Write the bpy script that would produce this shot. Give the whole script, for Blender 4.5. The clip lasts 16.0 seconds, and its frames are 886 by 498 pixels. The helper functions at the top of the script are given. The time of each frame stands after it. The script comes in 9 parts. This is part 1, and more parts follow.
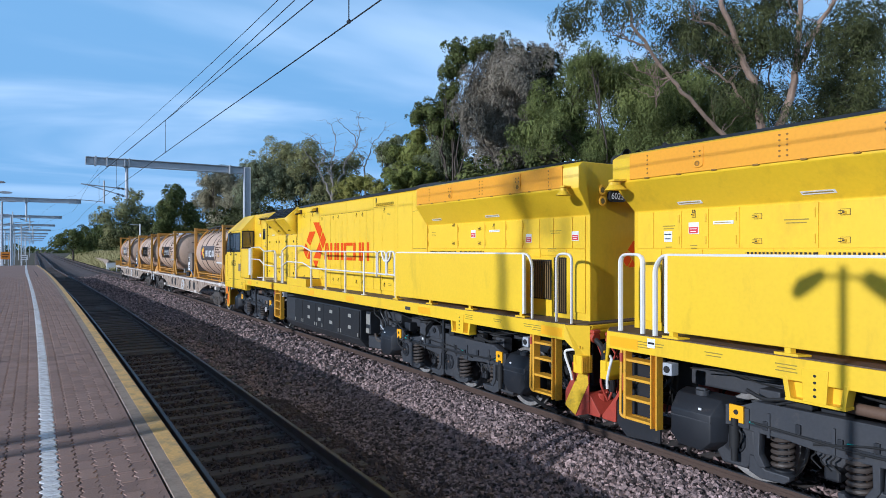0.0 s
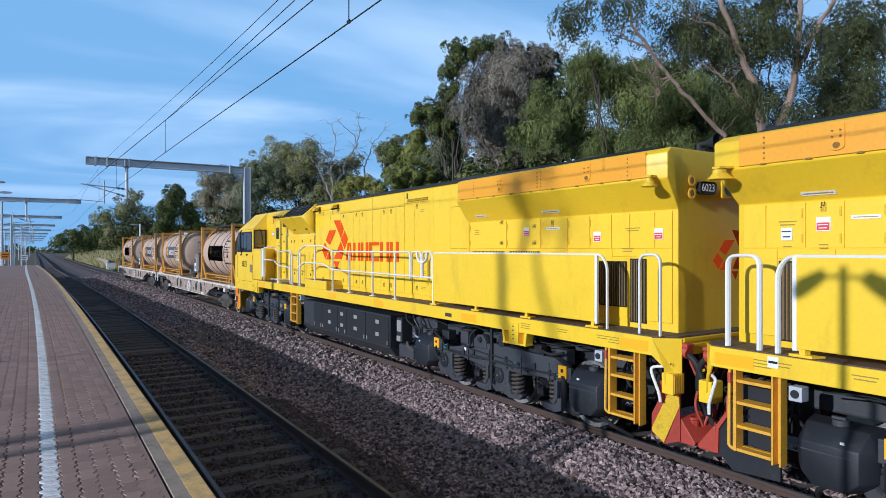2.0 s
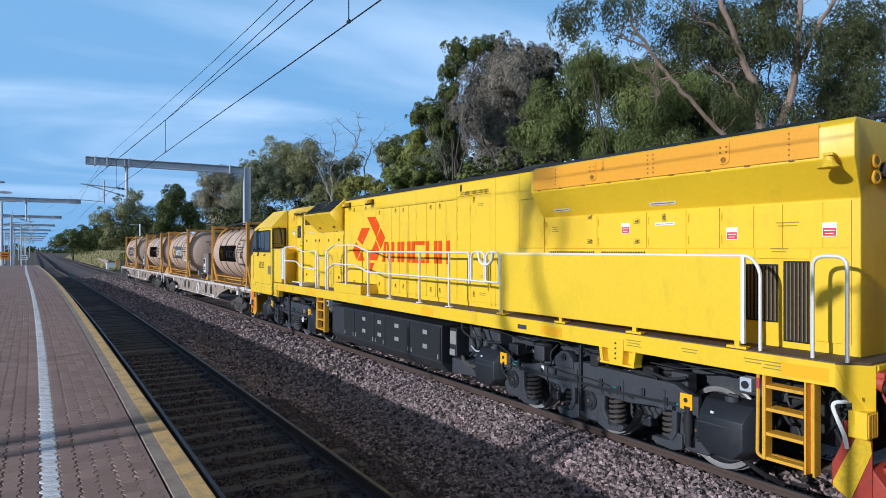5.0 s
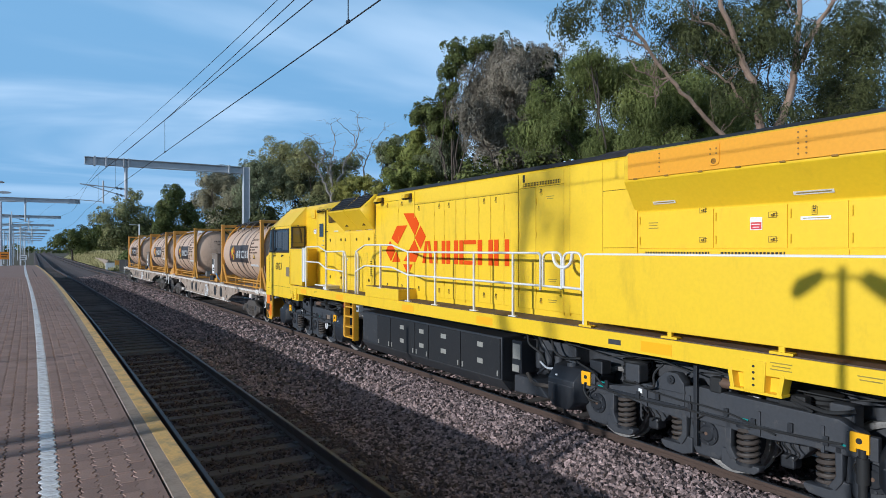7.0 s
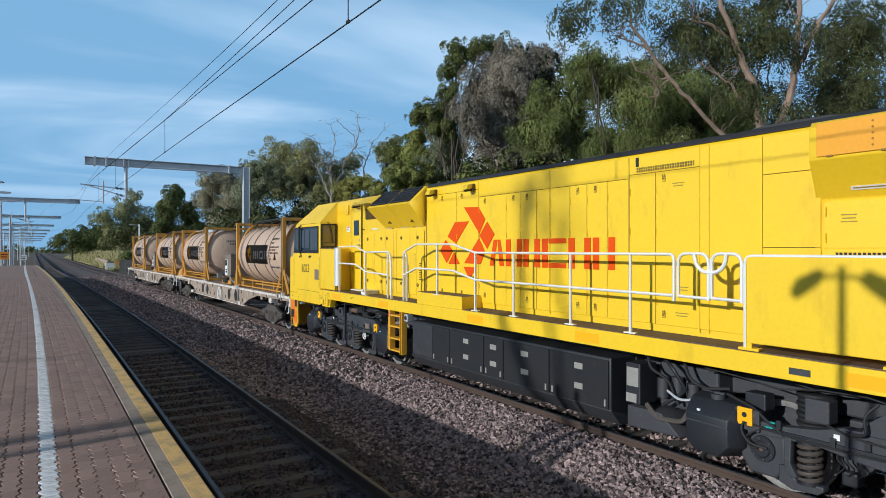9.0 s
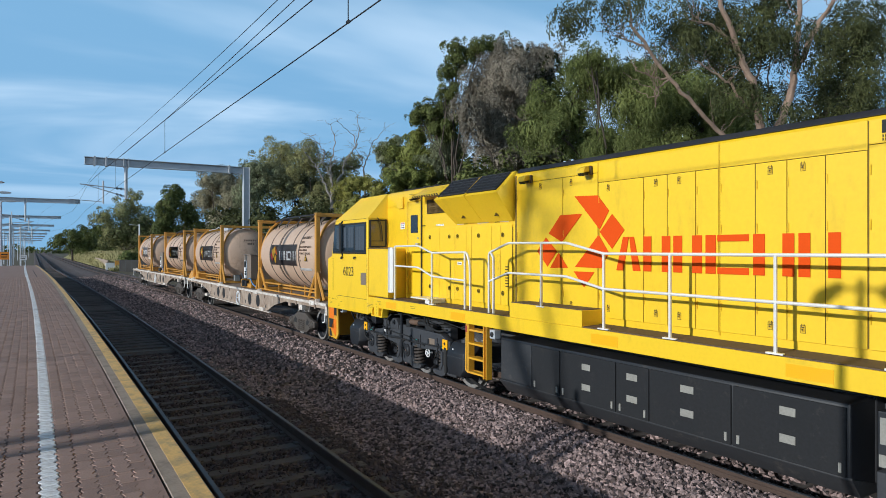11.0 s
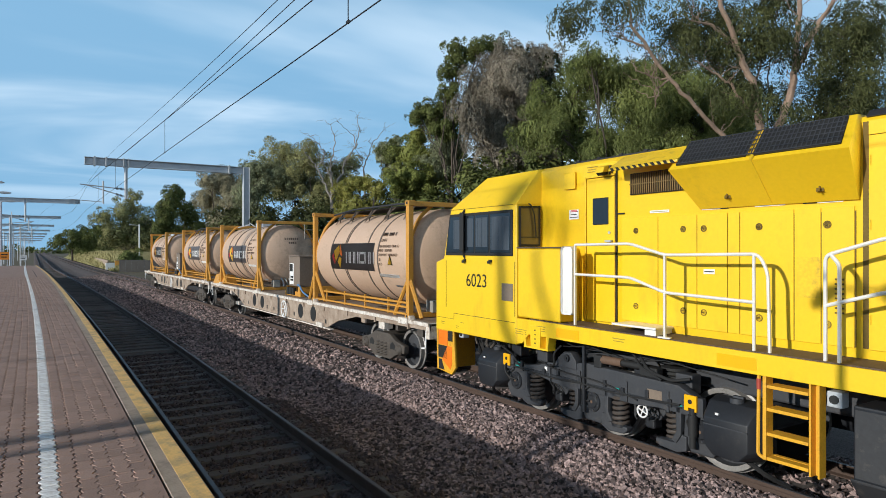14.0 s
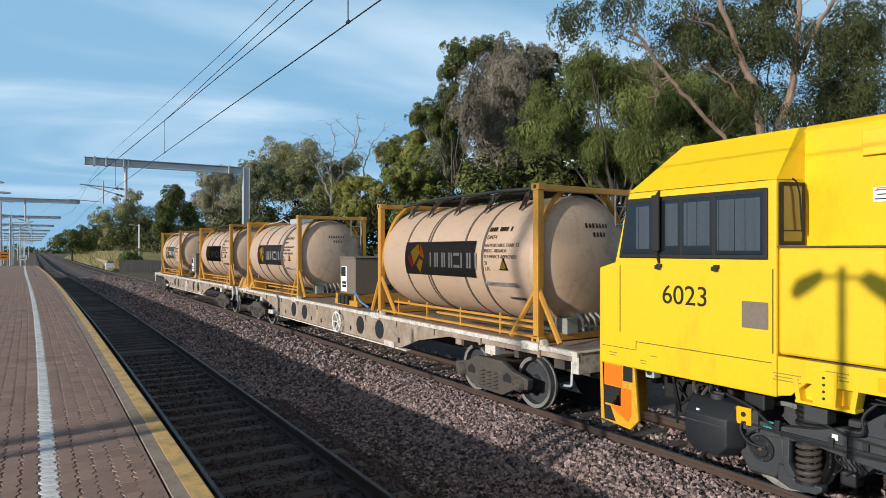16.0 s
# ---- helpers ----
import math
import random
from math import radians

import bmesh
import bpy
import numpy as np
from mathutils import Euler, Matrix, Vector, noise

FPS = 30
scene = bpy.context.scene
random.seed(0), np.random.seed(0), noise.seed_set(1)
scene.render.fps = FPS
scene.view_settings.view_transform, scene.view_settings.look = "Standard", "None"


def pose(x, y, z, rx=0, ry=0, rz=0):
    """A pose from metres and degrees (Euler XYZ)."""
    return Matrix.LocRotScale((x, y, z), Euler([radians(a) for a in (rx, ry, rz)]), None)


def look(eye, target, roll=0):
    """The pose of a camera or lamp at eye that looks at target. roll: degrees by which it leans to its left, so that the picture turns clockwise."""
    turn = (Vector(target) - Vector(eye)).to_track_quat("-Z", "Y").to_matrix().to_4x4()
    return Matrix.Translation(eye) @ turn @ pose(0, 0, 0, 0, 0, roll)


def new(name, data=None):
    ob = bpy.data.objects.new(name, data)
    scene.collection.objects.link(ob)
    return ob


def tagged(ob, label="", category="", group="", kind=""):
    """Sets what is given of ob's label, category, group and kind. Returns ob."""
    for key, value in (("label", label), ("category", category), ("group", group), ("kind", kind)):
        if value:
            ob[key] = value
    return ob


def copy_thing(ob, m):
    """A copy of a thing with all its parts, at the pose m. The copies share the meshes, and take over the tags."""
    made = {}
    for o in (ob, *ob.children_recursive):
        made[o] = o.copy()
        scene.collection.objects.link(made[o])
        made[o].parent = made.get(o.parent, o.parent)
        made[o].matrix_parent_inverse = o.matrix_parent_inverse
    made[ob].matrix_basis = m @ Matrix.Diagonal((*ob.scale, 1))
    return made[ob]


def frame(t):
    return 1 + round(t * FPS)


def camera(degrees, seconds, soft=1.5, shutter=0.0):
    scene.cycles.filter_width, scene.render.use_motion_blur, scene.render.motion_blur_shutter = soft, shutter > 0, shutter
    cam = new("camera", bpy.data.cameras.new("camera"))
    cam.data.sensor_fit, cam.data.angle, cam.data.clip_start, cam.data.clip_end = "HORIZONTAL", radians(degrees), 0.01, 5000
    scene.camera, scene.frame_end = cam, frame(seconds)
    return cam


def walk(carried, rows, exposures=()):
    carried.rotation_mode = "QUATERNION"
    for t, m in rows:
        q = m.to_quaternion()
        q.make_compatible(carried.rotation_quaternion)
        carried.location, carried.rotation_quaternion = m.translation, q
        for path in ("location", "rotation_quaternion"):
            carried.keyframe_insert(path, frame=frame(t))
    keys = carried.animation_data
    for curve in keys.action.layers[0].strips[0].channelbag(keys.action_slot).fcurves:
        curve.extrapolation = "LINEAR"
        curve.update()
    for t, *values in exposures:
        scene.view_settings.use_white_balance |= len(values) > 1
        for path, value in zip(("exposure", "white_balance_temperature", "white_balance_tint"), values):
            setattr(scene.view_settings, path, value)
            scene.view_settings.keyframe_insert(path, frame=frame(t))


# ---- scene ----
# --- the line of the track, the train's progress, and the camera ---
SEG_C = 0.00030          # curvature of the line, x = x0 - SEG_C * y^2 near the platform
RUN = [(0.0, 0.0), (0.5, 0.429), (1.0, 0.851), (1.5, 1.252), (2.0, 1.642), (2.5, 2.013), (3.0, 2.374), (3.5,
       2.737), (4.0, 3.101), (4.5, 3.499), (5.0, 3.917), (5.5, 4.376), (6.0, 4.874), (6.5, 5.402), (7.0, 5.946), (7.5,
       6.535), (8.0, 7.147), (8.5, 7.807), (9.0, 8.495), (9.5, 9.25), (10.0, 10.026), (10.5, 10.831), (11.0, 11.667),
       (11.5, 12.532), (12.0, 13.449), (12.5, 14.393), (13.0, 15.383), (13.5, 16.395), (14.0, 17.441), (14.5, 18.514),
       (15.0, 19.619), (15.5, 20.759), (16.0, 21.915)]


def bend(y):
    """Sideways offset of the line at y."""
    y = np.asarray(y, float)
    a = np.clip(y, -60, 60)
    x = -SEG_C * a * a
    x = x - 2 * SEG_C * 60 * np.clip(y - 60, 0, 50)
    far = np.clip(y - 110, 0, None)
    return x - 0.018 * far


def heading(y):
    """Turn of the line at y, in degrees about z."""
    e = 0.05
    return math.degrees(math.atan2(-(float(bend(y + e)) - float(bend(y - e))), 2 * e))


def progress(t):
    """Metres that the train has gone by t seconds."""
    ts, ss = [r[0] for r in RUN], [r[1] for r in RUN]
    slope = np.gradient(ss, ts)
    i = min(max(int(np.searchsorted(ts, t, "right")) - 1, 0), len(ts) - 2)
    d = ts[i + 1] - ts[i]
    k = (t - ts[i]) / d
    return ((2 * k**3 - 3 * k**2 + 1) * ss[i] + (k**3 - 2 * k**2 + k) * d * slope[i]
            + (-2 * k**3 + 3 * k**2) * ss[i + 1] + (k**3 - k**2) * d * slope[i + 1])


EYE = Vector((0.0, 0.0, 2.85))
AIM = 31.79
cam = camera(70.0, 16.0, soft=0.45)


def view(turn, tilt):
    return pose(*EYE, 90 + tilt, 0, -turn)


walk(cam, [(0.0, view(AIM, 0.03)), (4.5, view(AIM, 0.03)), (6.5, view(AIM + 0.06, 0.03)), (12.5, view(AIM + 0.06, 0.05)), (16.0, view(AIM + 0.07, 0.06))],
     exposures=[(0.0, -0.10, 5250, 12), (4.0, -0.10, 5300, 12), (7.0, -0.16, 5500, 9), (9.0, -0.16, 5700, 7), (12.0, -0.10, 5800, 7), (16.0, 0.03, 6300, 8)])

# --- sky and sun ---
SUN_TO = Vector((1.0, 0.12, -0.285)).normalized()
world = bpy.data.worlds.new("sky")
scene.world = world
world.use_nodes = True
wn, wl = world.node_tree.nodes, world.node_tree.links
wn.clear()
sky = wn.new("ShaderNodeTexSky")
sky.sky_type, sky.sun_disc = "NISHITA", False
sky.sun_elevation = math.asin(-SUN_TO.z)
sky.sun_rotation = math.atan2(-SUN_TO.x, -SUN_TO.y) % (2 * math.pi)
sky.air_density, sky.dust_density, sky.ozone_density = 1.0, 0.15, 3.0
coord = wn.new("ShaderNodeTexCoord")
sep = wn.new("ShaderNodeSeparateXYZ")
wl.new(coord.outputs["Generated"], sep.inputs[0])
lift = wn.new("ShaderNodeMath")
lift.operation = "MAXIMUM"
lift.inputs[1].default_value = 0.03
wl.new(sep.outputs["Z"], lift.inputs[0])
lift2 = wn.new("ShaderNodeMath")
lift2.operation = "ADD"
lift2.inputs[1].default_value = 0.10
wl.new(lift.outputs[0], lift2.inputs[0])
dv = wn.new("ShaderNodeVectorMath")
dv.operation = "DIVIDE"
wl.new(coord.outputs["Generated"], dv.inputs[0])
cmb = wn.new("ShaderNodeCombineXYZ")
for i in (0, 1):
    wl.new(lift2.outputs[0], cmb.inputs[i])
cmb.inputs[2].default_value = 1.0
wl.new(cmb.outputs[0], dv.inputs[1])
stretch = wn.new("ShaderNodeMapping")
stretch.inputs["Rotation"].default_value = (0, 0, radians(38))
stretch.inputs["Scale"].default_value = (0.36, 0.62, 0.6)
stretch.inputs["Location"].default_value = (1.465, 0.637, 0.0)
wl.new(dv.outputs[0], stretch.inputs[0])
cl = wn.new("ShaderNodeTexNoise")
cl.inputs["Scale"].default_value = 1.15
cl.inputs["Detail"].default_value = 5.0
cl.inputs["Roughness"].default_value = 0.50
cl.inputs["Distortion"].default_value = 0.5
wl.new(stretch.outputs[0], cl.inputs["Vector"])
ramp = wn.new("ShaderNodeMapRange")
ramp.interpolation_type = "SMOOTHSTEP"
ramp.inputs["From Min"].default_value, ramp.inputs["From Max"].default_value = 0.41, 0.72
ramp.inputs["To Max"].default_value = 0.75
wl.new(cl.outputs["Fac"], ramp.inputs["Value"])
mixc = wn.new("ShaderNodeMix")
mixc.data_type = "RGBA"
thin = wn.new("ShaderNodeMapRange")
thin.inputs["From Min"].default_value, thin.inputs["From Max"].default_value = 0.28, 0.75
thin.inputs["To Min"].default_value, thin.inputs["To Max"].default_value = 1.0, 0.25
wl.new(sep.outputs["Z"], thin.inputs["Value"])
veil = wn.new("ShaderNodeMath")
veil.operation = "MULTIPLY"
wl.new(ramp.outputs[0], veil.inputs[0])
wl.new(thin.outputs[0], veil.inputs[1])
low = wn.new("ShaderNodeMapRange")
low.inputs["From Min"].default_value, low.inputs["From Max"].default_value = 0.03, 0.17
low.inputs["To Min"].default_value, low.inputs["To Max"].default_value = 0.35, 1.0
wl.new(sep.outputs["Z"], low.inputs["Value"])
veil2 = wn.new("ShaderNodeMath")
veil2.operation = "MULTIPLY"
wl.new(veil.outputs[0], veil2.inputs[0])
wl.new(low.outputs[0], veil2.inputs[1])
wl.new(veil2.outputs[0], mixc.inputs["Factor"])
hsv = wn.new("ShaderNodeHueSaturation")
hsv.inputs["Saturation"].default_value, hsv.inputs["Value"].default_value = 1.45, 0.20
wl.new(sky.outputs[0], hsv.inputs["Color"])
hz = wn.new("ShaderNodeMapRange")
hz.interpolation_type = "SMOOTHSTEP"
hz.inputs["From Min"].default_value, hz.inputs["From Max"].default_value = 0.30, 0.66
hz.inputs["To Min"].default_value, hz.inputs["To Max"].default_value = 0.92, 0.0
wl.new(sep.outputs["Z"], hz.inputs["Value"])
mixh = wn.new("ShaderNodeMix")
mixh.data_type = "RGBA"
wl.new(hz.outputs[0], mixh.inputs["Factor"])
wl.new(hsv.outputs[0], mixh.inputs["A"])
mixh.inputs["B"].default_value = (2.6, 4.72, 6.8, 1)
wl.new(mixh.outputs["Result"], mixc.inputs["A"])
mixc.inputs["B"].default_value = (8.0, 9.0, 9.8, 1)
bg = wn.new("ShaderNodeBackground")
bg.inputs["Strength"].default_value = 0.115
wl.new(mixc.outputs["Result"], bg.inputs["Color"])
wout = wn.new("ShaderNodeOutputWorld")
wl.new(bg.outputs[0], wout.inputs["Surface"])

sun_data = bpy.data.lights.new("sun", "SUN")
sun_data.energy, sun_data.angle, sun_data.color = 4.1, radians(0.7), (1.0, 0.92, 0.80)
sun = new("sun", sun_data)
sun.matrix_world = look((-30, -4, 12), Vector((-30, -4, 12)) + SUN_TO)


# --- materials ---
def surface(name, colour, other=None, scale=1.2, amount=0.5, rough=0.6, metal=0.0, grain=40.0, bump=0.08, spread=0.12,
            dirt=None, dirt_at=0.62, per="", vary=0.38, axis=(1, 1, 1), deep=0.01, rough2=None, coat=0.0):
    """A procedural material: two colours in large patches, fine grain, dirt in stains, light relief."""
    m = bpy.data.materials.new(name)
    m.use_nodes = True
    n, l = m.node_tree.nodes, m.node_tree.links
    p = n["Principled BSDF"]
    tc = n.new("ShaderNodeTexCoord")
    mp = n.new("ShaderNodeMapping")
    mp.inputs["Scale"].default_value = axis
    l.new(tc.outputs["Object"], mp.inputs[0])
    big = n.new("ShaderNodeTexNoise")
    big.inputs["Scale"].default_value, big.inputs["Detail"].default_value, big.inputs["Roughness"].default_value = scale, 6.0, 0.62
    l.new(mp.outputs[0], big.inputs["Vector"])
    fine = n.new("ShaderNodeTexNoise")
    fine.inputs["Scale"].default_value, fine.inputs["Detail"].default_value = grain, 4.0
    l.new(tc.outputs["Object"], fine.inputs["Vector"])
    r1 = n.new("ShaderNodeMapRange")
    r1.inputs["From Min"].default_value, r1.inputs["From Max"].default_value = 0.32, 0.68
    r1.inputs["To Max"].default_value = amount
    l.new(big.outputs["Fac"], r1.inputs["Value"])
    mx = n.new("ShaderNodeMix")
    mx.data_type = "RGBA"
    mx.inputs["A"].default_value = (*colour, 1)
    mx.inputs["B"].default_value = (*(other or [c * 0.7 for c in colour]), 1)
    l.new(r1.outputs[0], mx.inputs["Factor"])
    out = mx.outputs["Result"]
    gain = n.new("ShaderNodeMapRange")
    gain.inputs["From Min"].default_value, gain.inputs["From Max"].default_value = 0.25, 0.75
    gain.inputs["To Min"].default_value, gain.inputs["To Max"].default_value = 1 - spread, 1 + spread
    l.new(fine.outputs["Fac"], gain.inputs["Value"])
    value = gain.outputs[0]
    if per:
        src = n.new("ShaderNodeObjectInfo" if per == "object" else "ShaderNodeNewGeometry")
        rnd = n.new("ShaderNodeMapRange")
        rnd.inputs["To Min"].default_value, rnd.inputs["To Max"].default_value = 1 - vary, 1 + vary
        l.new(src.outputs["Random" if per == "object" else "Random Per Island"], rnd.inputs["Value"])
        mul = n.new("ShaderNodeMath")
        mul.operation = "MULTIPLY"
        l.new(value, mul.inputs[0])
        l.new(rnd.outputs[0], mul.inputs[1])
        value = mul.outputs[0]
    hs = n.new("ShaderNodeHueSaturation")
    l.new(value, hs.inputs["Value"])
    l.new(out, hs.inputs["Color"])
    out = hs.outputs["Color"]
    if dirt:
        st = n.new("ShaderNodeTexNoise")
        st.inputs["Scale"].default_value, st.inputs["Detail"].default_value, st.inputs["Roughness"].default_value = scale * 3.1, 8.0, 0.7
        l.new(mp.outputs[0], st.inputs["Vector"])
        rs = n.new("ShaderNodeMapRange")
        rs.inputs["From Min"].default_value, rs.inputs["From Max"].default_value = dirt_at - 0.1, dirt_at + 0.12
        rs.inputs["To Max"].default_value = 0.75
        l.new(st.outputs["Fac"], rs.inputs["Value"])
        m2 = n.new("ShaderNodeMix")
        m2.data_type = "RGBA"
        l.new(rs.outputs[0], m2.inputs["Factor"])
        l.new(out, m2.inputs["A"])
        m2.inputs["B"].default_value = (*dirt, 1)
        out = m2.outputs["Result"]
    l.new(out, p.inputs["Base Color"])
    rr = n.new("ShaderNodeMapRange")
    rr.inputs["To Min"].default_value, rr.inputs["To Max"].default_value = max(rough - 0.12, 0.03), min(rough + 0.15, 1)
    l.new(big.outputs["Fac"], rr.inputs["Value"])
    l.new(rr.outputs[0], p.inputs["Roughness"])
    p.inputs["Metallic"].default_value = metal
    p.inputs["Coat Weight"].default_value = coat
    if bump:
        bp = n.new("ShaderNodeBump")
        bp.inputs["Strength"].default_value, bp.inputs["Distance"].default_value = bump, deep
        l.new(fine.outputs["Fac"], bp.inputs["Height"])
        l.new(bp.outputs[0], p.inputs["Normal"])
    return m


def leafy(name, colour, other, rough=0.55):
    """Foliage: colour differs leaf by leaf and in patches, with light passing through."""
    m = surface(name, colour, other, scale=0.55, amount=0.9, rough=rough, grain=7.0, bump=0.0, spread=0.2, per="island", vary=0.3)
    n, l = m.node_tree.nodes, m.node_tree.links
    p = n["Principled BSDF"]
    tr = n.new("ShaderNodeBsdfTranslucent")
    hs = n["Hue/Saturation/Value"]
    l.new(hs.outputs["Color"], tr.inputs["Color"])
    ms = n.new("ShaderNodeMixShader")
    p.inputs["Specular IOR Level"].default_value = 0.2
    ms.inputs[0].default_value = 0.08
    l.new(p.outputs[0], ms.inputs[1])
    l.new(tr.outputs[0], ms.inputs[2])
    l.new(ms.outputs[0], n["Material Output"].inputs["Surface"])
    return m


def glassy(name, tint, rough=0.05):
    m = surface(name, tint, scale=0.6, amount=0.4, rough=rough, bump=0.0, spread=0.04)
    m.node_tree.nodes["Principled BSDF"].inputs["Specular IOR Level"].default_value = 0.7
    return m


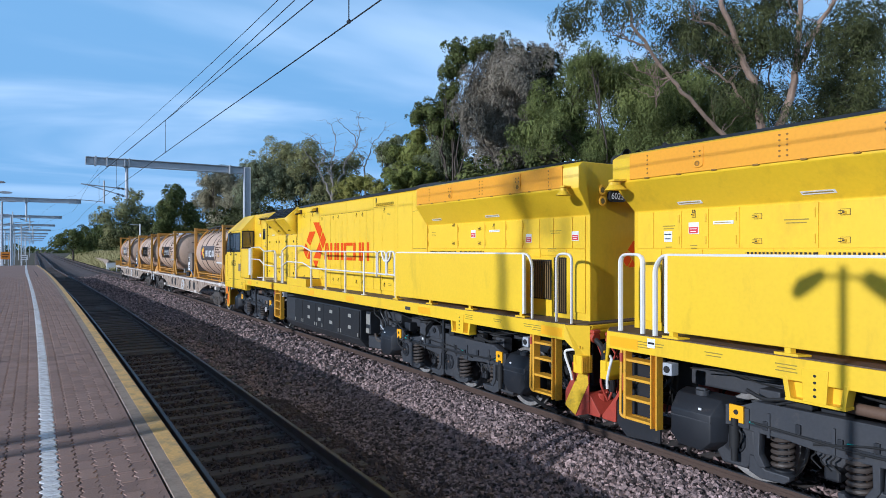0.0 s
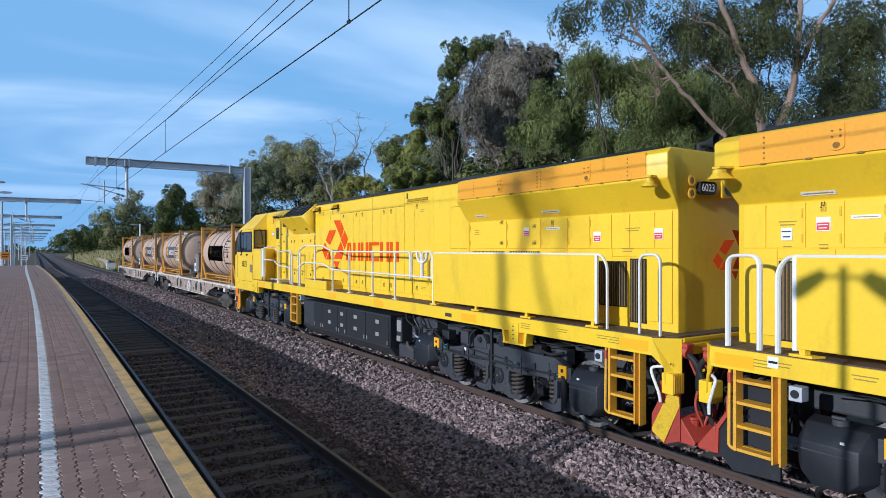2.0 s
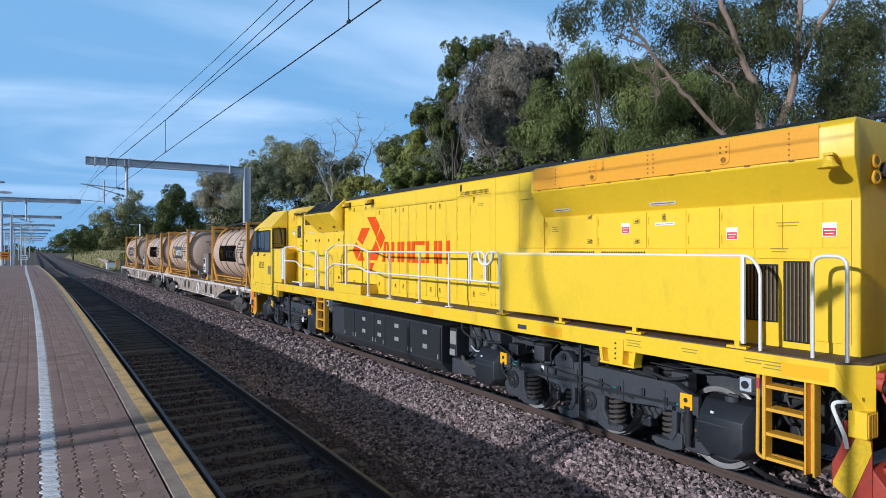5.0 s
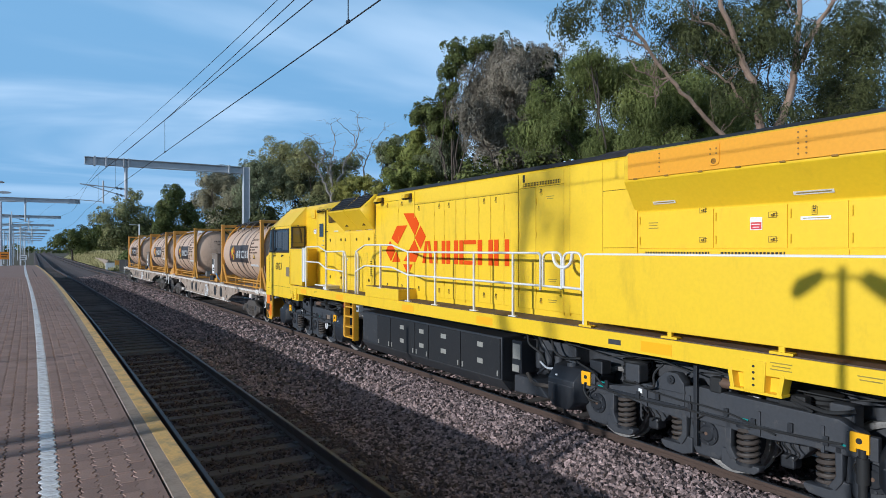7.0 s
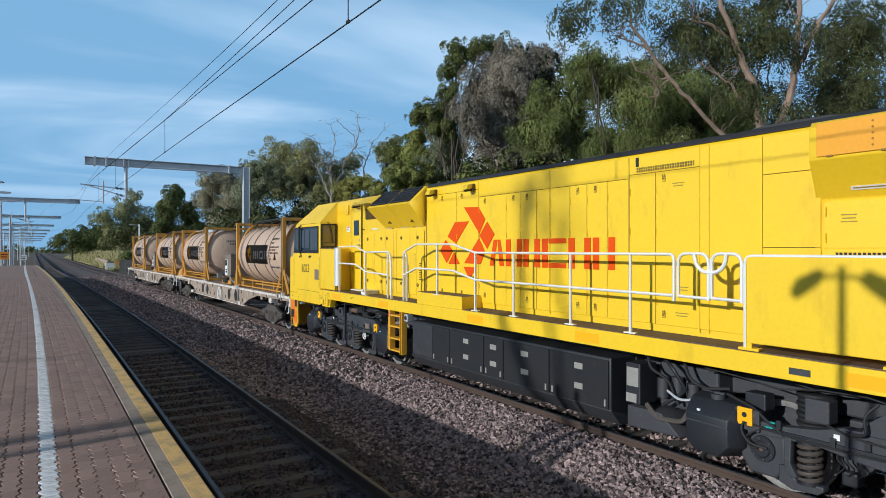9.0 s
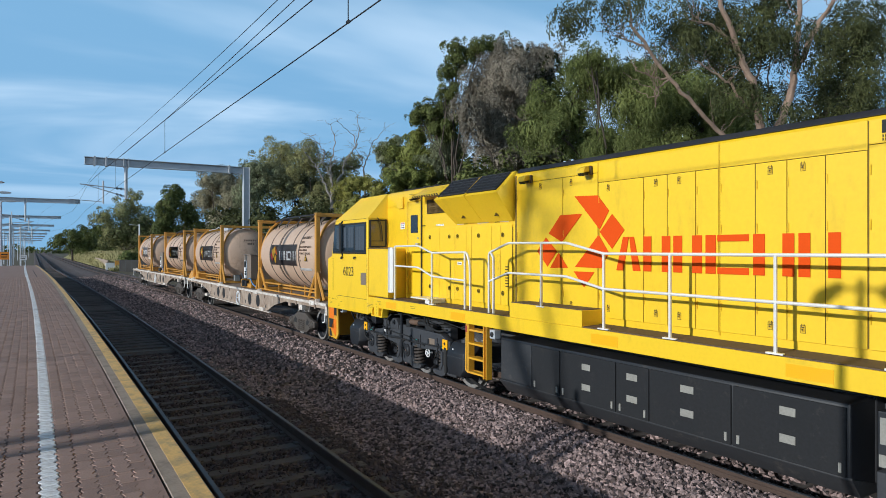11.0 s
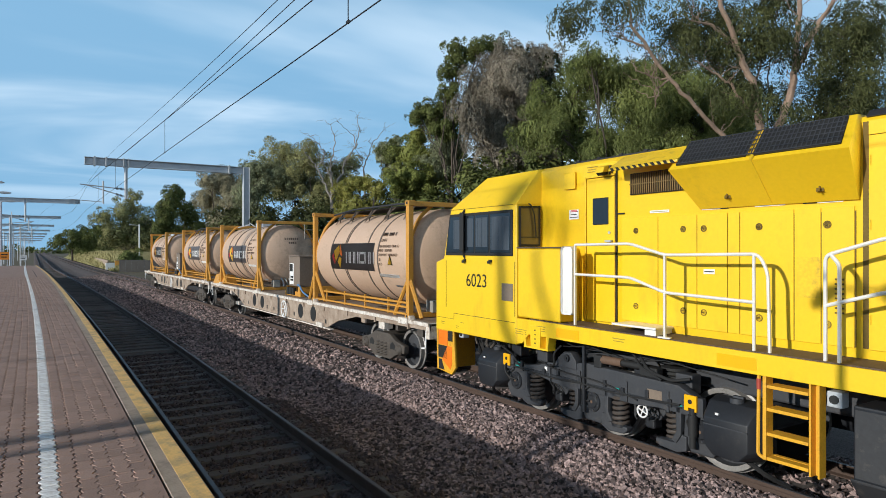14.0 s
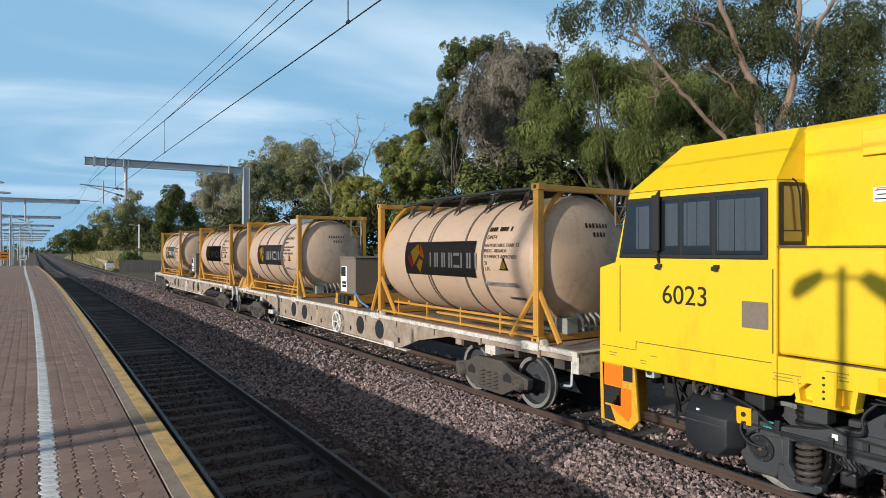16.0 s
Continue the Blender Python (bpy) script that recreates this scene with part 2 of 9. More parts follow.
M = {
    "yellow": surface("yellow_paint", (0.862, 0.567, 0.013), (0.802, 0.512, 0.013), scale=0.7, amount=0.5, rough=0.42, grain=22, bump=0.03, spread=0.035, dirt=(0.60, 0.38, 0.02), dirt_at=0.66, axis=(1, 1, 0.35), deep=0.004),
    "yellow_worn": surface("worn_yellow_paint", (0.80, 0.53, 0.015), (0.70, 0.43, 0.02), scale=2.0, rough=0.5, grain=30, bump=0.05, dirt=(0.20, 0.13, 0.05), dirt_at=0.66),
    "orange": surface("orange_paint", (0.80, 0.355, 0.008), (0.74, 0.31, 0.008), scale=1.1, rough=0.5, grain=25, bump=0.03, spread=0.05, dirt=(0.35, 0.20, 0.05), dirt_at=0.74),
    "patch": surface("amber_reflector", (0.93, 0.455, 0.003), scale=6, amount=0.05, rough=0.35, bump=0.0, spread=0.02),
    "emblem": surface("red_orange_lettering", (0.72, 0.080, 0.003), (0.66, 0.070, 0.003), scale=2, rough=0.75, bump=0.0, spread=0.03),
    "white": surface("white_enamel", (0.82, 0.81, 0.79), (0.74, 0.72, 0.68), scale=3, rough=0.35, grain=50, bump=0.02, spread=0.04, dirt=(0.45, 0.38, 0.30), dirt_at=0.74),
    "roof": surface("sooty_black_roof", (0.018, 0.018, 0.022), (0.035, 0.034, 0.036), scale=1.5, rough=0.6, grain=30, bump=0.06),
    "under": surface("dark_grey_underframe", (0.036, 0.039, 0.047), (0.058, 0.058, 0.062), scale=1.8, rough=0.62, grain=28, bump=0.1, dirt=(0.11, 0.098, 0.088), dirt_at=0.68),
    "under2": surface("charcoal_box_paint", (0.014, 0.016, 0.021), (0.026, 0.027, 0.031), scale=1.0, rough=0.5, grain=24, bump=0.05, dirt=(0.07, 0.062, 0.055), dirt_at=0.70),
    "locker": surface("matt_black_locker_paint", (0.0085, 0.0095, 0.012), (0.016, 0.016, 0.018), scale=2.6, amount=0.8, rough=0.82, grain=30, bump=0.08, spread=0.2, dirt=(0.05, 0.046, 0.043), dirt_at=0.68),
    "black": surface("black_rubber", (0.012, 0.012, 0.013), (0.022, 0.022, 0.022), scale=3, rough=0.7, bump=0.05),
    "deck": surface("brown_walkway_plate", (0.085, 0.055, 0.04), (0.12, 0.085, 0.065), scale=2.2, rough=0.75, grain=60, bump=0.15, dirt=(0.05, 0.04, 0.035), dirt_at=0.62),
    "tyre": surface("worn_wheel_steel", (0.32, 0.31, 0.30), (0.20, 0.18, 0.165), scale=5, rough=0.45, metal=0.3, grain=60, bump=0.04, dirt=(0.09, 0.07, 0.055), dirt_at=0.62),
    "red": surface("faded_red_paint", (0.42, 0.055, 0.03), (0.32, 0.05, 0.035), scale=2.2, rough=0.55, grain=30, bump=0.05, dirt=(0.12, 0.07, 0.05), dirt_at=0.66),
    "hazard": surface("orange_hazard_paint", (0.85, 0.20, 0.012), scale=3, amount=0.3, rough=0.4, bump=0.02),
    "glass": glassy("dark_cab_glass", (0.012, 0.016, 0.022)),
    "brownglass": glassy("brown_door_glass", (0.17, 0.13, 0.055)),
    "blind": surface("blue_grey_curtain", (0.055, 0.072, 0.095), (0.035, 0.046, 0.062), scale=2, rough=0.8, bump=0.0, axis=(9, 1, 0.3)),
    "label": surface("white_label", (0.80, 0.80, 0.80), scale=6, amount=0.15, rough=0.5, bump=0.0),
    "redlabel": surface("red_label", (0.62, 0.05, 0.06), scale=6, amount=0.2, rough=0.5, bump=0.0),
    "ink": surface("black_lettering", (0.014, 0.014, 0.013), scale=8, amount=0.2, rough=0.8, bump=0.0),
    "lens": surface("lamp_lens", (0.17, 0.175, 0.18), scale=4, amount=0.2, rough=0.12, metal=0.6, bump=0.0),
    "teal": surface("teal_mark", (0.02, 0.30, 0.28), scale=5, amount=0.2, rough=0.5, bump=0.0),
    "tank": surface("dusty_tan_tank", (0.57, 0.405, 0.295), (0.47, 0.325, 0.23), scale=0.9, amount=0.7, rough=0.48, grain=24, bump=0.03, spread=0.05, dirt=(0.31, 0.205, 0.135), dirt_at=0.66, axis=(0.45, 1, 1), deep=0.004),
    "tankend": surface("sooty_tan_tank_end", (0.60, 0.42, 0.30), (0.48, 0.325, 0.225), scale=0.5, amount=0.7, rough=0.5, grain=24, bump=0.03, spread=0.05, dirt=(0.22, 0.145, 0.095), dirt_at=0.60, deep=0.004),
    "ring": surface("dark_tank_band", (0.10, 0.075, 0.06), (0.16, 0.12, 0.09), scale=4, rough=0.55, bump=0.04),
    "isoframe": surface("ochre_tank_frame", (0.60, 0.29, 0.038), (0.47, 0.22, 0.035), scale=2.4, rough=0.5, grain=34, bump=0.05, dirt=(0.24, 0.13, 0.06), dirt_at=0.64),
    "wagon": surface("chalky_white_wagon_paint", (0.44, 0.355, 0.28), (0.24, 0.17, 0.125), scale=1.6, amount=0.8, rough=0.65, grain=30, bump=0.07, dirt=(0.17, 0.105, 0.07), dirt_at=0.58),
    "wagontop": surface("bright_chipped_white_flange", (0.76, 0.72, 0.66), (0.55, 0.47, 0.40), scale=2.4, amount=0.8, rough=0.6, grain=30, bump=0.06, dirt=(0.20, 0.12, 0.08), dirt_at=0.58),
    "wagondeck": surface("rusty_wagon_deck", (0.33, 0.25, 0.19), (0.22, 0.15, 0.11), scale=2.4, rough=0.75, grain=30, bump=0.1, dirt=(0.10, 0.06, 0.045), dirt_at=0.58),
    "bogie": surface("rusty_dark_bogie", (0.062, 0.052, 0.045), (0.11, 0.092, 0.078), scale=3, rough=0.65, grain=30, bump=0.1, dirt=(0.20, 0.16, 0.125), dirt_at=0.66),
    "genset": surface("brown_grey_cabinet", (0.22, 0.17, 0.13), (0.17, 0.13, 0.10), scale=2, rough=0.5, grain=30, bump=0.03),
    "signgrey": surface("dark_brown_signboard", (0.085, 0.07, 0.068), (0.11, 0.09, 0.085), scale=3, rough=0.45, bump=0.0),
    "signyellow": surface("signal_yellow_vinyl", (0.82, 0.50, 0.03), scale=4, amount=0.2, rough=0.45, bump=0.0),
    "hose": surface("blue_air_hose", (0.10, 0.22, 0.42), scale=4, rough=0.5, bump=0.0),
    "galv": surface("galvanised_steel", (0.50, 0.52, 0.55), (0.42, 0.44, 0.47), scale=2.5, rough=0.5, metal=0.2, grain=30, bump=0.03),
    "wire": surface("weathered_copper_wire", (0.035, 0.035, 0.04), scale=3, rough=0.5, metal=0.4, bump=0.0),
    "rail": surface("rusty_rail_side", (0.075, 0.046, 0.034), (0.045, 0.030, 0.024), scale=2.0, rough=0.7, grain=40, bump=0.08),
    "railtop": surface("polished_rail_head", (0.085, 0.088, 0.10), (0.06, 0.06, 0.066), scale=3, rough=0.45, metal=0.5, grain=30, bump=0.01),
    "sleeper": surface("grey_concrete_sleeper", (0.122, 0.105, 0.097), (0.070, 0.061, 0.057), scale=2.5, rough=0.85, grain=45, bump=0.15, per="object", dirt=(0.09, 0.075, 0.065), dirt_at=0.6),
    "ballast": surface("crushed_ballast", (0.115, 0.090, 0.085), (0.055, 0.044, 0.043), scale=1.2, rough=0.9, grain=26, bump=0.9, spread=0.45, deep=0.04),
    "stone": surface("ballast_stone", (0.33, 0.245, 0.232), (0.105, 0.078, 0.075), scale=14, amount=0.9, rough=0.88, grain=70, bump=0.25, spread=0.25, per="island", vary=0.92),
    # oily stones, coloured darker still to stand in for the platform's shade
    "grime_shade": surface("oily_shaded_ballast_stone", (0.110, 0.080, 0.077), (0.045, 0.034, 0.033), scale=14, amount=0.9, rough=0.85, grain=70, bump=0.2, spread=0.15, per="island", vary=0.6),
    "earth": surface("dry_earth_and_grass", (0.135, 0.105, 0.068), (0.095, 0.090, 0.045), scale=0.25, amount=0.9, rough=0.95, grain=5, bump=0.5, spread=0.4, deep=0.06),
    "paver": surface("brown_clay_paver", (0.335, 0.220, 0.176), (0.272, 0.180, 0.146), scale=1.4, rough=0.85, grain=70, bump=0.15, spread=0.14, per="object", vary=0.13, dirt=(0.16, 0.12, 0.10), dirt_at=0.66),
    "paver2": surface("brown_clay_paving", (0.335, 0.220, 0.176), (0.272, 0.180, 0.146), scale=1.4, rough=0.85, grain=70, bump=0.15, spread=0.14, per="island", vary=0.13, dirt=(0.16, 0.12, 0.10), dirt_at=0.66),
    "joint": surface("sandy_joint_bed", (0.035, 0.027, 0.024), (0.055, 0.042, 0.036), scale=2, rough=0.95, grain=60, bump=0.3),
    "coping": surface("grey_concrete_coping", (0.40, 0.315, 0.245), (0.30, 0.235, 0.185), scale=1.4, rough=0.85, grain=50, bump=0.15, dirt=(0.13, 0.105, 0.09), dirt_at=0.56),
    "lineyellow": surface("worn_yellow_line", (0.80, 0.51, 0.17), (0.70, 0.45, 0.18), scale=1.6, rough=0.75, grain=40, bump=0.1, spread=0.12, dirt=(0.26, 0.21, 0.15), dirt_at=0.56),
    "linewhite": surface("worn_white_line", (0.95, 0.95, 0.95), (0.84, 0.83, 0.83), scale=3.6, rough=0.75, grain=50, bump=0.1, spread=0.10, dirt=(0.25, 0.18, 0.15), dirt_at=0.53, axis=(0.7, 1.7, 1)),
    "face": surface("dark_platform_wall", (0.16, 0.145, 0.135), (0.11, 0.10, 0.095), scale=1.0, rough=0.9, grain=30, bump=0.2),
    "bark": surface("brown_gum_bark", (0.32, 0.225, 0.165), (0.15, 0.100, 0.075), scale=2.2, amount=0.8, rough=0.85, grain=16, bump=0.3, axis=(1, 1, 0.3), dirt=(0.12, 0.08, 0.065), dirt_at=0.62, deep=0.02),
    "bark2": surface("dark_rough_bark", (0.10, 0.078, 0.062), (0.06, 0.048, 0.04), scale=2.2, amount=0.8, rough=0.9, grain=16, bump=0.3, axis=(1, 1, 0.3), deep=0.02),
    "deadwood": surface("bleached_deadwood", (0.30, 0.27, 0.24), (0.20, 0.175, 0.155), scale=3, rough=0.85, grain=20, bump=0.2),
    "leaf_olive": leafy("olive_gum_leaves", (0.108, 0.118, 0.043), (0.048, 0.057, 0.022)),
    "leaf_green": leafy("fresh_green_leaves", (0.20, 0.225, 0.07), (0.088, 0.115, 0.036)),
    # leaf colour near black, standing in for the shade deep among the trees
    "leaf_shade": leafy("shade_dark_green_leaves", (0.045, 0.05, 0.017), (0.024, 0.03, 0.011)),
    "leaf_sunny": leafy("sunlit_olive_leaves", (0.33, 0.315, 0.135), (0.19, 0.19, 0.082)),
    "leaf_dark": leafy("deep_green_leaves", (0.15, 0.165, 0.048), (0.07, 0.09, 0.027)),
    "leaf_blue": leafy("blue_green_gum_leaves", (0.30, 0.315, 0.175), (0.17, 0.19, 0.11)),
    "leaf_grey": leafy("grey_brown_drooping_leaves", (0.30, 0.262, 0.205), (0.17, 0.152, 0.118)),
    "leaf_dark2": leafy("bright_edged_shrub_leaves", (0.27, 0.28, 0.07), (0.14, 0.165, 0.042)),
    "leaf_silver": leafy("silvery_gum_leaves", (0.33, 0.295, 0.19), (0.21, 0.195, 0.12)),
    "leaf_lime": leafy("yellow_green_shrub_leaves", (0.32, 0.30, 0.075), (0.20, 0.205, 0.05)),
    "drybank": surface("dry_yellow_grass_bank", (0.30, 0.26, 0.11), (0.19, 0.18, 0.065), scale=0.3, amount=0.9, rough=0.95, grain=4, bump=0.5, spread=0.35, deep=0.06),
    "grass": leafy("dry_pale_grass", (0.42, 0.37, 0.19), (0.27, 0.26, 0.11)),
    "fence": surface("dark_fence_panel", (0.022, 0.021, 0.020), scale=1, rough=0.8, bump=0.1),
    "orangesign": surface("orange_sign_face", (0.80, 0.27, 0.02), scale=3, amount=0.2, rough=0.5, bump=0.0),
}


# --- mesh helpers ---
def box(bm, x0, x1, y0, y1, z0, z1, b=0.0):
    r = bmesh.ops.create_cube(bm, size=1.0, matrix=Matrix.LocRotScale(((x0 + x1) / 2, (y0 + y1) / 2, (z0 + z1) / 2), None, (abs(x1 - x0), abs(y1 - y0), abs(z1 - z0))))
    if b:
        edges = list({e for v in r["verts"] for e in v.link_edges})
        bmesh.ops.bevel(bm, geom=edges, offset=b, segments=2, affect="EDGES", profile=0.5)
    return bm


def prism(bm, pts, axis, a0, a1, b=0.0):
    """A flat outline pushed along an axis. The outline's two coordinates are the other two axes in order."""
    def at(p, a):
        return {"x": (a, p[0], p[1]), "y": (p[0], a, p[1]), "z": (p[0], p[1], a)}[axis]
    lo = [bm.verts.new(at(p, a0)) for p in pts]
    hi = [bm.verts.new(at(p, a1)) for p in pts]
    n = len(pts)
    faces = [bm.faces.new(lo), bm.faces.new(hi[::-1])]
    faces += [bm.faces.new((lo[i], hi[i], hi[(i + 1) % n], lo[(i + 1) % n])) for i in range(n)]
    bmesh.ops.recalc_face_normals(bm, faces=faces)
    if b:
        edges = list({e for f in faces for e in f.edges})
        bmesh.ops.bevel(bm, geom=edges, offset=b, segments=2, affect="EDGES", profile=0.5)
    return bm


def rod(bm, p0, p1, r, n=8, r1=None):
    p0, p1 = Vector(p0), Vector(p1)
    d = p1 - p0
    m = Matrix.Translation((p0 + p1) / 2) @ d.to_track_quat("Z", "Y").to_matrix().to_4x4()
    bmesh.ops.create_cone(bm, cap_ends=True, segments=n, radius1=r, radius2=r if r1 is None else r1, depth=d.length, matrix=m)
    return bm


def tube(bm, pts, r, n=8, closed=False):
    """A round bar along a line of points."""
    pts = [Vector(p) for p in pts]
    rings = []
    side = None
    k = len(pts)
    for i, p in enumerate(pts):
        a = pts[i - 1] if (i or closed) else p
        c = pts[(i + 1) % k] if (i < k - 1 or closed) else p
        d = (c - a).normalized()
        if side is None:
            side = d.orthogonal().normalized()
        side = (side - d * side.dot(d)).normalized()
        up = d.cross(side)
        rr = r[i] if isinstance(r, (list, tuple)) else r
        rings.append([bm.verts.new(p + rr * (math.cos(2 * math.pi * j / n) * side + math.sin(2 * math.pi * j / n) * up)) for j in range(n)])
    for i in range(k - (0 if closed else 1)):
        a, c = rings[i], rings[(i + 1) % k]
        for j in range(n):
            bm.faces.new((a[j], a[(j + 1) % n], c[(j + 1) % n], c[j]))
    if not closed:
        bm.faces.new(rings[0][::-1])
        bm.faces.new(rings[-1])
    return bm


def lathe(bm, prof, centre, axis="y", n=28):
    """Turn a profile of (radius, place along the axis)."""
    rings = []
    for r, h in prof:
        ring = []
        for j in range(n):
            a = 2 * math.pi * j / n
            c, s = r * math.cos(a), r * math.sin(a)
            q = {"y": (c, h, s), "x": (h, c, s), "z": (c, s, h)}[axis]
            ring.append(bm.verts.new(Vector(centre) + Vector(q)))
        rings.append(ring)
    fs = []
    for a, c in zip(rings, rings[1:]):
        for j in range(n):
            fs.append(bm.faces.new((a[j], a[(j + 1) % n], c[(j + 1) % n], c[j])))
    fs.append(bm.faces.new(rings[0]))
    fs.append(bm.faces.new(rings[-1]))
    bmesh.ops.recalc_face_normals(bm, faces=fs)
    return bm


def coil(bm, x, y, z0, z1, R, r, turns, n=6):
    k = turns * 12
    return tube(bm, [(x + R * math.cos(2 * math.pi * i / 12), y + R * math.sin(2 * math.pi * i / 12), z0 + (z1 - z0) * i / k) for i in range(k + 1)], r, n)


def smooth_corner(a, b, c, r, n=4):
    """Points of a rounded corner at b between a and c."""
    a, b, c = Vector(a), Vector(b), Vector(c)
    p, q = b + (a - b).normalized() * r, b + (c - b).normalized() * r
    return [p * (1 - t) ** 2 + b * 2 * t * (1 - t) + q * t * t for t in [i / n for i in range(n + 1)]]


def bent(pts, r=0.1, n=4):
    """A line of points with its inner corners rounded."""
    out = [Vector(pts[0])]
    for i in range(1, len(pts) - 1):
        out += smooth_corner(pts[i - 1], pts[i], pts[i + 1], r, n)
    return out + [Vector(pts[-1])]


def part(name, bm, material, parent=None, label="", soft=35):
    """Links a bmesh as one mesh object under a thing or a part."""
    me = bpy.data.meshes.new(name)
    bm.normal_update()
    area = {f: f.calc_area() for f in bm.faces}
    flat = []
    for f in bm.faces:
        near = [g for e in f.edges for g in e.link_faces if g is not f]
        flat.append(bool(near) and area[f] > 2.5 * min(area[g] for g in near) and all(f.normal.dot(g.normal) < 0.96 for g in near))
    bm.to_mesh(me)
    bm.free()
    me.materials.append(material)
    me.set_sharp_from_angle(angle=radians(soft))
    me.polygons.foreach_set("use_smooth", [not k for k in flat])
    ob = new(name, me)
    if parent:
        ob.parent = parent
    return tagged(ob, label)


def raw(name, verts, faces, material, parent=None, smooth=False):
    """A mesh from arrays; faces all have the same number of corners."""
    verts, faces = np.asarray(verts, np.float32), np.asarray(faces, np.int32)
    me = bpy.data.meshes.new(name)
    me.vertices.add(len(verts))
    me.vertices.foreach_set("co", verts.ravel())
    k = faces.shape[1]
    me.loops.add(faces.size)
    me.loops.foreach_set("vertex_index", faces.ravel())
    me.polygons.add(len(faces))
    me.polygons.foreach_set("loop_start", np.arange(0, faces.size, k, dtype=np.int32))
    me.polygons.foreach_set("use_smooth", np.full(len(faces), bool(smooth)))
    me.update(calc_edges=True)
    me.materials.append(material)
    ob = new(name, me)
    if parent:
        ob.parent = parent
    return ob


def letters(text, size, material, m, parent, name="lettering", label="", thick=0.003, bold=0.0, start="CENTER"):
    """Flat lettering with the built-in font, as a mesh. m: the pose; the text reads along its x and stands along its y."""
    cu = bpy.data.curves.new(name, "FONT")
    cu.body, cu.size, cu.extrude = text, size, thick / 2
    cu.align_x, cu.align_y, cu.offset = start, "CENTER", bold
    tmp = bpy.data.objects.new("tmp", cu)
    scene.collection.objects.link(tmp)
    dg = bpy.context.evaluated_depsgraph_get()
    me = bpy.data.meshes.new_from_object(tmp.evaluated_get(dg))
    bpy.data.objects.remove(tmp)
    bpy.data.curves.remove(cu)
    me.materials.clear()
    me.materials.append(material)
    me.transform(m)
    ob = new(name, me)
    ob.parent = parent
    return tagged(ob, label)


def empty(name, m, label, category, group=""):
    ob = new(name)
    ob.empty_display_size = 0.3
    ob.matrix_basis = m
    return tagged(ob, label, category, group)


def swept(name, ys, outline, material, parent=None, base=bend, closed=True):
    """An outline of (x, z) carried along the line of the track."""
    ys = np.asarray(ys, float)
    off = base(ys)
    o = np.asarray(outline, float)
    k = len(o)
    v = np.concatenate([np.stack([o[:, 0] + dx, np.full(k, y), o[:, 1]], 1) for y, dx in zip(ys, off)])
    f = []
    for i in range(len(ys) - 1):
        for j in range(k if closed else k - 1):
            a, c = i * k + j, i * k + (j + 1) % k
            f.append((a, c, c + k, a + k))
    return raw(name, v, f, material, parent)


def lengths(y0, y1, near=1.0, grow=1.06):
    out, d = [y0], near
    while out[-1] < y1:
        out.append(min(out[-1] + d, y1))
        if out[-1] > 25:
            d *= grow
    return out


# --- ground, ballast, tracks, platform ---
def pbend(y):
    """Sideways offset of the platform's edge."""
    y = np.asarray(y, float)
    a = np.clip(y, -16, 60)
    return -0.0084 * a - 0.000633 * a * a + 4.963e-6 * a ** 3 - 0.0307 * np.clip(y - 60, 0, None)


def ebend(y):
    """Sideways offset of the platform's coping, which bends less than the paving's courses."""
    y = np.clip(np.asarray(y, float), -16, 90)
    return -0.0090 * y - 0.000232 * y * y


rng = np.random.default_rng(7)
gx = np.concatenate([[-2500, -800, -250, -90], np.linspace(-40, 60, 41), [90, 250, 800, 2500]])
gy = np.concatenate([[-600, -200, -80], np.linspace(-40, 160, 61), [250, 450, 900, 1800, 4200]])
gv = [(x, y, -0.62 + (0.05 * noise.noise(Vector((x * 0.13, y * 0.13, 0))) if abs(x) < 80 else 0)) for y in gy for x in gx]
gf = [(j * len(gx) + i, j * len(gx) + i + 1, (j + 1) * len(gx) + i + 1, (j + 1) * len(gx) + i) for j in range(len(gy) - 1) for i in range(len(gx) - 1)]
tagged(raw("ground", gv, gf, M["earth"], smooth=True), "dry grassy earth beside the railway line", "ground", kind="structure")

NEAR_X, TRAIN_X = 2.535, 8.21
PROFILE = [(0.86, -0.62), (0.88, -0.30), (1.35, -0.215), (2.0, -0.205), (2.6, -0.203), (3.2, -0.206), (3.75, -0.21), (4.2, -0.33), (4.7, -0.40), (5.3, -0.40),
           (5.9, -0.36), (6.4, -0.22), (6.9, -0.13), (7.3, -0.12), (7.5, -0.19), (8.2, -0.21), (8.9, -0.215), (9.5, -0.21), (10.3, -0.34), (12.6, -0.42), (13.6, -0.66)]


def bed(x):
    return np.interp(x, [p[0] for p in PROFILE], [p[1] for p in PROFILE])


cross = np.concatenate([[0.86], np.arange(0.9, 10.6, 0.16), [11.2, 12.0, 12.8, 13.6]])
bys = np.concatenate([np.arange(-14, 2, 1.0), np.arange(2, 24, 0.16), np.arange(24, 60, 0.8), np.arange(60, 140, 4.0), np.arange(140, 1400, 40.0)])
bv = np.zeros((len(bys), len(cross), 3))
bv[:, :, 0] = cross[None] + bend(bys)[:, None]
bv[:, :, 1] = bys[:, None]
bv[:, :, 2] = bed(cross)[None] + rng.normal(0, 0.008, (len(bys), len(cross)))
k = len(cross)
bf = [(j * k + i, j * k + i + 1, (j + 1) * k + i + 1, (j + 1) * k + i) for j in range(len(bys) - 1) for i in range(k - 1)]
bv[bys > 62, -4:, 2] = -0.8
ballast = tagged(raw("ballast_bed", bv.reshape(-1, 3), bf, M["ballast"], smooth=True), "grey-brown crushed stone ballast between the tracks", "ballast", kind="structure")


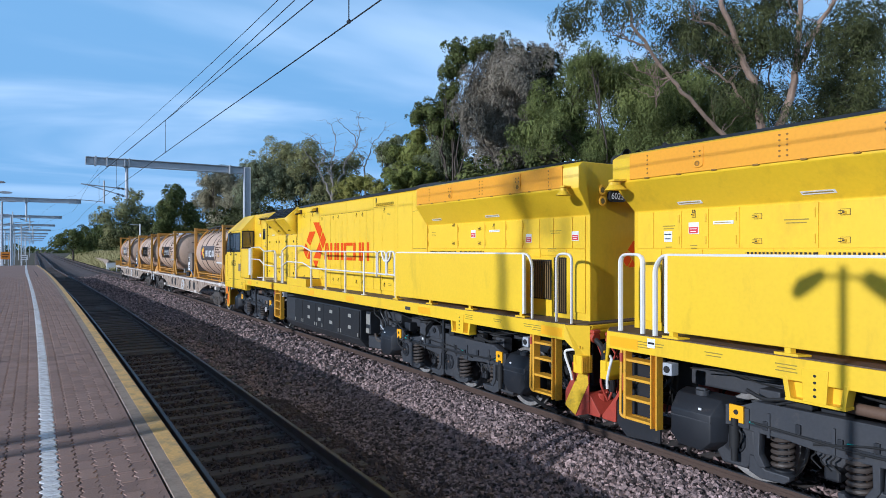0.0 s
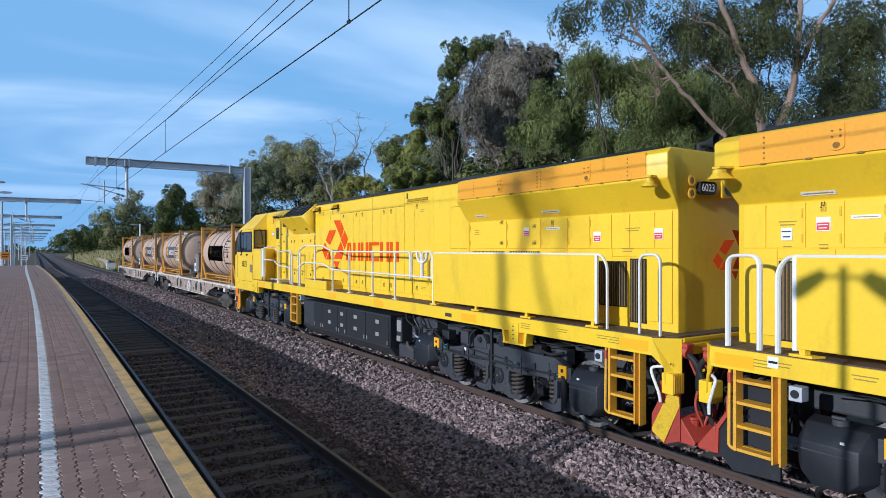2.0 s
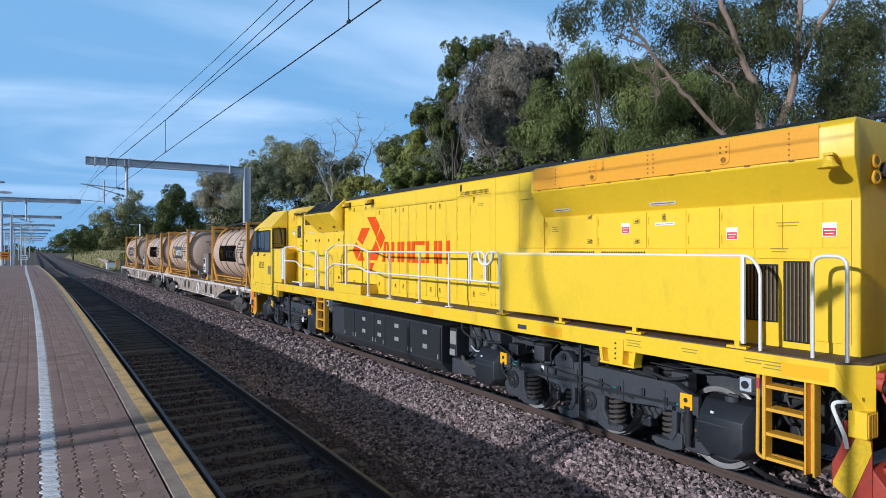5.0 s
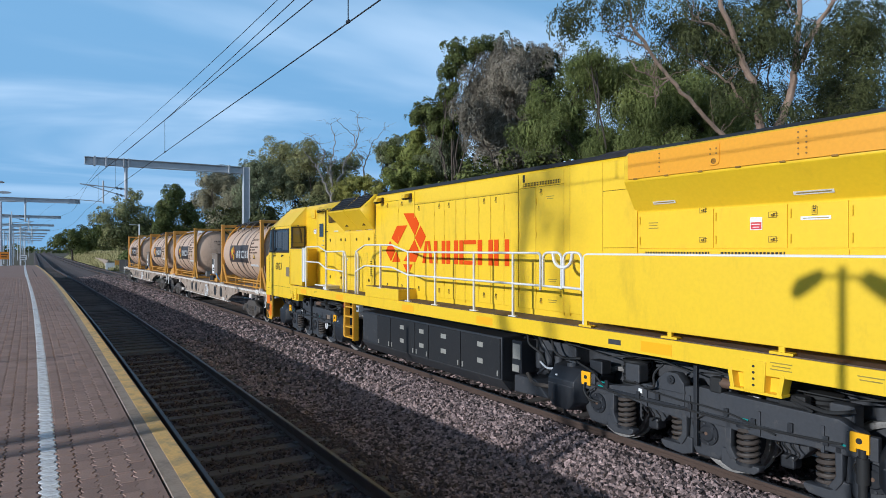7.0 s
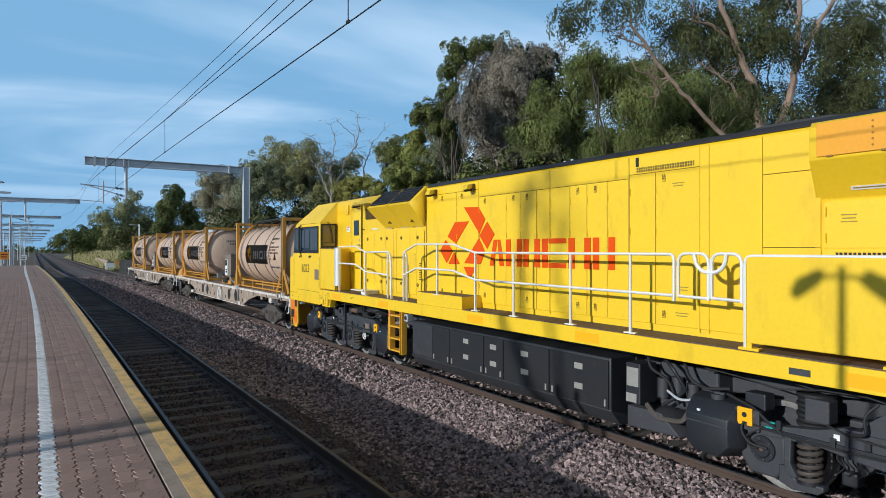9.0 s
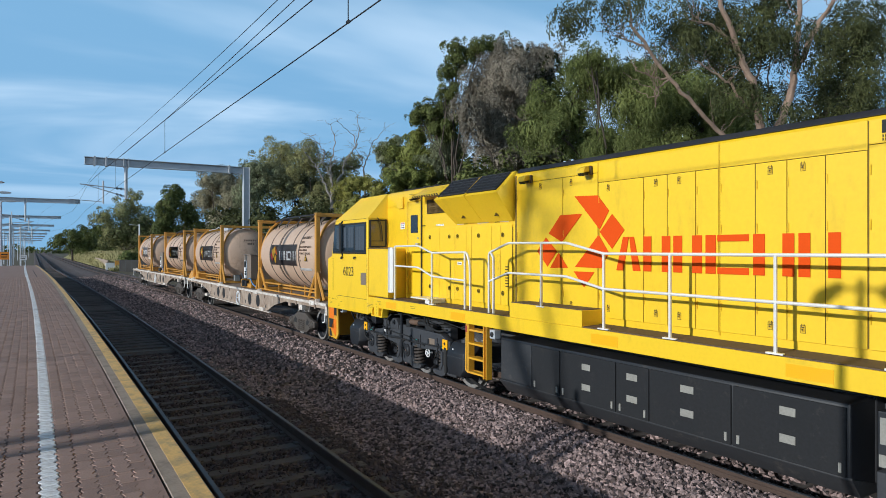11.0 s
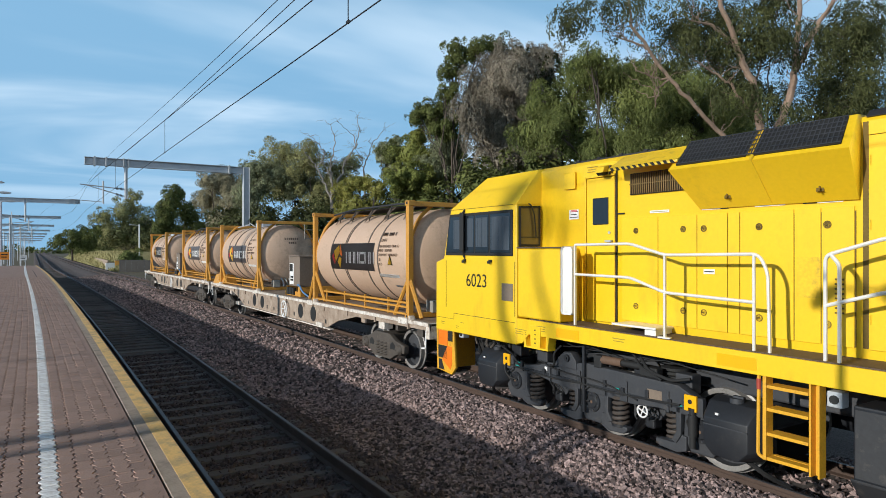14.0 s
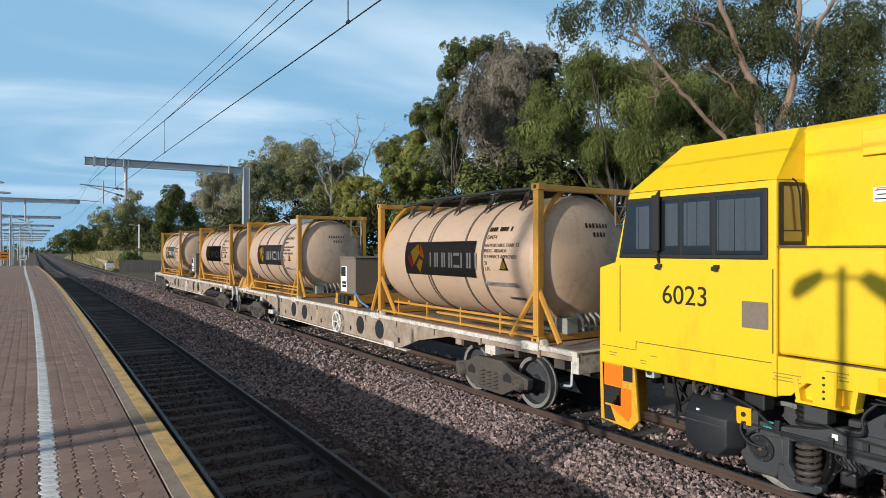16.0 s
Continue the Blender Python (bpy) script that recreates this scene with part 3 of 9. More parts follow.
def stones(name, x0, x1, y0, y1, count, size, near_bias=1.0, mat="stone", block=False):
    """Loose ballast stones, as one heap of small angular blocks."""
    u = rng.random(count) ** near_bias
    y = y0 + (y1 - y0) * u
    x = x0 + (x1 - x0) * rng.random(count)
    c = np.stack([x + bend(y), y, bed(x) + rng.uniform(-0.012, 0.022, count)], 1)
    if block:
        form = np.array([(a, b, d) for a in (-1, 1) for b in (-1, 1) for d in (-1, 1)], float)
        fc = np.array([(0, 1, 3, 2), (4, 6, 7, 5), (0, 4, 5, 1), (2, 3, 7, 6), (0, 2, 6, 4), (1, 5, 7, 3)])
        v = form[None] * (1 + rng.uniform(-0.45, 0.15, (count, 8, 3)))
    else:
        form = np.array([(1, 0, 0), (-1, 0, 0), (0, 1, 0), (0, -1, 0), (0, 0, 1), (0, 0, -1)], float)
        fc = np.array([(0, 2, 4), (2, 1, 4), (1, 3, 4), (3, 0, 4), (2, 0, 5), (1, 2, 5), (3, 1, 5), (0, 3, 5)])
        v = 1.5 * (form[None] * rng.uniform(0.75, 1.05, (count, 6, 1)) + rng.uniform(-0.28, 0.28, (count, 6, 3)))
    v = v * size * rng.uniform(0.55, 1.25, (count, 1, 3)) * rng.uniform(0.7, 1.25, (count, 1, 1))
    q = rng.normal(size=(count, 4))
    q /= np.linalg.norm(q, axis=1, keepdims=True)
    w, a, b, d = q.T
    R = np.stack([np.stack([1 - 2 * (b * b + d * d), 2 * (a * b - w * d), 2 * (a * d + w * b)], 1),
                  np.stack([2 * (a * b + w * d), 1 - 2 * (a * a + d * d), 2 * (b * d - w * a)], 1),
                  np.stack([2 * (a * d - w * b), 2 * (b * d + w * a), 1 - 2 * (a * a + b * b)], 1)], 1)
    v = np.einsum("nij,nkj->nki", R, v) + c[:, None]
    f = (fc[None] + len(form) * np.arange(count)[:, None, None]).reshape(-1, fc.shape[1])
    ob = raw(name, v.reshape(-1, 3), f, M[mat], ballast)
    ob["kind"] = "stuff"
    return ob


# the darkened stones are laid where the platform shades the bed
stones("ballast_stones", 3.5, 4.25, 3.2, 13, 6000, 0.0285, mat="grime_shade", block=True)
stones("ballast_stones", 4.25, 5.3, 3.2, 13, 3000, 0.0285, mat="grime_shade", block=True)
stones("ballast_stones", 4.15, 5.3, 3.2, 13, 7500, 0.0285, block=True)
stones("ballast_stones", 5.2, 7.42, 3.2, 13, 18500, 0.0285, block=True)
stones("ballast_stones", 3.5, 7.42, 13, 42, 9500, 0.038, 1.6)
stones("ballast_stones", 1.15, 3.5, 4.5, 20, 10000, 0.028, mat="grime_shade")
stones("ballast_stones", 7.5, 10.2, 3.2, 30, 5500, 0.040, 1.3)
stones("ballast_stones", 3.5, 10.0, 42, 85, 5500, 0.06, 1.3)


def rail_track(label, x, gauge, y0, y1, step):
    """A track: two rails with polished heads, on concrete sleepers with clips."""
    t = tagged(new("track"), label, "railway track", kind="structure")
    ys = lengths(-14, 1300, 1.0)
    g = gauge / 2 + 0.035
    for side in (-1, 1):
        c = x + side * g
        foot = [(c - 0.07, -0.165), (c + 0.07, -0.165), (c + 0.07, -0.152), (c + 0.012, -0.135), (c + 0.010, -0.055), (c + 0.034, -0.042), (c + 0.034, -0.006),
                (c + 0.028, -0.001), (c - 0.028, -0.001), (c - 0.034, -0.006), (c - 0.034, -0.042), (c - 0.010, -0.055), (c - 0.012, -0.135), (c - 0.07, -0.152)]
        r = swept("rail", ys, foot, M["rail"], t)
        swept("rail_head", ys, [(c - 0.027, -0.003), (c + 0.027, -0.003), (c + 0.024, 0.003), (c - 0.024, 0.003)], M["railtop"], r)
    bm = bmesh.new()
    half = gauge / 2 + 0.48
    prism(bm, [(-0.13, -0.36), (0.13, -0.36), (0.105, -0.172), (-0.105, -0.172)], "x", -half, half, 0.008)
    for side in (-1, 1):
        for e in (-0.1, 0.1):
            box(bm, side * g + e - 0.03, side * g + e + 0.03, -0.055, 0.055, -0.173, -0.14)
    first = part("sleeper", bm, M["sleeper"], t)
    y = y0
    first.matrix_basis = pose(x + float(bend(y)), y, 0, 0, 0, heading(y))
    while y + step < y1:
        y += step
        ob = new("sleeper", first.data)
        ob.parent = t
        ob.matrix_basis = pose(x + float(bend(y)) + rng.normal(0, 0.01), y, rng.normal(0, 0.003), 0, 0, heading(y) + rng.normal(0, 0.4))
    return t


rail_track("polished broad-gauge track on grey concrete sleepers along the platform", NEAR_X, 1.60, -11.58, 120, 0.66)
rail_track("rusty standard-gauge track under the train", TRAIN_X, 1.435, -10.0, 110, 0.66)

# platform
EDGE, TOP, END = 1.0, 1.18, 79.0
pys = lengths(-16, END, 1.5, 1.0)
plat = swept("platform", pys, [(-11, -0.62), (-11, TOP - 0.012), (EDGE - 0.31, TOP - 0.012), (EDGE - 0.31, -0.62)], M["joint"], base=ebend)
tagged(plat, "raised station platform paved with brown clay pavers", "platform", kind="structure")
cap = bmesh.new()
box(cap, -14.5, 0.9 - 2.3, END - 0.02, END + 0.1, -0.6, TOP - 0.02)
part("end_wall", cap, M["face"], plat)
swept("platform_wall", pys, [(EDGE - 0.30, -0.62), (EDGE - 0.30, TOP - 0.11), (EDGE - 0.06, TOP - 0.11), (EDGE - 0.06, -0.62)], M["face"], plat, base=ebend)
swept("coping", pys, [(EDGE - 0.25, TOP - 0.10), (EDGE - 0.25, TOP - 0.004), (EDGE - 0.245, TOP), (EDGE - 0.015, TOP), (EDGE, TOP - 0.015), (EDGE, TOP - 0.10)], M["coping"], plat, base=ebend)
swept("yellow_edge_line", pys, [(EDGE - 0.145, TOP - 0.003), (EDGE - 0.145, TOP + 0.003), (EDGE - 0.016, TOP + 0.003), (EDGE - 0.008, TOP - 0.010)], M["lineyellow"], plat, base=ebend)

# --- the near pavers one by one, then the rest of the paving ---
PITCH_X, PITCH_Y = 0.118, 0.225
LINE_X = EDGE - 0.945


def paver_outline(k, w=0.0):
    zig = [(0.0, 0.0), (0.25, 0.014), (0.45, -0.012), (0.55, -0.012), (0.75, 0.014), (1.0, 0.0)]
    h, g = PITCH_X / 2 - 0.005 - w, 0.003 + w
    r = [(h + d, g + (PITCH_Y - 2 * g) * t) for t, d in zig]
    return r + [(-h + d, g + (PITCH_Y - 2 * g) * t) for t, d in zig[::-1]]


def paver_mesh(name, material):
    bm = bmesh.new()
    lo, hi = paver_outline(0), paver_outline(0, 0.004)
    a = [bm.verts.new((x, y, -0.03)) for x, y in lo]
    b = [bm.verts.new((x, y, -0.004)) for x, y in lo]
    c = [bm.verts.new((x, y, 0.0)) for x, y in hi]
    n = len(lo)
    for p, q in ((a, b), (b, c)):
        for i in range(n):
            bm.faces.new((p[i], p[(i + 1) % n], q[(i + 1) % n], q[i]))
    bm.faces.new(c)
    me = bpy.data.meshes.new(name)
    bm.to_mesh(me)
    bm.free()
    me.materials.append(material)
    return me


def pave():
    plain, white = paver_mesh("paver", M["paver"]), paver_mesh("painted_paver", M["linewhite"])
    lo, hi = np.array(paver_outline(0)), np.array(paver_outline(0, 0.004))
    n = len(lo)
    ring = np.concatenate([np.c_[lo, np.full(n, -0.014)], np.c_[hi, np.zeros(n)]])
    quads = [(i, (i + 1) % n, n + (i + 1) % n, n + i) for i in range(n)]
    half = n // 2
    top = [(n + i, n + i + 1, n + n - 2 - i, n + n - 1 - i) for i in range(half - 1)]
    quads = np.array(quads + top)
    rest = {False: [], True: []}
    row = 0
    y = 3.7
    while y < 46:
        left = max(-0.055 * y - 0.3, -3.6)
        for col in range(-32, 10):
            x = LINE_X + col * PITCH_X
            if x < left or x + PITCH_X / 2 + float(pbend(y)) > EDGE - 0.27 + float(ebend(y)):
                continue
            c = (x + float(pbend(y)), y, TOP + rng.normal(0, 0.0012))
            if y < 8.0 and x > -0.72:
                ob = new("paver", white if col == 0 else plain)
                ob.parent = plat
                ob.matrix_basis = pose(*c, rng.normal(0, 0.35), rng.normal(0, 0.35), rng.normal(0, 0.25))
            else:
                rest[col == 0].append(c)
        y += PITCH_Y
        row += 1
    for is_white, cs in rest.items():
        cs = np.array(cs)
        v = (ring[None] + cs[:, None]).reshape(-1, 3)
        f = (quads[None] + 2 * n * np.arange(len(cs))[:, None, None]).reshape(-1, 4)
        ob = raw("painted_paving" if is_white else "paving", v, f, M["linewhite"] if is_white else M["paver2"], plat)
        ob["kind"] = "stuff"
    # strip of cut pavers along the coping, and the far paving
    swept("border_course", lengths(3.0, END, 1.2, 1.0), [(EDGE - 0.75, TOP - 0.03), (EDGE - 0.75, TOP - 0.003), (EDGE - 0.268, TOP - 0.003), (EDGE - 0.272, TOP - 0.03)], M["paver2"], plat, base=ebend)
    swept("far_paving", lengths(45.8, END, 2, 1.0), [(-8, TOP - 0.03), (-8, TOP), (EDGE - 0.45, TOP), (EDGE - 0.45, TOP - 0.03)], M["paver2"], plat, base=pbend)
    swept("side_paving", lengths(3.7, 46, 2, 1.0), [(-8, TOP - 0.03), (-8, TOP), (-3.72, TOP), (-3.72, TOP - 0.03)], M["paver2"], plat, base=pbend)
    swept("near_paving", lengths(-16, 3.7, 1.0, 1.0), [(-8, TOP - 0.03), (-8, TOP), (EDGE - 0.27, TOP), (EDGE - 0.27, TOP - 0.03)], M["paver2"], plat, base=pbend)
    ys = np.linspace(3.7, 46, 40)
    le = np.maximum(-0.055 * ys - 0.3, -3.6) - 0.04
    vv = np.concatenate([np.stack([np.full(40, -3.75) + pbend(ys), ys, np.full(40, TOP - 0.001)], 1), np.stack([le + pbend(ys), ys, np.full(40, TOP - 0.001)], 1)])
    raw("side_paving", vv, [(i, 40 + i, 41 + i, 1 + i) for i in range(39)], M["paver2"], plat)
    swept("near_line", lengths(-16, 3.7, 1.0, 1.0), [(LINE_X - 0.06, TOP + 0.001), (LINE_X - 0.06, TOP + 0.004), (LINE_X + 0.06, TOP + 0.004), (LINE_X + 0.06, TOP + 0.001)], M["linewhite"], plat, base=pbend)
    swept("far_line", lengths(45.8, END, 2, 1.0), [(LINE_X - 0.08, TOP + 0.001), (LINE_X - 0.08, TOP + 0.005), (LINE_X + 0.08, TOP + 0.005), (LINE_X + 0.08, TOP + 0.001)], M["linewhite"], plat, base=pbend)


# --- locomotive: x runs towards its cab, z from the rail head ---
def plates(parent, name, side, y, cells, mat, label="", th=0.012, gap=0.0045, latch_x=None, latch_z=(), flat=False):
    """Access doors on a hood side: each a plate of its own, with sunken latches where it has any."""
    for x0, x1, z0, z1 in cells:
        bm = bmesh.new()
        box(bm, x0 + gap, x1 - gap, side * y, side * (y + th), z0 + gap, z1 - gap, 0.003)
        d = part(name, bm, mat, parent, label)
        for zz in latch_z:
            w, h = (0.046, 0.034) if flat else (0.028, 0.045)
            bm = bmesh.new()
            box(bm, latch_x - w, latch_x + w, side * (y + th - 0.004), side * (y + th + 0.002), zz - h, zz + h)
            part("latch_rim", bm, M["seam"], d)
            bm = bmesh.new()
            box(bm, latch_x - w + 0.005, latch_x + w - 0.005, side * (y + th), side * (y + th + 0.004), zz - h + 0.005, zz + h - 0.005, 0.002)
            box(bm, latch_x - 0.014, latch_x + 0.014, side * (y + th + 0.004), side * (y + th + 0.018), zz - 0.020, zz + 0.012, 0.003)
            part("latch", bm, M["yellow_worn"], d)
            bm = bmesh.new()
            if flat:
                box(bm, latch_x - 0.026, latch_x - 0.008, side * (y + th), side * (y + th + 0.007), zz - 0.018, zz + 0.018)
            else:
                box(bm, latch_x - 0.016, latch_x + 0.016, side * (y + th), side * (y + th + 0.007), zz + 0.008, zz + 0.026)
            for e in (-1, 1):
                if flat:
                    box(bm, latch_x - 0.064, latch_x - 0.02, side * (y + th), side * (y + th + 0.007), zz + e * 0.015 - 0.003, zz + e * 0.015 + 0.003)
                else:
                    box(bm, latch_x + e * 0.013 - 0.003, latch_x + e * 0.013 + 0.003, side * (y + th), side * (y + th + 0.007), zz + 0.02, zz + 0.058)
            box(bm, latch_x - 0.010, latch_x + 0.010, side * (y + th + 0.016), side * (y + th + 0.020), zz - 0.012, zz + 0.006)
            part("latch_slot", bm, M["latch"], d)


def plate_label(parent, side, y, x, z, w, h, mat, bars=3, name="label", colour="ink"):
    """A sticker or stencil whose small writing is shown as bars."""
    bm = bmesh.new()
    box(bm, x - w / 2, x + w / 2, side * y, side * (y + 0.003), z - h / 2, z + h / 2)
    lab = part(name, bm, mat, parent)
    bm = bmesh.new()
    for i in range(bars):
        zz = z + h / 2 - h * (i + 0.7) / (bars + 0.4)
        ww = w * (0.42 if i % 2 == 0 else 0.32)
        box(bm, x - ww, x + ww, side * (y + 0.003), side * (y + 0.0045), zz - h * 0.11 / bars, zz + h * 0.11 / bars)
    part("print", bm, M[colour], lab)


def stencil(parent, side, y, x, z, w, rows, mat="yellow_worn"):
    bm = bmesh.new()
    for i in range(rows):
        ww = w * (0.5 - 0.08 * (i % 2))
        box(bm, x - ww, x + ww, side * y, side * (y + 0.002), z - i * 0.036 - 0.006, z - i * 0.036 + 0.006)
    part("stencil", bm, M["stencil"], parent)


M["emblem"].node_tree.nodes["Principled BSDF"].inputs["Specular IOR Level"].default_value = 0.15
M["latch"] = surface("grimy_dark_latch", (0.075, 0.052, 0.016), scale=6, rough=0.7, bump=0.0)
M["stencil"] = surface("faded_dark_stencil", (0.28, 0.20, 0.03), (0.42, 0.30, 0.03), scale=40, amount=0.8, rough=0.5, bump=0.0)


EMBLEM = ([(-1.20, 3.68), (-0.70, 3.66), (-0.47, 3.42), (-0.66, 3.15)], [(-0.41, 3.37), (-0.18, 3.13), (-0.41, 2.86), (-0.66, 3.11)],
          [(-1.19, 2.58), (-0.68, 3.07), (-0.47, 2.80), (-0.63, 2.57)], [(-1.22, 2.51), (-0.77, 2.51), (-0.99, 2.27)],
          [(-1.80, 3.11), (-1.53, 3.40), (-1.03, 3.40), (-1.49, 2.97)], [(-2.08, 2.82), (-1.87, 3.05), (-1.61, 2.82), (-1.83, 2.57)],
          [(-1.77, 2.55), (-1.57, 2.80), (-1.35, 2.56)])


def emblem(parent, cx, cz, k, put):
    """Red-orange pieces set round a hexagon, in the plane given by put(u, v, depth); k: size."""
    for sh in EMBLEM:
        bm = bmesh.new()
        q = [(cx + k * (u + 1.13), cz + k * (v - 2.97)) for u, v in sh]
        lo = [bm.verts.new(put(u, v, 0.0)) for u, v in q]
        hi = [bm.verts.new(put(u, v, 0.004)) for u, v in q]
        bm.faces.new(hi)
        for i in range(len(q)):
            j = (i + 1) % len(q)
            bm.faces.new((lo[i], lo[j], hi[j], hi[i]))
        bmesh.ops.recalc_face_normals(bm, faces=bm.faces[:])
        part("emblem_piece", bm, M["emblem"], parent)


def brand_bars(parent, x0, x1, z0, z1, put, mat, name="name_bars"):
    """The operator's name as plain upright bars in its colour and size: seven groups."""
    w = (x1 - x0) / 6.35
    h = z1 - z0
    groups = [(1.0, "lean"), (1.0, "two"), (0.95, "two"), (0.32, "one"), (0.9, "flat"), (1.05, "two"), (1.05, "two")]
    x = x0

    def bar(pts):
        bm = bmesh.new()
        lo = [bm.verts.new(put(u, v, 0.0)) for u, v in pts]
        hi = [bm.verts.new(put(u, v, 0.004)) for u, v in pts]
        bm.faces.new(hi)
        for i in range(len(pts)):
            j = (i + 1) % len(pts)
            bm.faces.new((lo[i], lo[j], hi[j], hi[i]))
        bmesh.ops.recalc_face_normals(bm, faces=bm.faces[:])
        part("name_bar", bm, mat, parent)

    st = 0.135 * h / 0.5
    for g, kind in groups:
        a, b = x + 0.05 * w, x + g * w - 0.05 * w
        if kind == "one":
            bar([(a, z0), (a + st, z0), (a + st, z1), (a, z1)])
        elif kind == "two":
            bar([(a, z0), (a + st, z0), (a + st, z1), (a, z1)])
            bar([(b - st, z0), (b, z0), (b, z1), (b - st, z1)])
        elif kind == "flat":
            bar([(a, z1 - 0.17 * h), (b, z1 - 0.17 * h), (b, z1), (a, z1)])
            bar([(a, z0), (b, z0), (b, z0 + 0.17 * h), (a, z0 + 0.17 * h)])
        else:
            m = (a + b) / 2
            bar([(a, z0), (a + st, z0), (m + st * 0.1, z1), (m - st * 0.7, z1)])
            bar([(b - st, z0), (b, z0), (m + st * 0.75, z1), (m + st * 0.15, z1)])
        x += g * w


def wheelset(parent, x, r, gauge, wide=0.135):
    bm = bmesh.new()
    for s in (-1, 1):
        g = s * gauge / 2
        lathe(bm, [(0.08, g - s * 0.03), (r + 0.028, g - s * 0.03), (r + 0.028, g), (r, g + s * 0.012), (r - 0.004, g + s * wide * 0.8), (r - 0.03, g + s * wide * 0.8),
                   (r - 0.07, g + s * wide * 0.72), (r - 0.085, g + s * 0.0), (0.14, g + s * 0.03), (0.12, g + s * 0.11), (0.07, g + s * 0.115)], (0, 0, 0), "y", 36)
    rod(bm, (0, -gauge / 2, 0), (0, gauge / 2, 0), 0.085, 12)
    ob = part("wheelset", bm, M["tyre"], parent)
    ob.data.materials.append(M["under"])
    for p in ob.data.polygons:
        if math.hypot(p.center.x, p.center.z) < r - 0.078:
            p.material_index = 1
    ob.location = (x, 0, r)
    ob["radius"] = r
    return ob


def loco_bogie(body, cx):
    """A six-wheel bogie: stepped frames, axle boxes between coil springs, sand boxes, dampers. The two sides mirror each other."""
    bo = new("bogie")
    bo.parent = body
    bo.location = (cx, 0, 0)
    axles = (1.83, 0.0, -1.86)
    for x in axles:
        wheelset(bo, x, 0.53, 1.36)
    for s in (-1, 1):
        y = 1.17 * s

        def at(outline):
            return [(a, b) for a, b in outline]

        def slab(name, outline, d0, d1, material="under", bevel=0.012, parent=None, label=""):
            bm = bmesh.new()
            prism(bm, at(outline), "y", y + d0 * s, y + d1 * s, bevel)
            return part(name, bm, M[material], parent or bo, label)

        # the deep rear beam, the lower front beam, and the hump between them
        slab("side_frame", [(0.30, 0.72), (0.30, 1.10), (0.12, 1.14), (-0.20, 1.12), (-1.55, 1.10), (-1.78, 1.00), (-1.86, 0.82), (-1.70, 0.74), (-1.2, 0.74), (-0.8, 0.70)], 0.0, 0.15)
        slab("side_frame", [(2.20, 0.76), (2.14, 0.90), (1.62, 0.88), (1.20, 0.94), (0.95, 1.02), (0.31, 1.02), (0.31, 0.66), (0.80, 0.70), (1.2, 0.76), (1.8, 0.74)], -0.01, 0.14)
        slab("frame_rib", [(2.10, 0.80), (2.08, 0.84), (-1.72, 0.84), (-1.72, 0.81)], 0.135, 0.162, "under2", 0.004)
        slab("swing_bracket", [(0.78, 1.00), (0.70, 1.14), (0.56, 1.25), (0.40, 1.25), (0.30, 1.14), (0.28, 1.00)], 0.02, 0.17, "under")
        bm = bmesh.new()
        rod(bm, (0.48, y + 0.16 * s, 1.16), (0.48, y + 0.20 * s, 1.16), 0.055, 14)
        rod(bm, (0.48, y + 0.19 * s, 1.16), (0.48, y + 0.215 * s, 1.16), 0.024, 6)
        part("pivot_pin", bm, M["under2"], bo)
        slab("guide_column", [(0.135, 0.40), (0.135, 1.40), (0.085, 1.40), (0.085, 0.40)], 0.15, 0.20, "under2", 0.006)
        # the axle boxes with spring seats on both sides
        for k, x in enumerate(axles):
            slab("axle_box", [(x - 0.25, 0.76), (x - 0.27, 0.44), (x - 0.16, 0.27), (x + 0.16, 0.27), (x + 0.27, 0.44), (x + 0.25, 0.76)], -0.02, 0.10, "under", 0.025)
            bm = bmesh.new()
            lathe(bm, [(0.02, s * 0.135), (0.085, s * 0.135), (0.10, s * 0.12), (0.145, s * 0.12), (0.155, s * 0.09)], (x, y, 0.57), "y", 22)
            cap = part("axle_cap", bm, M["under2"], bo)
            for i in range(6):
                bm = bmesh.new()
                a = i * math.pi / 3 + 0.3
                rod(bm, (x + 0.122 * math.cos(a), y + 0.115 * s, 0.57 + 0.122 * math.sin(a)), (x + 0.122 * math.cos(a), y + 0.135 * s, 0.57 + 0.122 * math.sin(a)), 0.014, 6)
                part("bolt", bm, M["under"], cap)
            bm = bmesh.new()
            rod(bm, (x, y + 0.13 * s, 0.57), (x, y + 0.139 * s, 0.57), 0.022, 8)
            part("paint_dot", bm, M["rusty" if s > 0 else "label"], cap)
            for e in (-1, 1):
                sx = x + e * 0.50
                if k == 0 and e > 0 or k == 2 and e < 0:
                    continue
                slab("spring_seat", [(x + e * a, b) for a, b in ((0.20, 0.46), (0.20, 0.27), (0.34, 0.22), (0.62, 0.24), (0.68, 0.29), (0.68, 0.34), (0.40, 0.34), (0.31, 0.40), (0.27, 0.52), (0.27, 0.46))], 0.0, 0.13, "under", 0.014)
                slab("horn_guide", [(x + e * a, b) for a, b in ((0.27, 0.82), (0.35, 0.82), (0.34, 0.50), (0.42, 0.37), (0.34, 0.35), (0.27, 0.46))], 0.03, 0.15, "under", 0.012)
                d = 0.045 if e < 0 and k < 2 else -0.06
                bm = bmesh.new()
                coil(bm, sx, y + d * s, 0.35, 0.78, 0.104, 0.027, 6, 7)
                part("coil_spring", bm, M["spring"], bo)
                for z0, z1, r in ((0.32, 0.36, 0.135), (0.76, 0.82, 0.14), (0.36, 0.76, 0.05)):
                    bm = bmesh.new()
                    rod(bm, (sx, y + d * s, z0), (sx, y + d * s, z1), r, 16)
                    part("spring_cup", bm, M["under2"], bo)
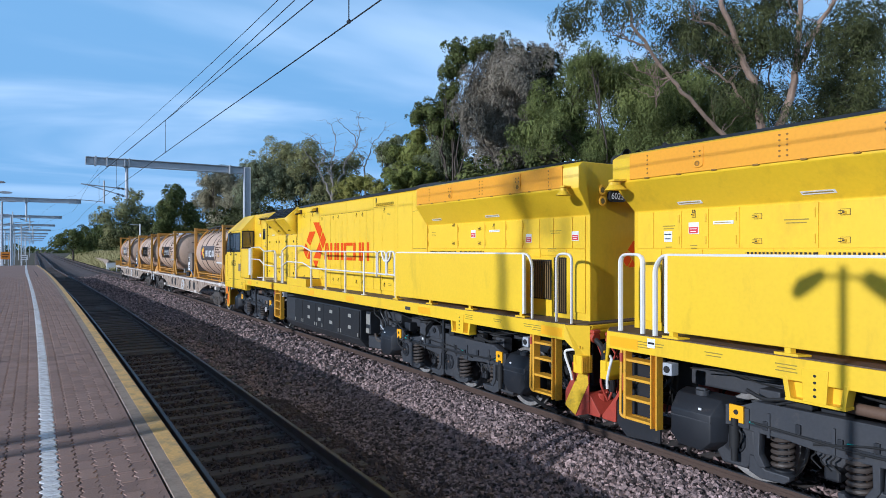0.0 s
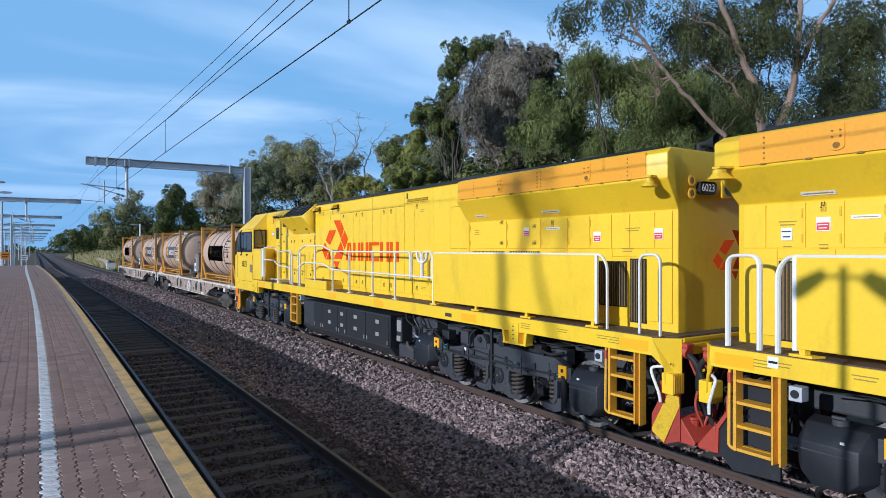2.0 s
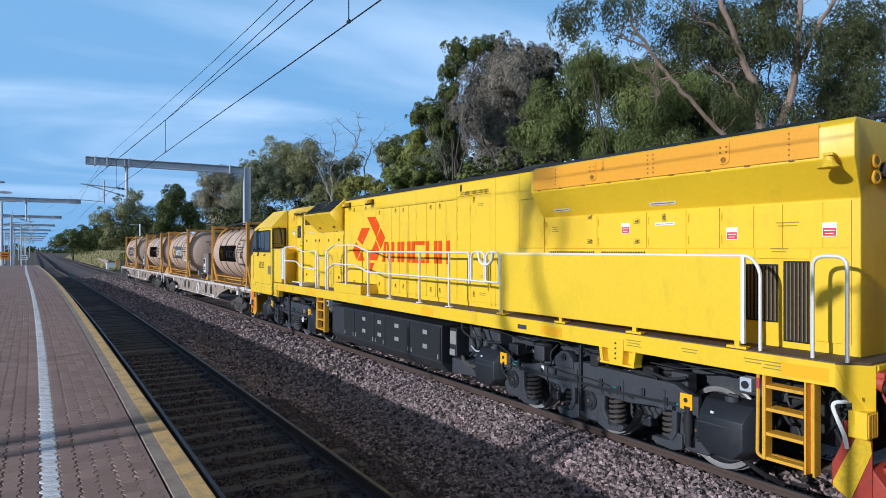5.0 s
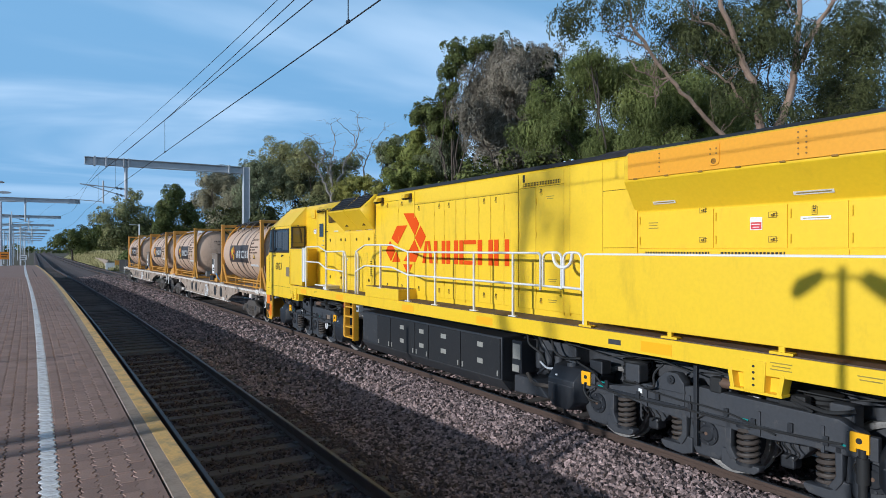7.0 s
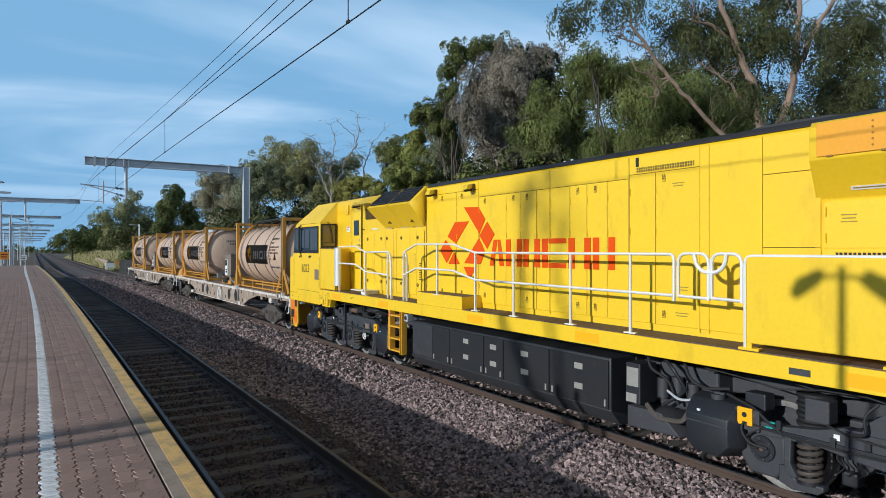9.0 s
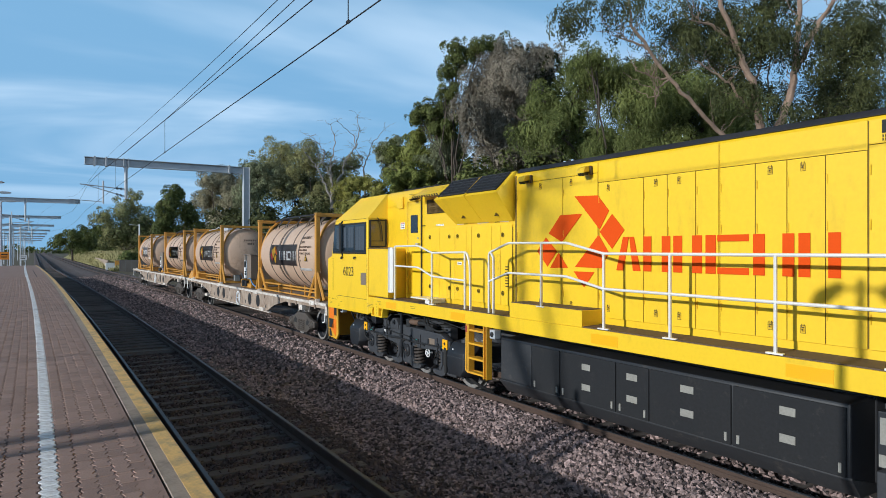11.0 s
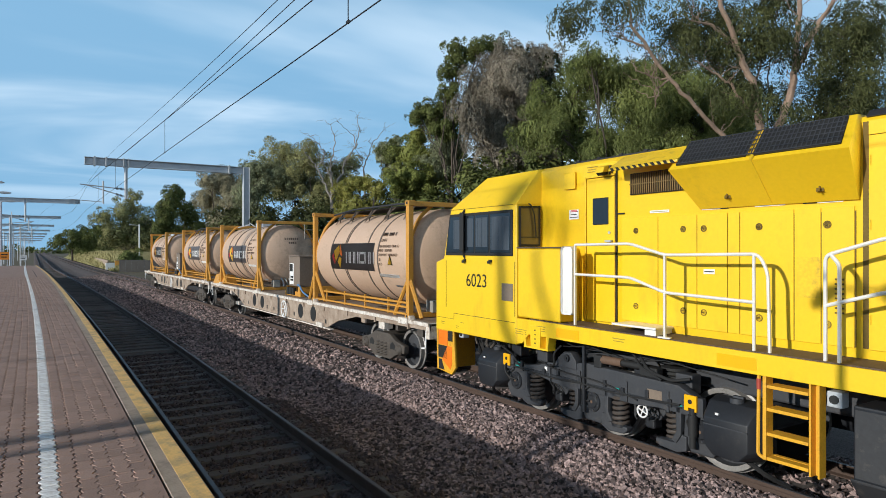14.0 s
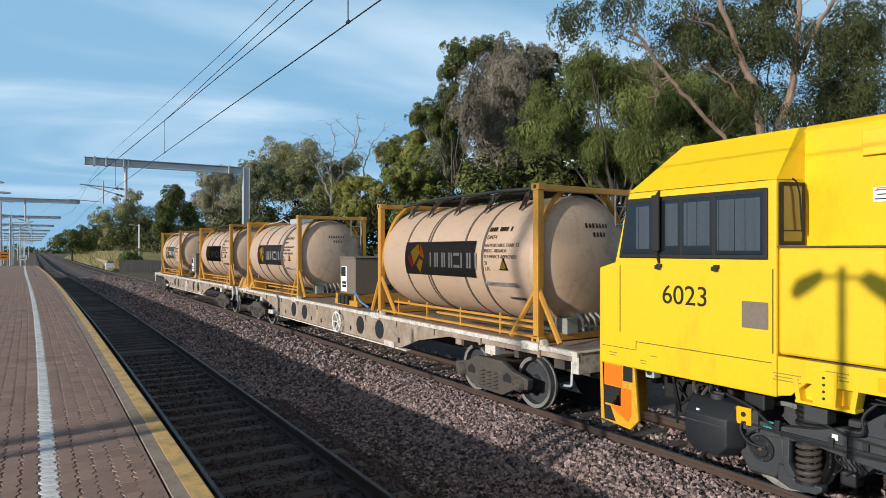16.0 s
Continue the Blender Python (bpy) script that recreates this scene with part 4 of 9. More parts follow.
            bm = bmesh.new()
            tube(bm, bent([(x - 0.02, y + 0.16 * s, 0.82), (x + 0.16, y + 0.19 * s, 0.70), (x + 0.12, y + 0.16 * s, 0.56), (x + 0.03, y + 0.15 * s, 0.58)], 0.06), 0.012, 6)
            part("sensor_cable", bm, M["black"], bo)
        # brake gear between the wheels
        for x, e in ((0.98, 1), (-0.90, -1)):
            slab("brake_unit", [(x - 0.15, 0.72), (x - 0.18, 0.58), (x - 0.08, 0.46), (x + 0.08, 0.44), (x + 0.16, 0.58), (x + 0.13, 0.72)], -0.40, -0.20, "under", 0.02)
            bm = bmesh.new()
            box(bm, x - 0.05, x + 0.12, y - 0.30 * s, y - 0.12 * s, 0.34, 0.50, 0.03)
            part("brake_block", bm, M["under2"], bo)
            for i in range(3):
                bm = bmesh.new()
                x1 = (x - 0.12 + 0.10 * i)
                tube(bm, bent([(x1, y - 0.05 * s, 0.74), (x1 + 0.05, y - 0.03 * s, 0.64), (x1 - 0.04, y - 0.06 * s, 0.56), (x1 + 0.06, y - 0.10 * s, 0.46)], 0.05), 0.009, 6)
                part("brake_hose", bm, M["black"], bo)
        bm = bmesh.new()
        hx, hy, hz_ = -0.93, y + 0.10 * s, 0.63
        tube(bm, [(hx + 0.085 * math.cos(a * math.pi / 8), hy, hz_ + 0.085 * math.sin(a * math.pi / 8)) for a in range(16)], 0.013, 6, True)
        for a in range(4):
            rod(bm, (hx, hy, hz_), (hx + 0.085 * math.cos(a * 1.571 + 0.4), hy, hz_ + 0.085 * math.sin(a * 1.571 + 0.4)), 0.010, 6)
        rod(bm, (hx, hy - 0.12 * s, hz_), (hx, hy, hz_), 0.02, 8)
        if cx > 0:
            part("hand_wheel", bm, M["label"], bo, "white hand wheel")
        else:
            bm.free()
        # rubber mounts and hoses on top
        for x in (-1.20, 1.42):
            bm = bmesh.new()
            ribs = [(0.02, 0.87)]
            for i in range(7):
                r = 0.20 - 0.014 * (i % 2)
                ribs += [(0.155, 0.87 + i * 0.055), (r, 0.882 + i * 0.055), (r, 0.916 + i * 0.055), (0.155, 0.924 + i * 0.055)]
            lathe(bm, ribs + [(0.02, 1.26)], (x, y - 0.26 * s, 0), "z", 16)
            part("rubber_mount", bm, M["black"], bo)
        runs = [[(2.1, 0.17, 0.86), (1.4, 0.18, 0.80), (0.7, 0.17, 0.79), (0.2, 0.24, 0.84), (-0.5, 0.17, 0.80), (-1.6, 0.18, 0.86)],
                [(1.1, 0.16, 1.02), (0.85, 0.20, 0.96), (0.35, 0.18, 0.92), (0.05, 0.24, 0.94), (-0.35, 0.18, 0.90), (-0.9, 0.17, 0.78)],
                [(0.60, 0.18, 1.34), (0.72, 0.26, 1.20), (0.66, 0.26, 1.02), (0.90, 0.20, 0.98)],
                [(-0.9, 0.10, 1.36), (-1.1, 0.18, 1.22), (-1.45, 0.16, 1.14), (-1.7, 0.10, 1.20)],
                [(-0.75, 0.08, 1.40), (-0.95, 0.17, 1.25), (-1.30, 0.16, 1.12)],
                [(2.3, 0.06, 1.10), (1.9, 0.14, 1.02), (1.75, 0.17, 0.92), (1.55, 0.17, 0.80)],
                [(1.95, 0.10, 0.95), (2.05, 0.22, 0.80), (1.95, 0.20, 0.62), (1.75, 0.15, 0.60)]]
        for i, pts in enumerate(runs):
            bm = bmesh.new()
            tube(bm, bent([(a, y + b * s, c) for a, b, c in pts], 0.10), (0.014, 0.012, 0.016, 0.022, 0.016, 0.018, 0.016)[i], 7)
            part("brake_hose", bm, M["black"], bo)
        for i, x in enumerate((1.95, 1.62, 1.05, 0.72, 0.22, -0.28, -0.62, -1.05, -1.42)):
            slab("pipe_clip", [(x - 0.04, 0.80 + 0.05 * (i % 2)), (x - 0.04, 0.90 + 0.05 * (i % 2)), (x + 0.015, 0.90 + 0.05 * (i % 2)), (x + 0.015, 0.80 + 0.05 * (i % 2))], 0.14, 0.18, "under2", 0.005)
        for i, x in enumerate((0.90, 0.22, -0.70, -1.40)):
            slab("frame_gusset", [(x - 0.018, 0.72), (x - 0.018, 1.0), (x + 0.018, 1.0), (x + 0.018, 0.72)], 0.13, 0.17, "under", 0.005)
        if cx > 0:
            slab("maker_plate", [(-1.30, 0.84), (-1.30, 0.97), (-1.06, 0.97), (-1.06, 0.84)], 0.151, 0.158, "genset", 0.0, label="dull brown maker's plate")
        slab("number_plate", [(0.98, 0.88), (0.98, 0.94), (1.04, 0.94), (1.04, 0.88)], 0.14, 0.148, "label", 0.0)
        for x, z in ((1.70, 0.90), (1.72, 0.84), (-0.52, 0.86), (-1.60, 0.84)):
            slab("paint_mark", [(x - 0.05, z), (x - 0.05, z + 0.018), (x + 0.05, z + 0.018), (x + 0.05, z)], 0.150, 0.168, "teal", 0.0)
        # sand boxes over the outer wheels
        for x, e in ((2.42, 1), (-2.32, -1)):
            bm = bmesh.new()
            for sx in (-1, 1):
                for a, d, z in ((0.28, 0.31, 0.84), (0.28, 0.31, 0.52), (0.16, 0.31, 0.40), (0.31, 0.14, 1.02), (0.36, -0.10, 1.05), (0.40, -0.10, 0.50), (0.40, 0.14, 0.82), (0.40, 0.14, 0.54), (0.24, -0.06, 0.36)):
                    bm.verts.new(((x + sx * a), y + d * s, z))
            bmesh.ops.convex_hull(bm, input=bm.verts[:])
            bmesh.ops.dissolve_limit(bm, angle_limit=0.03, verts=bm.verts[:], edges=bm.edges[:])
            bmesh.ops.bevel(bm, geom=bm.edges[:], offset=0.012, segments=2, affect="EDGES", profile=0.5)
            sbx = part("sand_box", bm, M["under2"], bo)
            bm = bmesh.new()
            rod(bm, (x, y + 0.06 * s, 1.02), (x, y + 0.06 * s, 1.08), 0.085, 12)
            box(bm, x - 0.09, x + 0.05, y + 0.03 * s, y + 0.08 * s, 1.075, 1.105, 0.006)
            part("filler_cap", bm, M["under"], sbx)
            bm = bmesh.new()
            box(bm, x - 0.285, x + 0.285, y + 0.300 * s, y + 0.318 * s, 0.752, 0.764)
            part("lid_seam", bm, M["under"], sbx)
            bm = bmesh.new()
            box(bm, x + 0.10, x + 0.14, y + 0.27 * s, y + 0.29 * s, 0.88, 0.905)
            part("sticker", bm, M["label"], sbx)
            xx = 1.99 if e > 0 else -1.77
            slab("eye_bracket", [(xx - 0.16, 0.76), (xx - 0.16, 1.0), (xx + 0.14, 1.0), (xx + 0.14, 0.76)], 0.10, 0.175, "under", 0.01)
            bm = bmesh.new()
            prism(bm, at([(xx - 0.09, 0.82), (xx - 0.09, 1.02), (xx + 0.09, 1.02), (xx + 0.09, 0.82), (xx + 0.03, 0.82), (xx + 0.03, 0.86), (xx - 0.03, 0.86), (xx - 0.03, 0.82)]), "y", y + 0.175 * s, y + 0.205 * s, 0.005)
            br = part("lifting_eye", bm, M["patch"], bo)
            bm = bmesh.new()
            rod(bm, (xx, y + 0.20 * s, 0.94), (xx, y + 0.211 * s, 0.94), 0.030, 12)
            part("eye_hole", bm, M["black"], br)
            bm = bmesh.new()
            tube(bm, bent([((x + e * 0.1), y + 0.1 * s, 0.40), ((x + e * 0.30), y - 0.05 * s, 0.22), ((x + e * 0.42), y - 0.30 * s, 0.08)], 0.1), 0.03, 7)
            part("sand_pipe", bm, M["black"], bo)
        bm = bmesh.new()
        for z0, z1, r in ((0.36, 0.86, 0.040), (0.52, 0.78, 0.058)):
            rod(bm, (-1.80, y + 0.19 * s, z0), (-1.80, y + 0.19 * s, z1), r, 12)
        part("damper", bm, M["black"], bo)
        bm = bmesh.new()
        rod(bm, (-0.20, y + 0.10 * s, 1.23), (-0.58, y + 0.10 * s, 1.235), 0.062, 14)
        part("yaw_damper", bm, M["rusty"], bo, "brown-stained damper sleeve")
        bm = bmesh.new()
        rod(bm, (-0.58, y + 0.10 * s, 1.235), (-0.95, y + 0.10 * s, 1.24), 0.050, 12)
        part("damper_rod", bm, M["black"], bo)
        bm = bmesh.new()
        box(bm, -0.92, -1.22, y + 0.02 * s, y + 0.16 * s, 1.12, 1.26, 0.02)
        part("damper_anchor", bm, M["black"], bo)
        bm = bmesh.new()
        box(bm, -0.06, -0.22, y + 0.02 * s, y + 0.16 * s, 1.10, 1.29, 0.02)
        part("damper_anchor", bm, M["black"], bo)
        for i in range(6):
            x9 = 2.0 - i * 0.7
            bm = bmesh.new()
            box(bm, x9 - 0.13, x9 + 0.13, y - 0.22 * s, y - 0.02 * s, 0.96, 1.16 + 0.06 * (i % 2), 0.02)
            part("valve_block", bm, M["under" if i % 2 else "under2"], bo)
    bm = bmesh.new()
    box(bm, -2.3, 2.3, -0.62, 0.62, 0.55, 0.95, 0.03)
    for x in (-2.2, -0.9, 0.9, 2.2):
        box(bm, x - 0.16, x + 0.16, -1.0, 1.0, 0.62, 0.92, 0.03)
    part("bogie_centre", bm, M["under"], bo)
    return bo


def rail_run(body, pts, name="handrail", r=0.021, label=""):
    bm = bmesh.new()
    tube(bm, pts, r, 8)
    return part(name, bm, M["white"], body, label)


def post(body, x, y, z0, z1, r=0.021):
    bm = bmesh.new()
    rod(bm, (x, y, z0), (x, y, z1), r, 8)
    box(bm, x - 0.09, x + 0.09, y - 0.03, y + 0.03, z0, z0 + 0.018)
    part("handrail_post", bm, M["white"], body)


def ladder(body, xc, w, s, z0, z1):
    """Side steps: a thin and a broad stile, four treads, and a grab bar beside the thin one."""
    y = 1.50 * s
    bm = bmesh.new()
    box(bm, xc + s * w / 2 - 0.02, xc + s * w / 2 + 0.02, y - 0.11 * s, y + 0.03 * s, z0, z1, 0.006)
    box(bm, xc - w / 2, xc + w / 2, y - 0.14 * s, y - 0.10 * s, z0, z0 + 0.04)
    lad = part("ladder", bm, M["isoframe2"], body, "yellow steel side steps")
    bm = bmesh.new()
    a, b = xc - s * w / 2, xc - s * (w / 2 + 0.085)
    box(bm, a, b, y - 0.10 * s, y - 0.07 * s, z0 - 0.04, z1 + 0.02, 0.005)
    for q in (a, b):
        box(bm, q - 0.010, q + 0.010, y - 0.10 * s, y + 0.03 * s, z0 - 0.04, z1 + 0.02, 0.004)
    part("broad_stile", bm, M["isoframe2"], lad)
    bm = bmesh.new()
    g = xc + s * (w / 2 + 0.075)
    tube(bm, bent([(g, y, z1 + 0.02), (g, y + 0.02 * s, z0 + 0.04), (xc + s * w / 2, y + 0.01 * s, z0 + 0.01)], 0.04), 0.020, 7)
    gb = part("grab_bar", bm, M["isoframe2"], lad)
    bm = bmesh.new()
    rod(bm, (g, y + 0.002 * s, z1 - 0.16), (g, y + 0.004 * s, z1 - 0.04), 0.024, 8)
    part("red_band", bm, M["red"], gb)
    for z in (z0 + 0.0, z0 + 0.27, z0 + 0.54, z0 + 0.79):
        bm = bmesh.new()
        box(bm, xc - w / 2 + 0.02, xc + w / 2 - 0.02, y - 0.17 * s, y + 0.02 * s, z, z + 0.036, 0.004)
        part("step", bm, M["isoframe2"], lad)


M["isoframe2"] = surface("amber_step_paint", (0.74, 0.39, 0.02), (0.62, 0.31, 0.03), scale=3, rough=0.5, grain=34, bump=0.04, dirt=(0.25, 0.14, 0.05), dirt_at=0.66)


def curtain(parent, x0, x1, y, s, z0, z1):
    """A hanging curtain with soft upright folds."""
    bm = bmesh.new()
    n = max(int((x1 - x0) / 0.022), 4)
    pts = [(x0 + (x1 - x0) * i / n, y + s * (0.003 + 0.003 * math.sin(i * 1.7) * math.cos(i * 0.43))) for i in range(n + 1)]
    prism(bm, pts + [(p[0], y - s * 0.002) for p in pts[::-1]], "z", z0, z1)
    part("curtain", bm, M["blind"], parent, "blue-grey folded curtain")


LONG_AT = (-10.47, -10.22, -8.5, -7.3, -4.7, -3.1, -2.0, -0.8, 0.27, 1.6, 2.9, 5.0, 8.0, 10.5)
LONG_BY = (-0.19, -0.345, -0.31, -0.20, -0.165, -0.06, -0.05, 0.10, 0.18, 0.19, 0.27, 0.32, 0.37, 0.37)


def corner_plate(bm, s, a, b, outline, thick=0.04):
    """An upright plate from plan point a to b; its outline gives the share of that line and the height."""
    run = Vector((b[0] - a[0], b[1] - a[1]))
    inward = Vector((-run.y, run.x)).normalized() * thick
    if inward.y > 0:
        inward = -inward
    rings = []
    for d in (Vector((0, 0)), inward):
        rings.append([bm.verts.new((a[0] + run.x * u + d.x, s * (a[1] + run.y * u + d.y), z)) for u, z in outline])
    n = len(outline)
    fs = [bm.faces.new(rings[0]), bm.faces.new(rings[1][::-1])]
    fs += [bm.faces.new((rings[0][i], rings[1][i], rings[1][(i + 1) % n], rings[0][(i + 1) % n])) for i in range(n)]
    bmesh.ops.recalc_face_normals(bm, faces=fs)


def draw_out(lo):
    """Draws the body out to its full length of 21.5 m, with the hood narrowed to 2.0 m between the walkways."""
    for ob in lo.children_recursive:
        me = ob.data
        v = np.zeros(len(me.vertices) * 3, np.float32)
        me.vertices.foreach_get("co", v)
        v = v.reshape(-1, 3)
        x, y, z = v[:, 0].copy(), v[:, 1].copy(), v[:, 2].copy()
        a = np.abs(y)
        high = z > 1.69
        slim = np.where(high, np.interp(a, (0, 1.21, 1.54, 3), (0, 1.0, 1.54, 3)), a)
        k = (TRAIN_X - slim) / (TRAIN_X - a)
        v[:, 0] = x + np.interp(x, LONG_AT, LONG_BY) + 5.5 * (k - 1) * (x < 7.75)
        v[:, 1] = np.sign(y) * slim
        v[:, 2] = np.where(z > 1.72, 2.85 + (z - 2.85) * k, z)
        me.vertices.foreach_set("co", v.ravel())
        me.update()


def locomotive():
    lo = empty("locomotive", Matrix(), "yellow six-axle diesel locomotive with white handrails and dark running gear", "locomotive", "coupled locomotives")
    W, H, F = 1.54, 1.21, 1.42
    # sill and deck
    bm = bmesh.new()
    for s in (-1, 1):
        prism(bm, [(-10.05, 1.46), (-10.05, 1.70), (7.80, 1.70), (7.80, 1.27), (7.66, 1.30), (7.5, 1.46)], "y", s * (W - 0.05), s * W, 0.008)
    box(bm, -10.05, 7.8, -W + 0.05, W - 0.05, 1.48, 1.68)
    box(bm, -10.41, -10.04, -1.22, 1.22, 1.48, 1.68)
    sill = part("sill", bm, M["yellow"], lo)
    bm = bmesh.new()
    prism(bm, [(-10.05, -W + 0.01), (-10.50, -1.37), (-10.50, 1.37), (-10.05, W - 0.01), (7.5, W - 0.02), (7.5, -W + 0.02)], "z", 1.692, 1.715, 0.004)
    part("walkway", bm, M["deck"], lo, "brown anti-slip walkway")
    # hood
    bm = bmesh.new()
    prism(bm, [(-H, 1.70), (-H, 4.14), (-H + 0.08, 4.21), (H - 0.08, 4.21), (H, 4.14), (H, 1.70)], "x", -5.40, 7.66, 0.012)
    part("hood", bm, M["yellow"], lo)
    bm = bmesh.new()
    prism(bm, [(-H, 1.70), (-H, 3.38), (-F, 3.78), (-F, 4.12), (-F + 0.08, 4.19), (F - 0.08, 4.19), (F, 4.12), (F, 3.78), (H, 3.38), (H, 1.70)], "x", -10.20, -5.36, 0.014)
    part("radiator_hood", bm, M["yellow"], lo)
    bm = bmesh.new()
    prism(bm, [(-H + 0.02, 4.19), (-H + 0.10, 4.27), (-0.5, 4.33), (0.5, 4.33), (H - 0.10, 4.27), (H - 0.02, 4.19)], "x", -5.42, 2.66, 0.01)
    prism(bm, [(-F + 0.06, 4.175), (-F + 0.2, 4.25), (F - 0.2, 4.25), (F - 0.06, 4.175)], "x", -9.80, -5.42, 0.01)
    for x in (-9.0, -7.7, -6.4):
        rod(bm, (x, 0, 4.24), (x, 0, 4.30), 0.55, 20)
    prism(bm, [(-5.9, 4.25), (-5.3, 4.34), (-4.6, 4.34), (-4.3, 4.30)], "y", -0.9, 0.9)
    part("roof", bm, M["roof"], lo, "sooty black roof with fan housings")
    bm = bmesh.new()
    box(bm, 5.35, 6.95, -1.12, 1.12, 4.20, 4.235, 0.01)
    for x in (5.5, 5.95, 6.4, 6.85):
        box(bm, x - 0.03, x + 0.03, -1.14, 1.14, 4.23, 4.25)
    part("roof_slab", bm, M["roof"], lo, "flat black roof slab behind the cab")
    bm = bmesh.new()
    lathe(bm, [(0.07, 4.19), (0.075, 4.27), (0.05, 4.30), (0.01, 4.305)], (4.80, 0.85, 0), "z", 14)
    part("antenna", bm, M["white"], lo, "small white dome antenna")
    for i, x in enumerate((-9.95, -9.95, -9.95)):
        yy = (i - 1) * 0.28
        bm = bmesh.new()
        lathe(bm, [(0.03, 0.0), (0.045, -0.16), (0.12, -0.30), (0.115, -0.30), (0.03, -0.12)], (x + 0.1, yy, 4.36), "x", 14)
        rod(bm, (x + 0.1, yy, 4.19), (x + 0.1, yy, 4.36), 0.04, 8)
        part("air_horn", bm, M["black"], lo, "black trumpet air horn")
    bm = bmesh.new()
    box(bm, -10.1, -9.7, -0.5, 0.5, 4.19, 4.25)
    part("horn_bracket", bm, M["black"], lo)
    for s in (-1, 1):
        bm = bmesh.new()
        box(bm, -9.86, -5.44, s * (F - 0.004), s * (F + 0.012), 3.81, 4.155, 0.004)
        band = part("radiator_band", bm, M["orange"], lo, "orange-yellow radiator panel")
        for x, twin, rows in ((-9.55, False, 5), (-7.77, True, 5), (-5.97, False, 5), (-8.78, True, 2), (-6.76, True, 2)):
            for i in range(rows):
                for dx in (-0.04, 0.04) if twin else (0,):
                    bm = bmesh.new()
                    z = (3.87 + i * 0.058) if rows > 2 else 4.0 + i * 0.06
                    rod(bm, (x + dx, s * (F + 0.01), z), (x + dx, s * (F + (0.018 if rows > 2 else 0.026)), z), 0.011, 6)
                    part("rivet", bm, M["rivet"], band)
            if rows == 2:
                bm = bmesh.new()
                prism(bm, [(x - 0.075, 4.12), (x - 0.075, 3.90)] + [(x - 0.075 * math.cos(a * math.pi / 6), 3.90 - 0.045 * math.sin(a * math.pi / 6)) for a in range(1, 6)] + [(x + 0.075, 3.90), (x + 0.075, 4.12)], "y", s * (F + 0.01), s * (F + 0.020), 0.003)
                lg = part("lifting_lug", bm, M["orange"], band)
                bm = bmesh.new()
                lathe(bm, [(0.034, s * (F + 0.020)), (0.034, s * (F + 0.024)), (0.024, s * (F + 0.024)), (0.024, s * (F + 0.020))], (x, 0, 3.91), "y", 16)
                part("lug_hole", bm, M["rivet"], lg)
        for i in range(9):
            x = -9.6 + i * 0.5
            bm = bmesh.new()
            box(bm, x, x + 0.06, s * (F - 0.004), s * (F + 0.014), 3.80, 3.818)
            part("drain_notch", bm, M["rivet"], band)
        # lamp on the rear shoulder
        bm = bmesh.new()
        xx = -9.98
        box(bm, xx - 0.05, xx + 0.05, s * F, s * (F + 0.12), 3.80, 3.83, 0.006)
        lathe(bm, [(0.02, 3.80), (0.05, 3.79), (0.055, 3.75), (0.11, 3.68), (0.105, 3.675), (0.02, 3.70)], (xx, s * (F + 0.09), 0), "z", 16)
        part("ground_lamp", bm, M["yellow_worn"], lo)
        # dark recess behind the doors, seen in the gaps
        for x0, x1, z0, z1 in ((-4.05, 2.67, 1.85, 4.14), (-5.35, -4.11, 1.85, 4.14), (2.73, 5.85, 1.85, 3.25), (-10.11, -5.43, 1.87, 3.33)):
            bm = bmesh.new()
            box(bm, x0, x1, s * (H - 0.002), s * (H + 0.003), z0, z1)
            part("door_recess", bm, M["yellow" if x0 < -10 else "seam"], lo)
        # main hood doors: edges along the hood, and where the latch of each sits
        for a, b, top, lx in ((2.62, 1.48, 4.0, 2.005), (1.48, 0.706, 4.0, 1.284), (0.694, -0.14, 3.85, 0.488), (-0.14, -0.52, 3.85, -0.343), (-0.52, -0.93, 3.85, -0.701), (-0.93, -1.229, 3.85, None),
                              (-1.241, -1.66, 3.85, None), (-1.66, -2.0, 3.85, -1.825), (-2.0, -2.42, 3.85, -2.18), (-2.42, -2.836, 3.85, None), (-2.844, -3.30, 3.90, None), (-3.30, -3.955, 3.90, -3.43)):
            plates(lo, "hood_door", s, H, [(b, a, 1.84, top)], M["yellow"], latch_x=lx, latch_z=(top - 0.10, 1.98) if lx else ())
            for zz in (2.15, 3.1, top - 0.25):
                bm = bmesh.new()
                rod(bm, (a - 0.02, s * (H + 0.016), zz - 0.05), (a - 0.02, s * (H + 0.016), zz + 0.05), 0.006, 6)
                part("hinge", bm, M["yellow_worn"], lo)
        for x0, x1, z0, z1 in ((0.706, 2.62, 4.0, 4.15), (-1.229, 0.694, 3.85, 4.15), (-2.836, -1.241, 3.85, 4.15), (-3.955, -2.844, 3.90, 4.15), (-4.085, -3.96, 1.84, 4.15), (-4.76, -4.09, 1.84, 4.15), (-5.42, -4.76, 2.87, 3.71), (-5.42, -4.76, 1.84, 2.87), (-5.42, -4.76, 3.71, 4.15)):
            plates(lo, "hood_panel", s, H, [(x0, x1, z0, z1)], M["yellow"], gap=0.0045 if x0 < -5 and z0 == 2.87 else 0.0025)
        for xx in (-3.958, -4.087, -1.235, 0.70):
            bm = bmesh.new()
            rod(bm, (xx, s * (H + 0.010), 1.80), (xx, s * (H + 0.010), 4.15), 0.006, 6)
            part("conduit", bm, M["yellow_worn"], lo)
        # upper air grille
        bm = bmesh.new()
        box(bm, -3.88, -2.97, s * (H + 0.010), s * (H + 0.016), 3.925, 3.985)
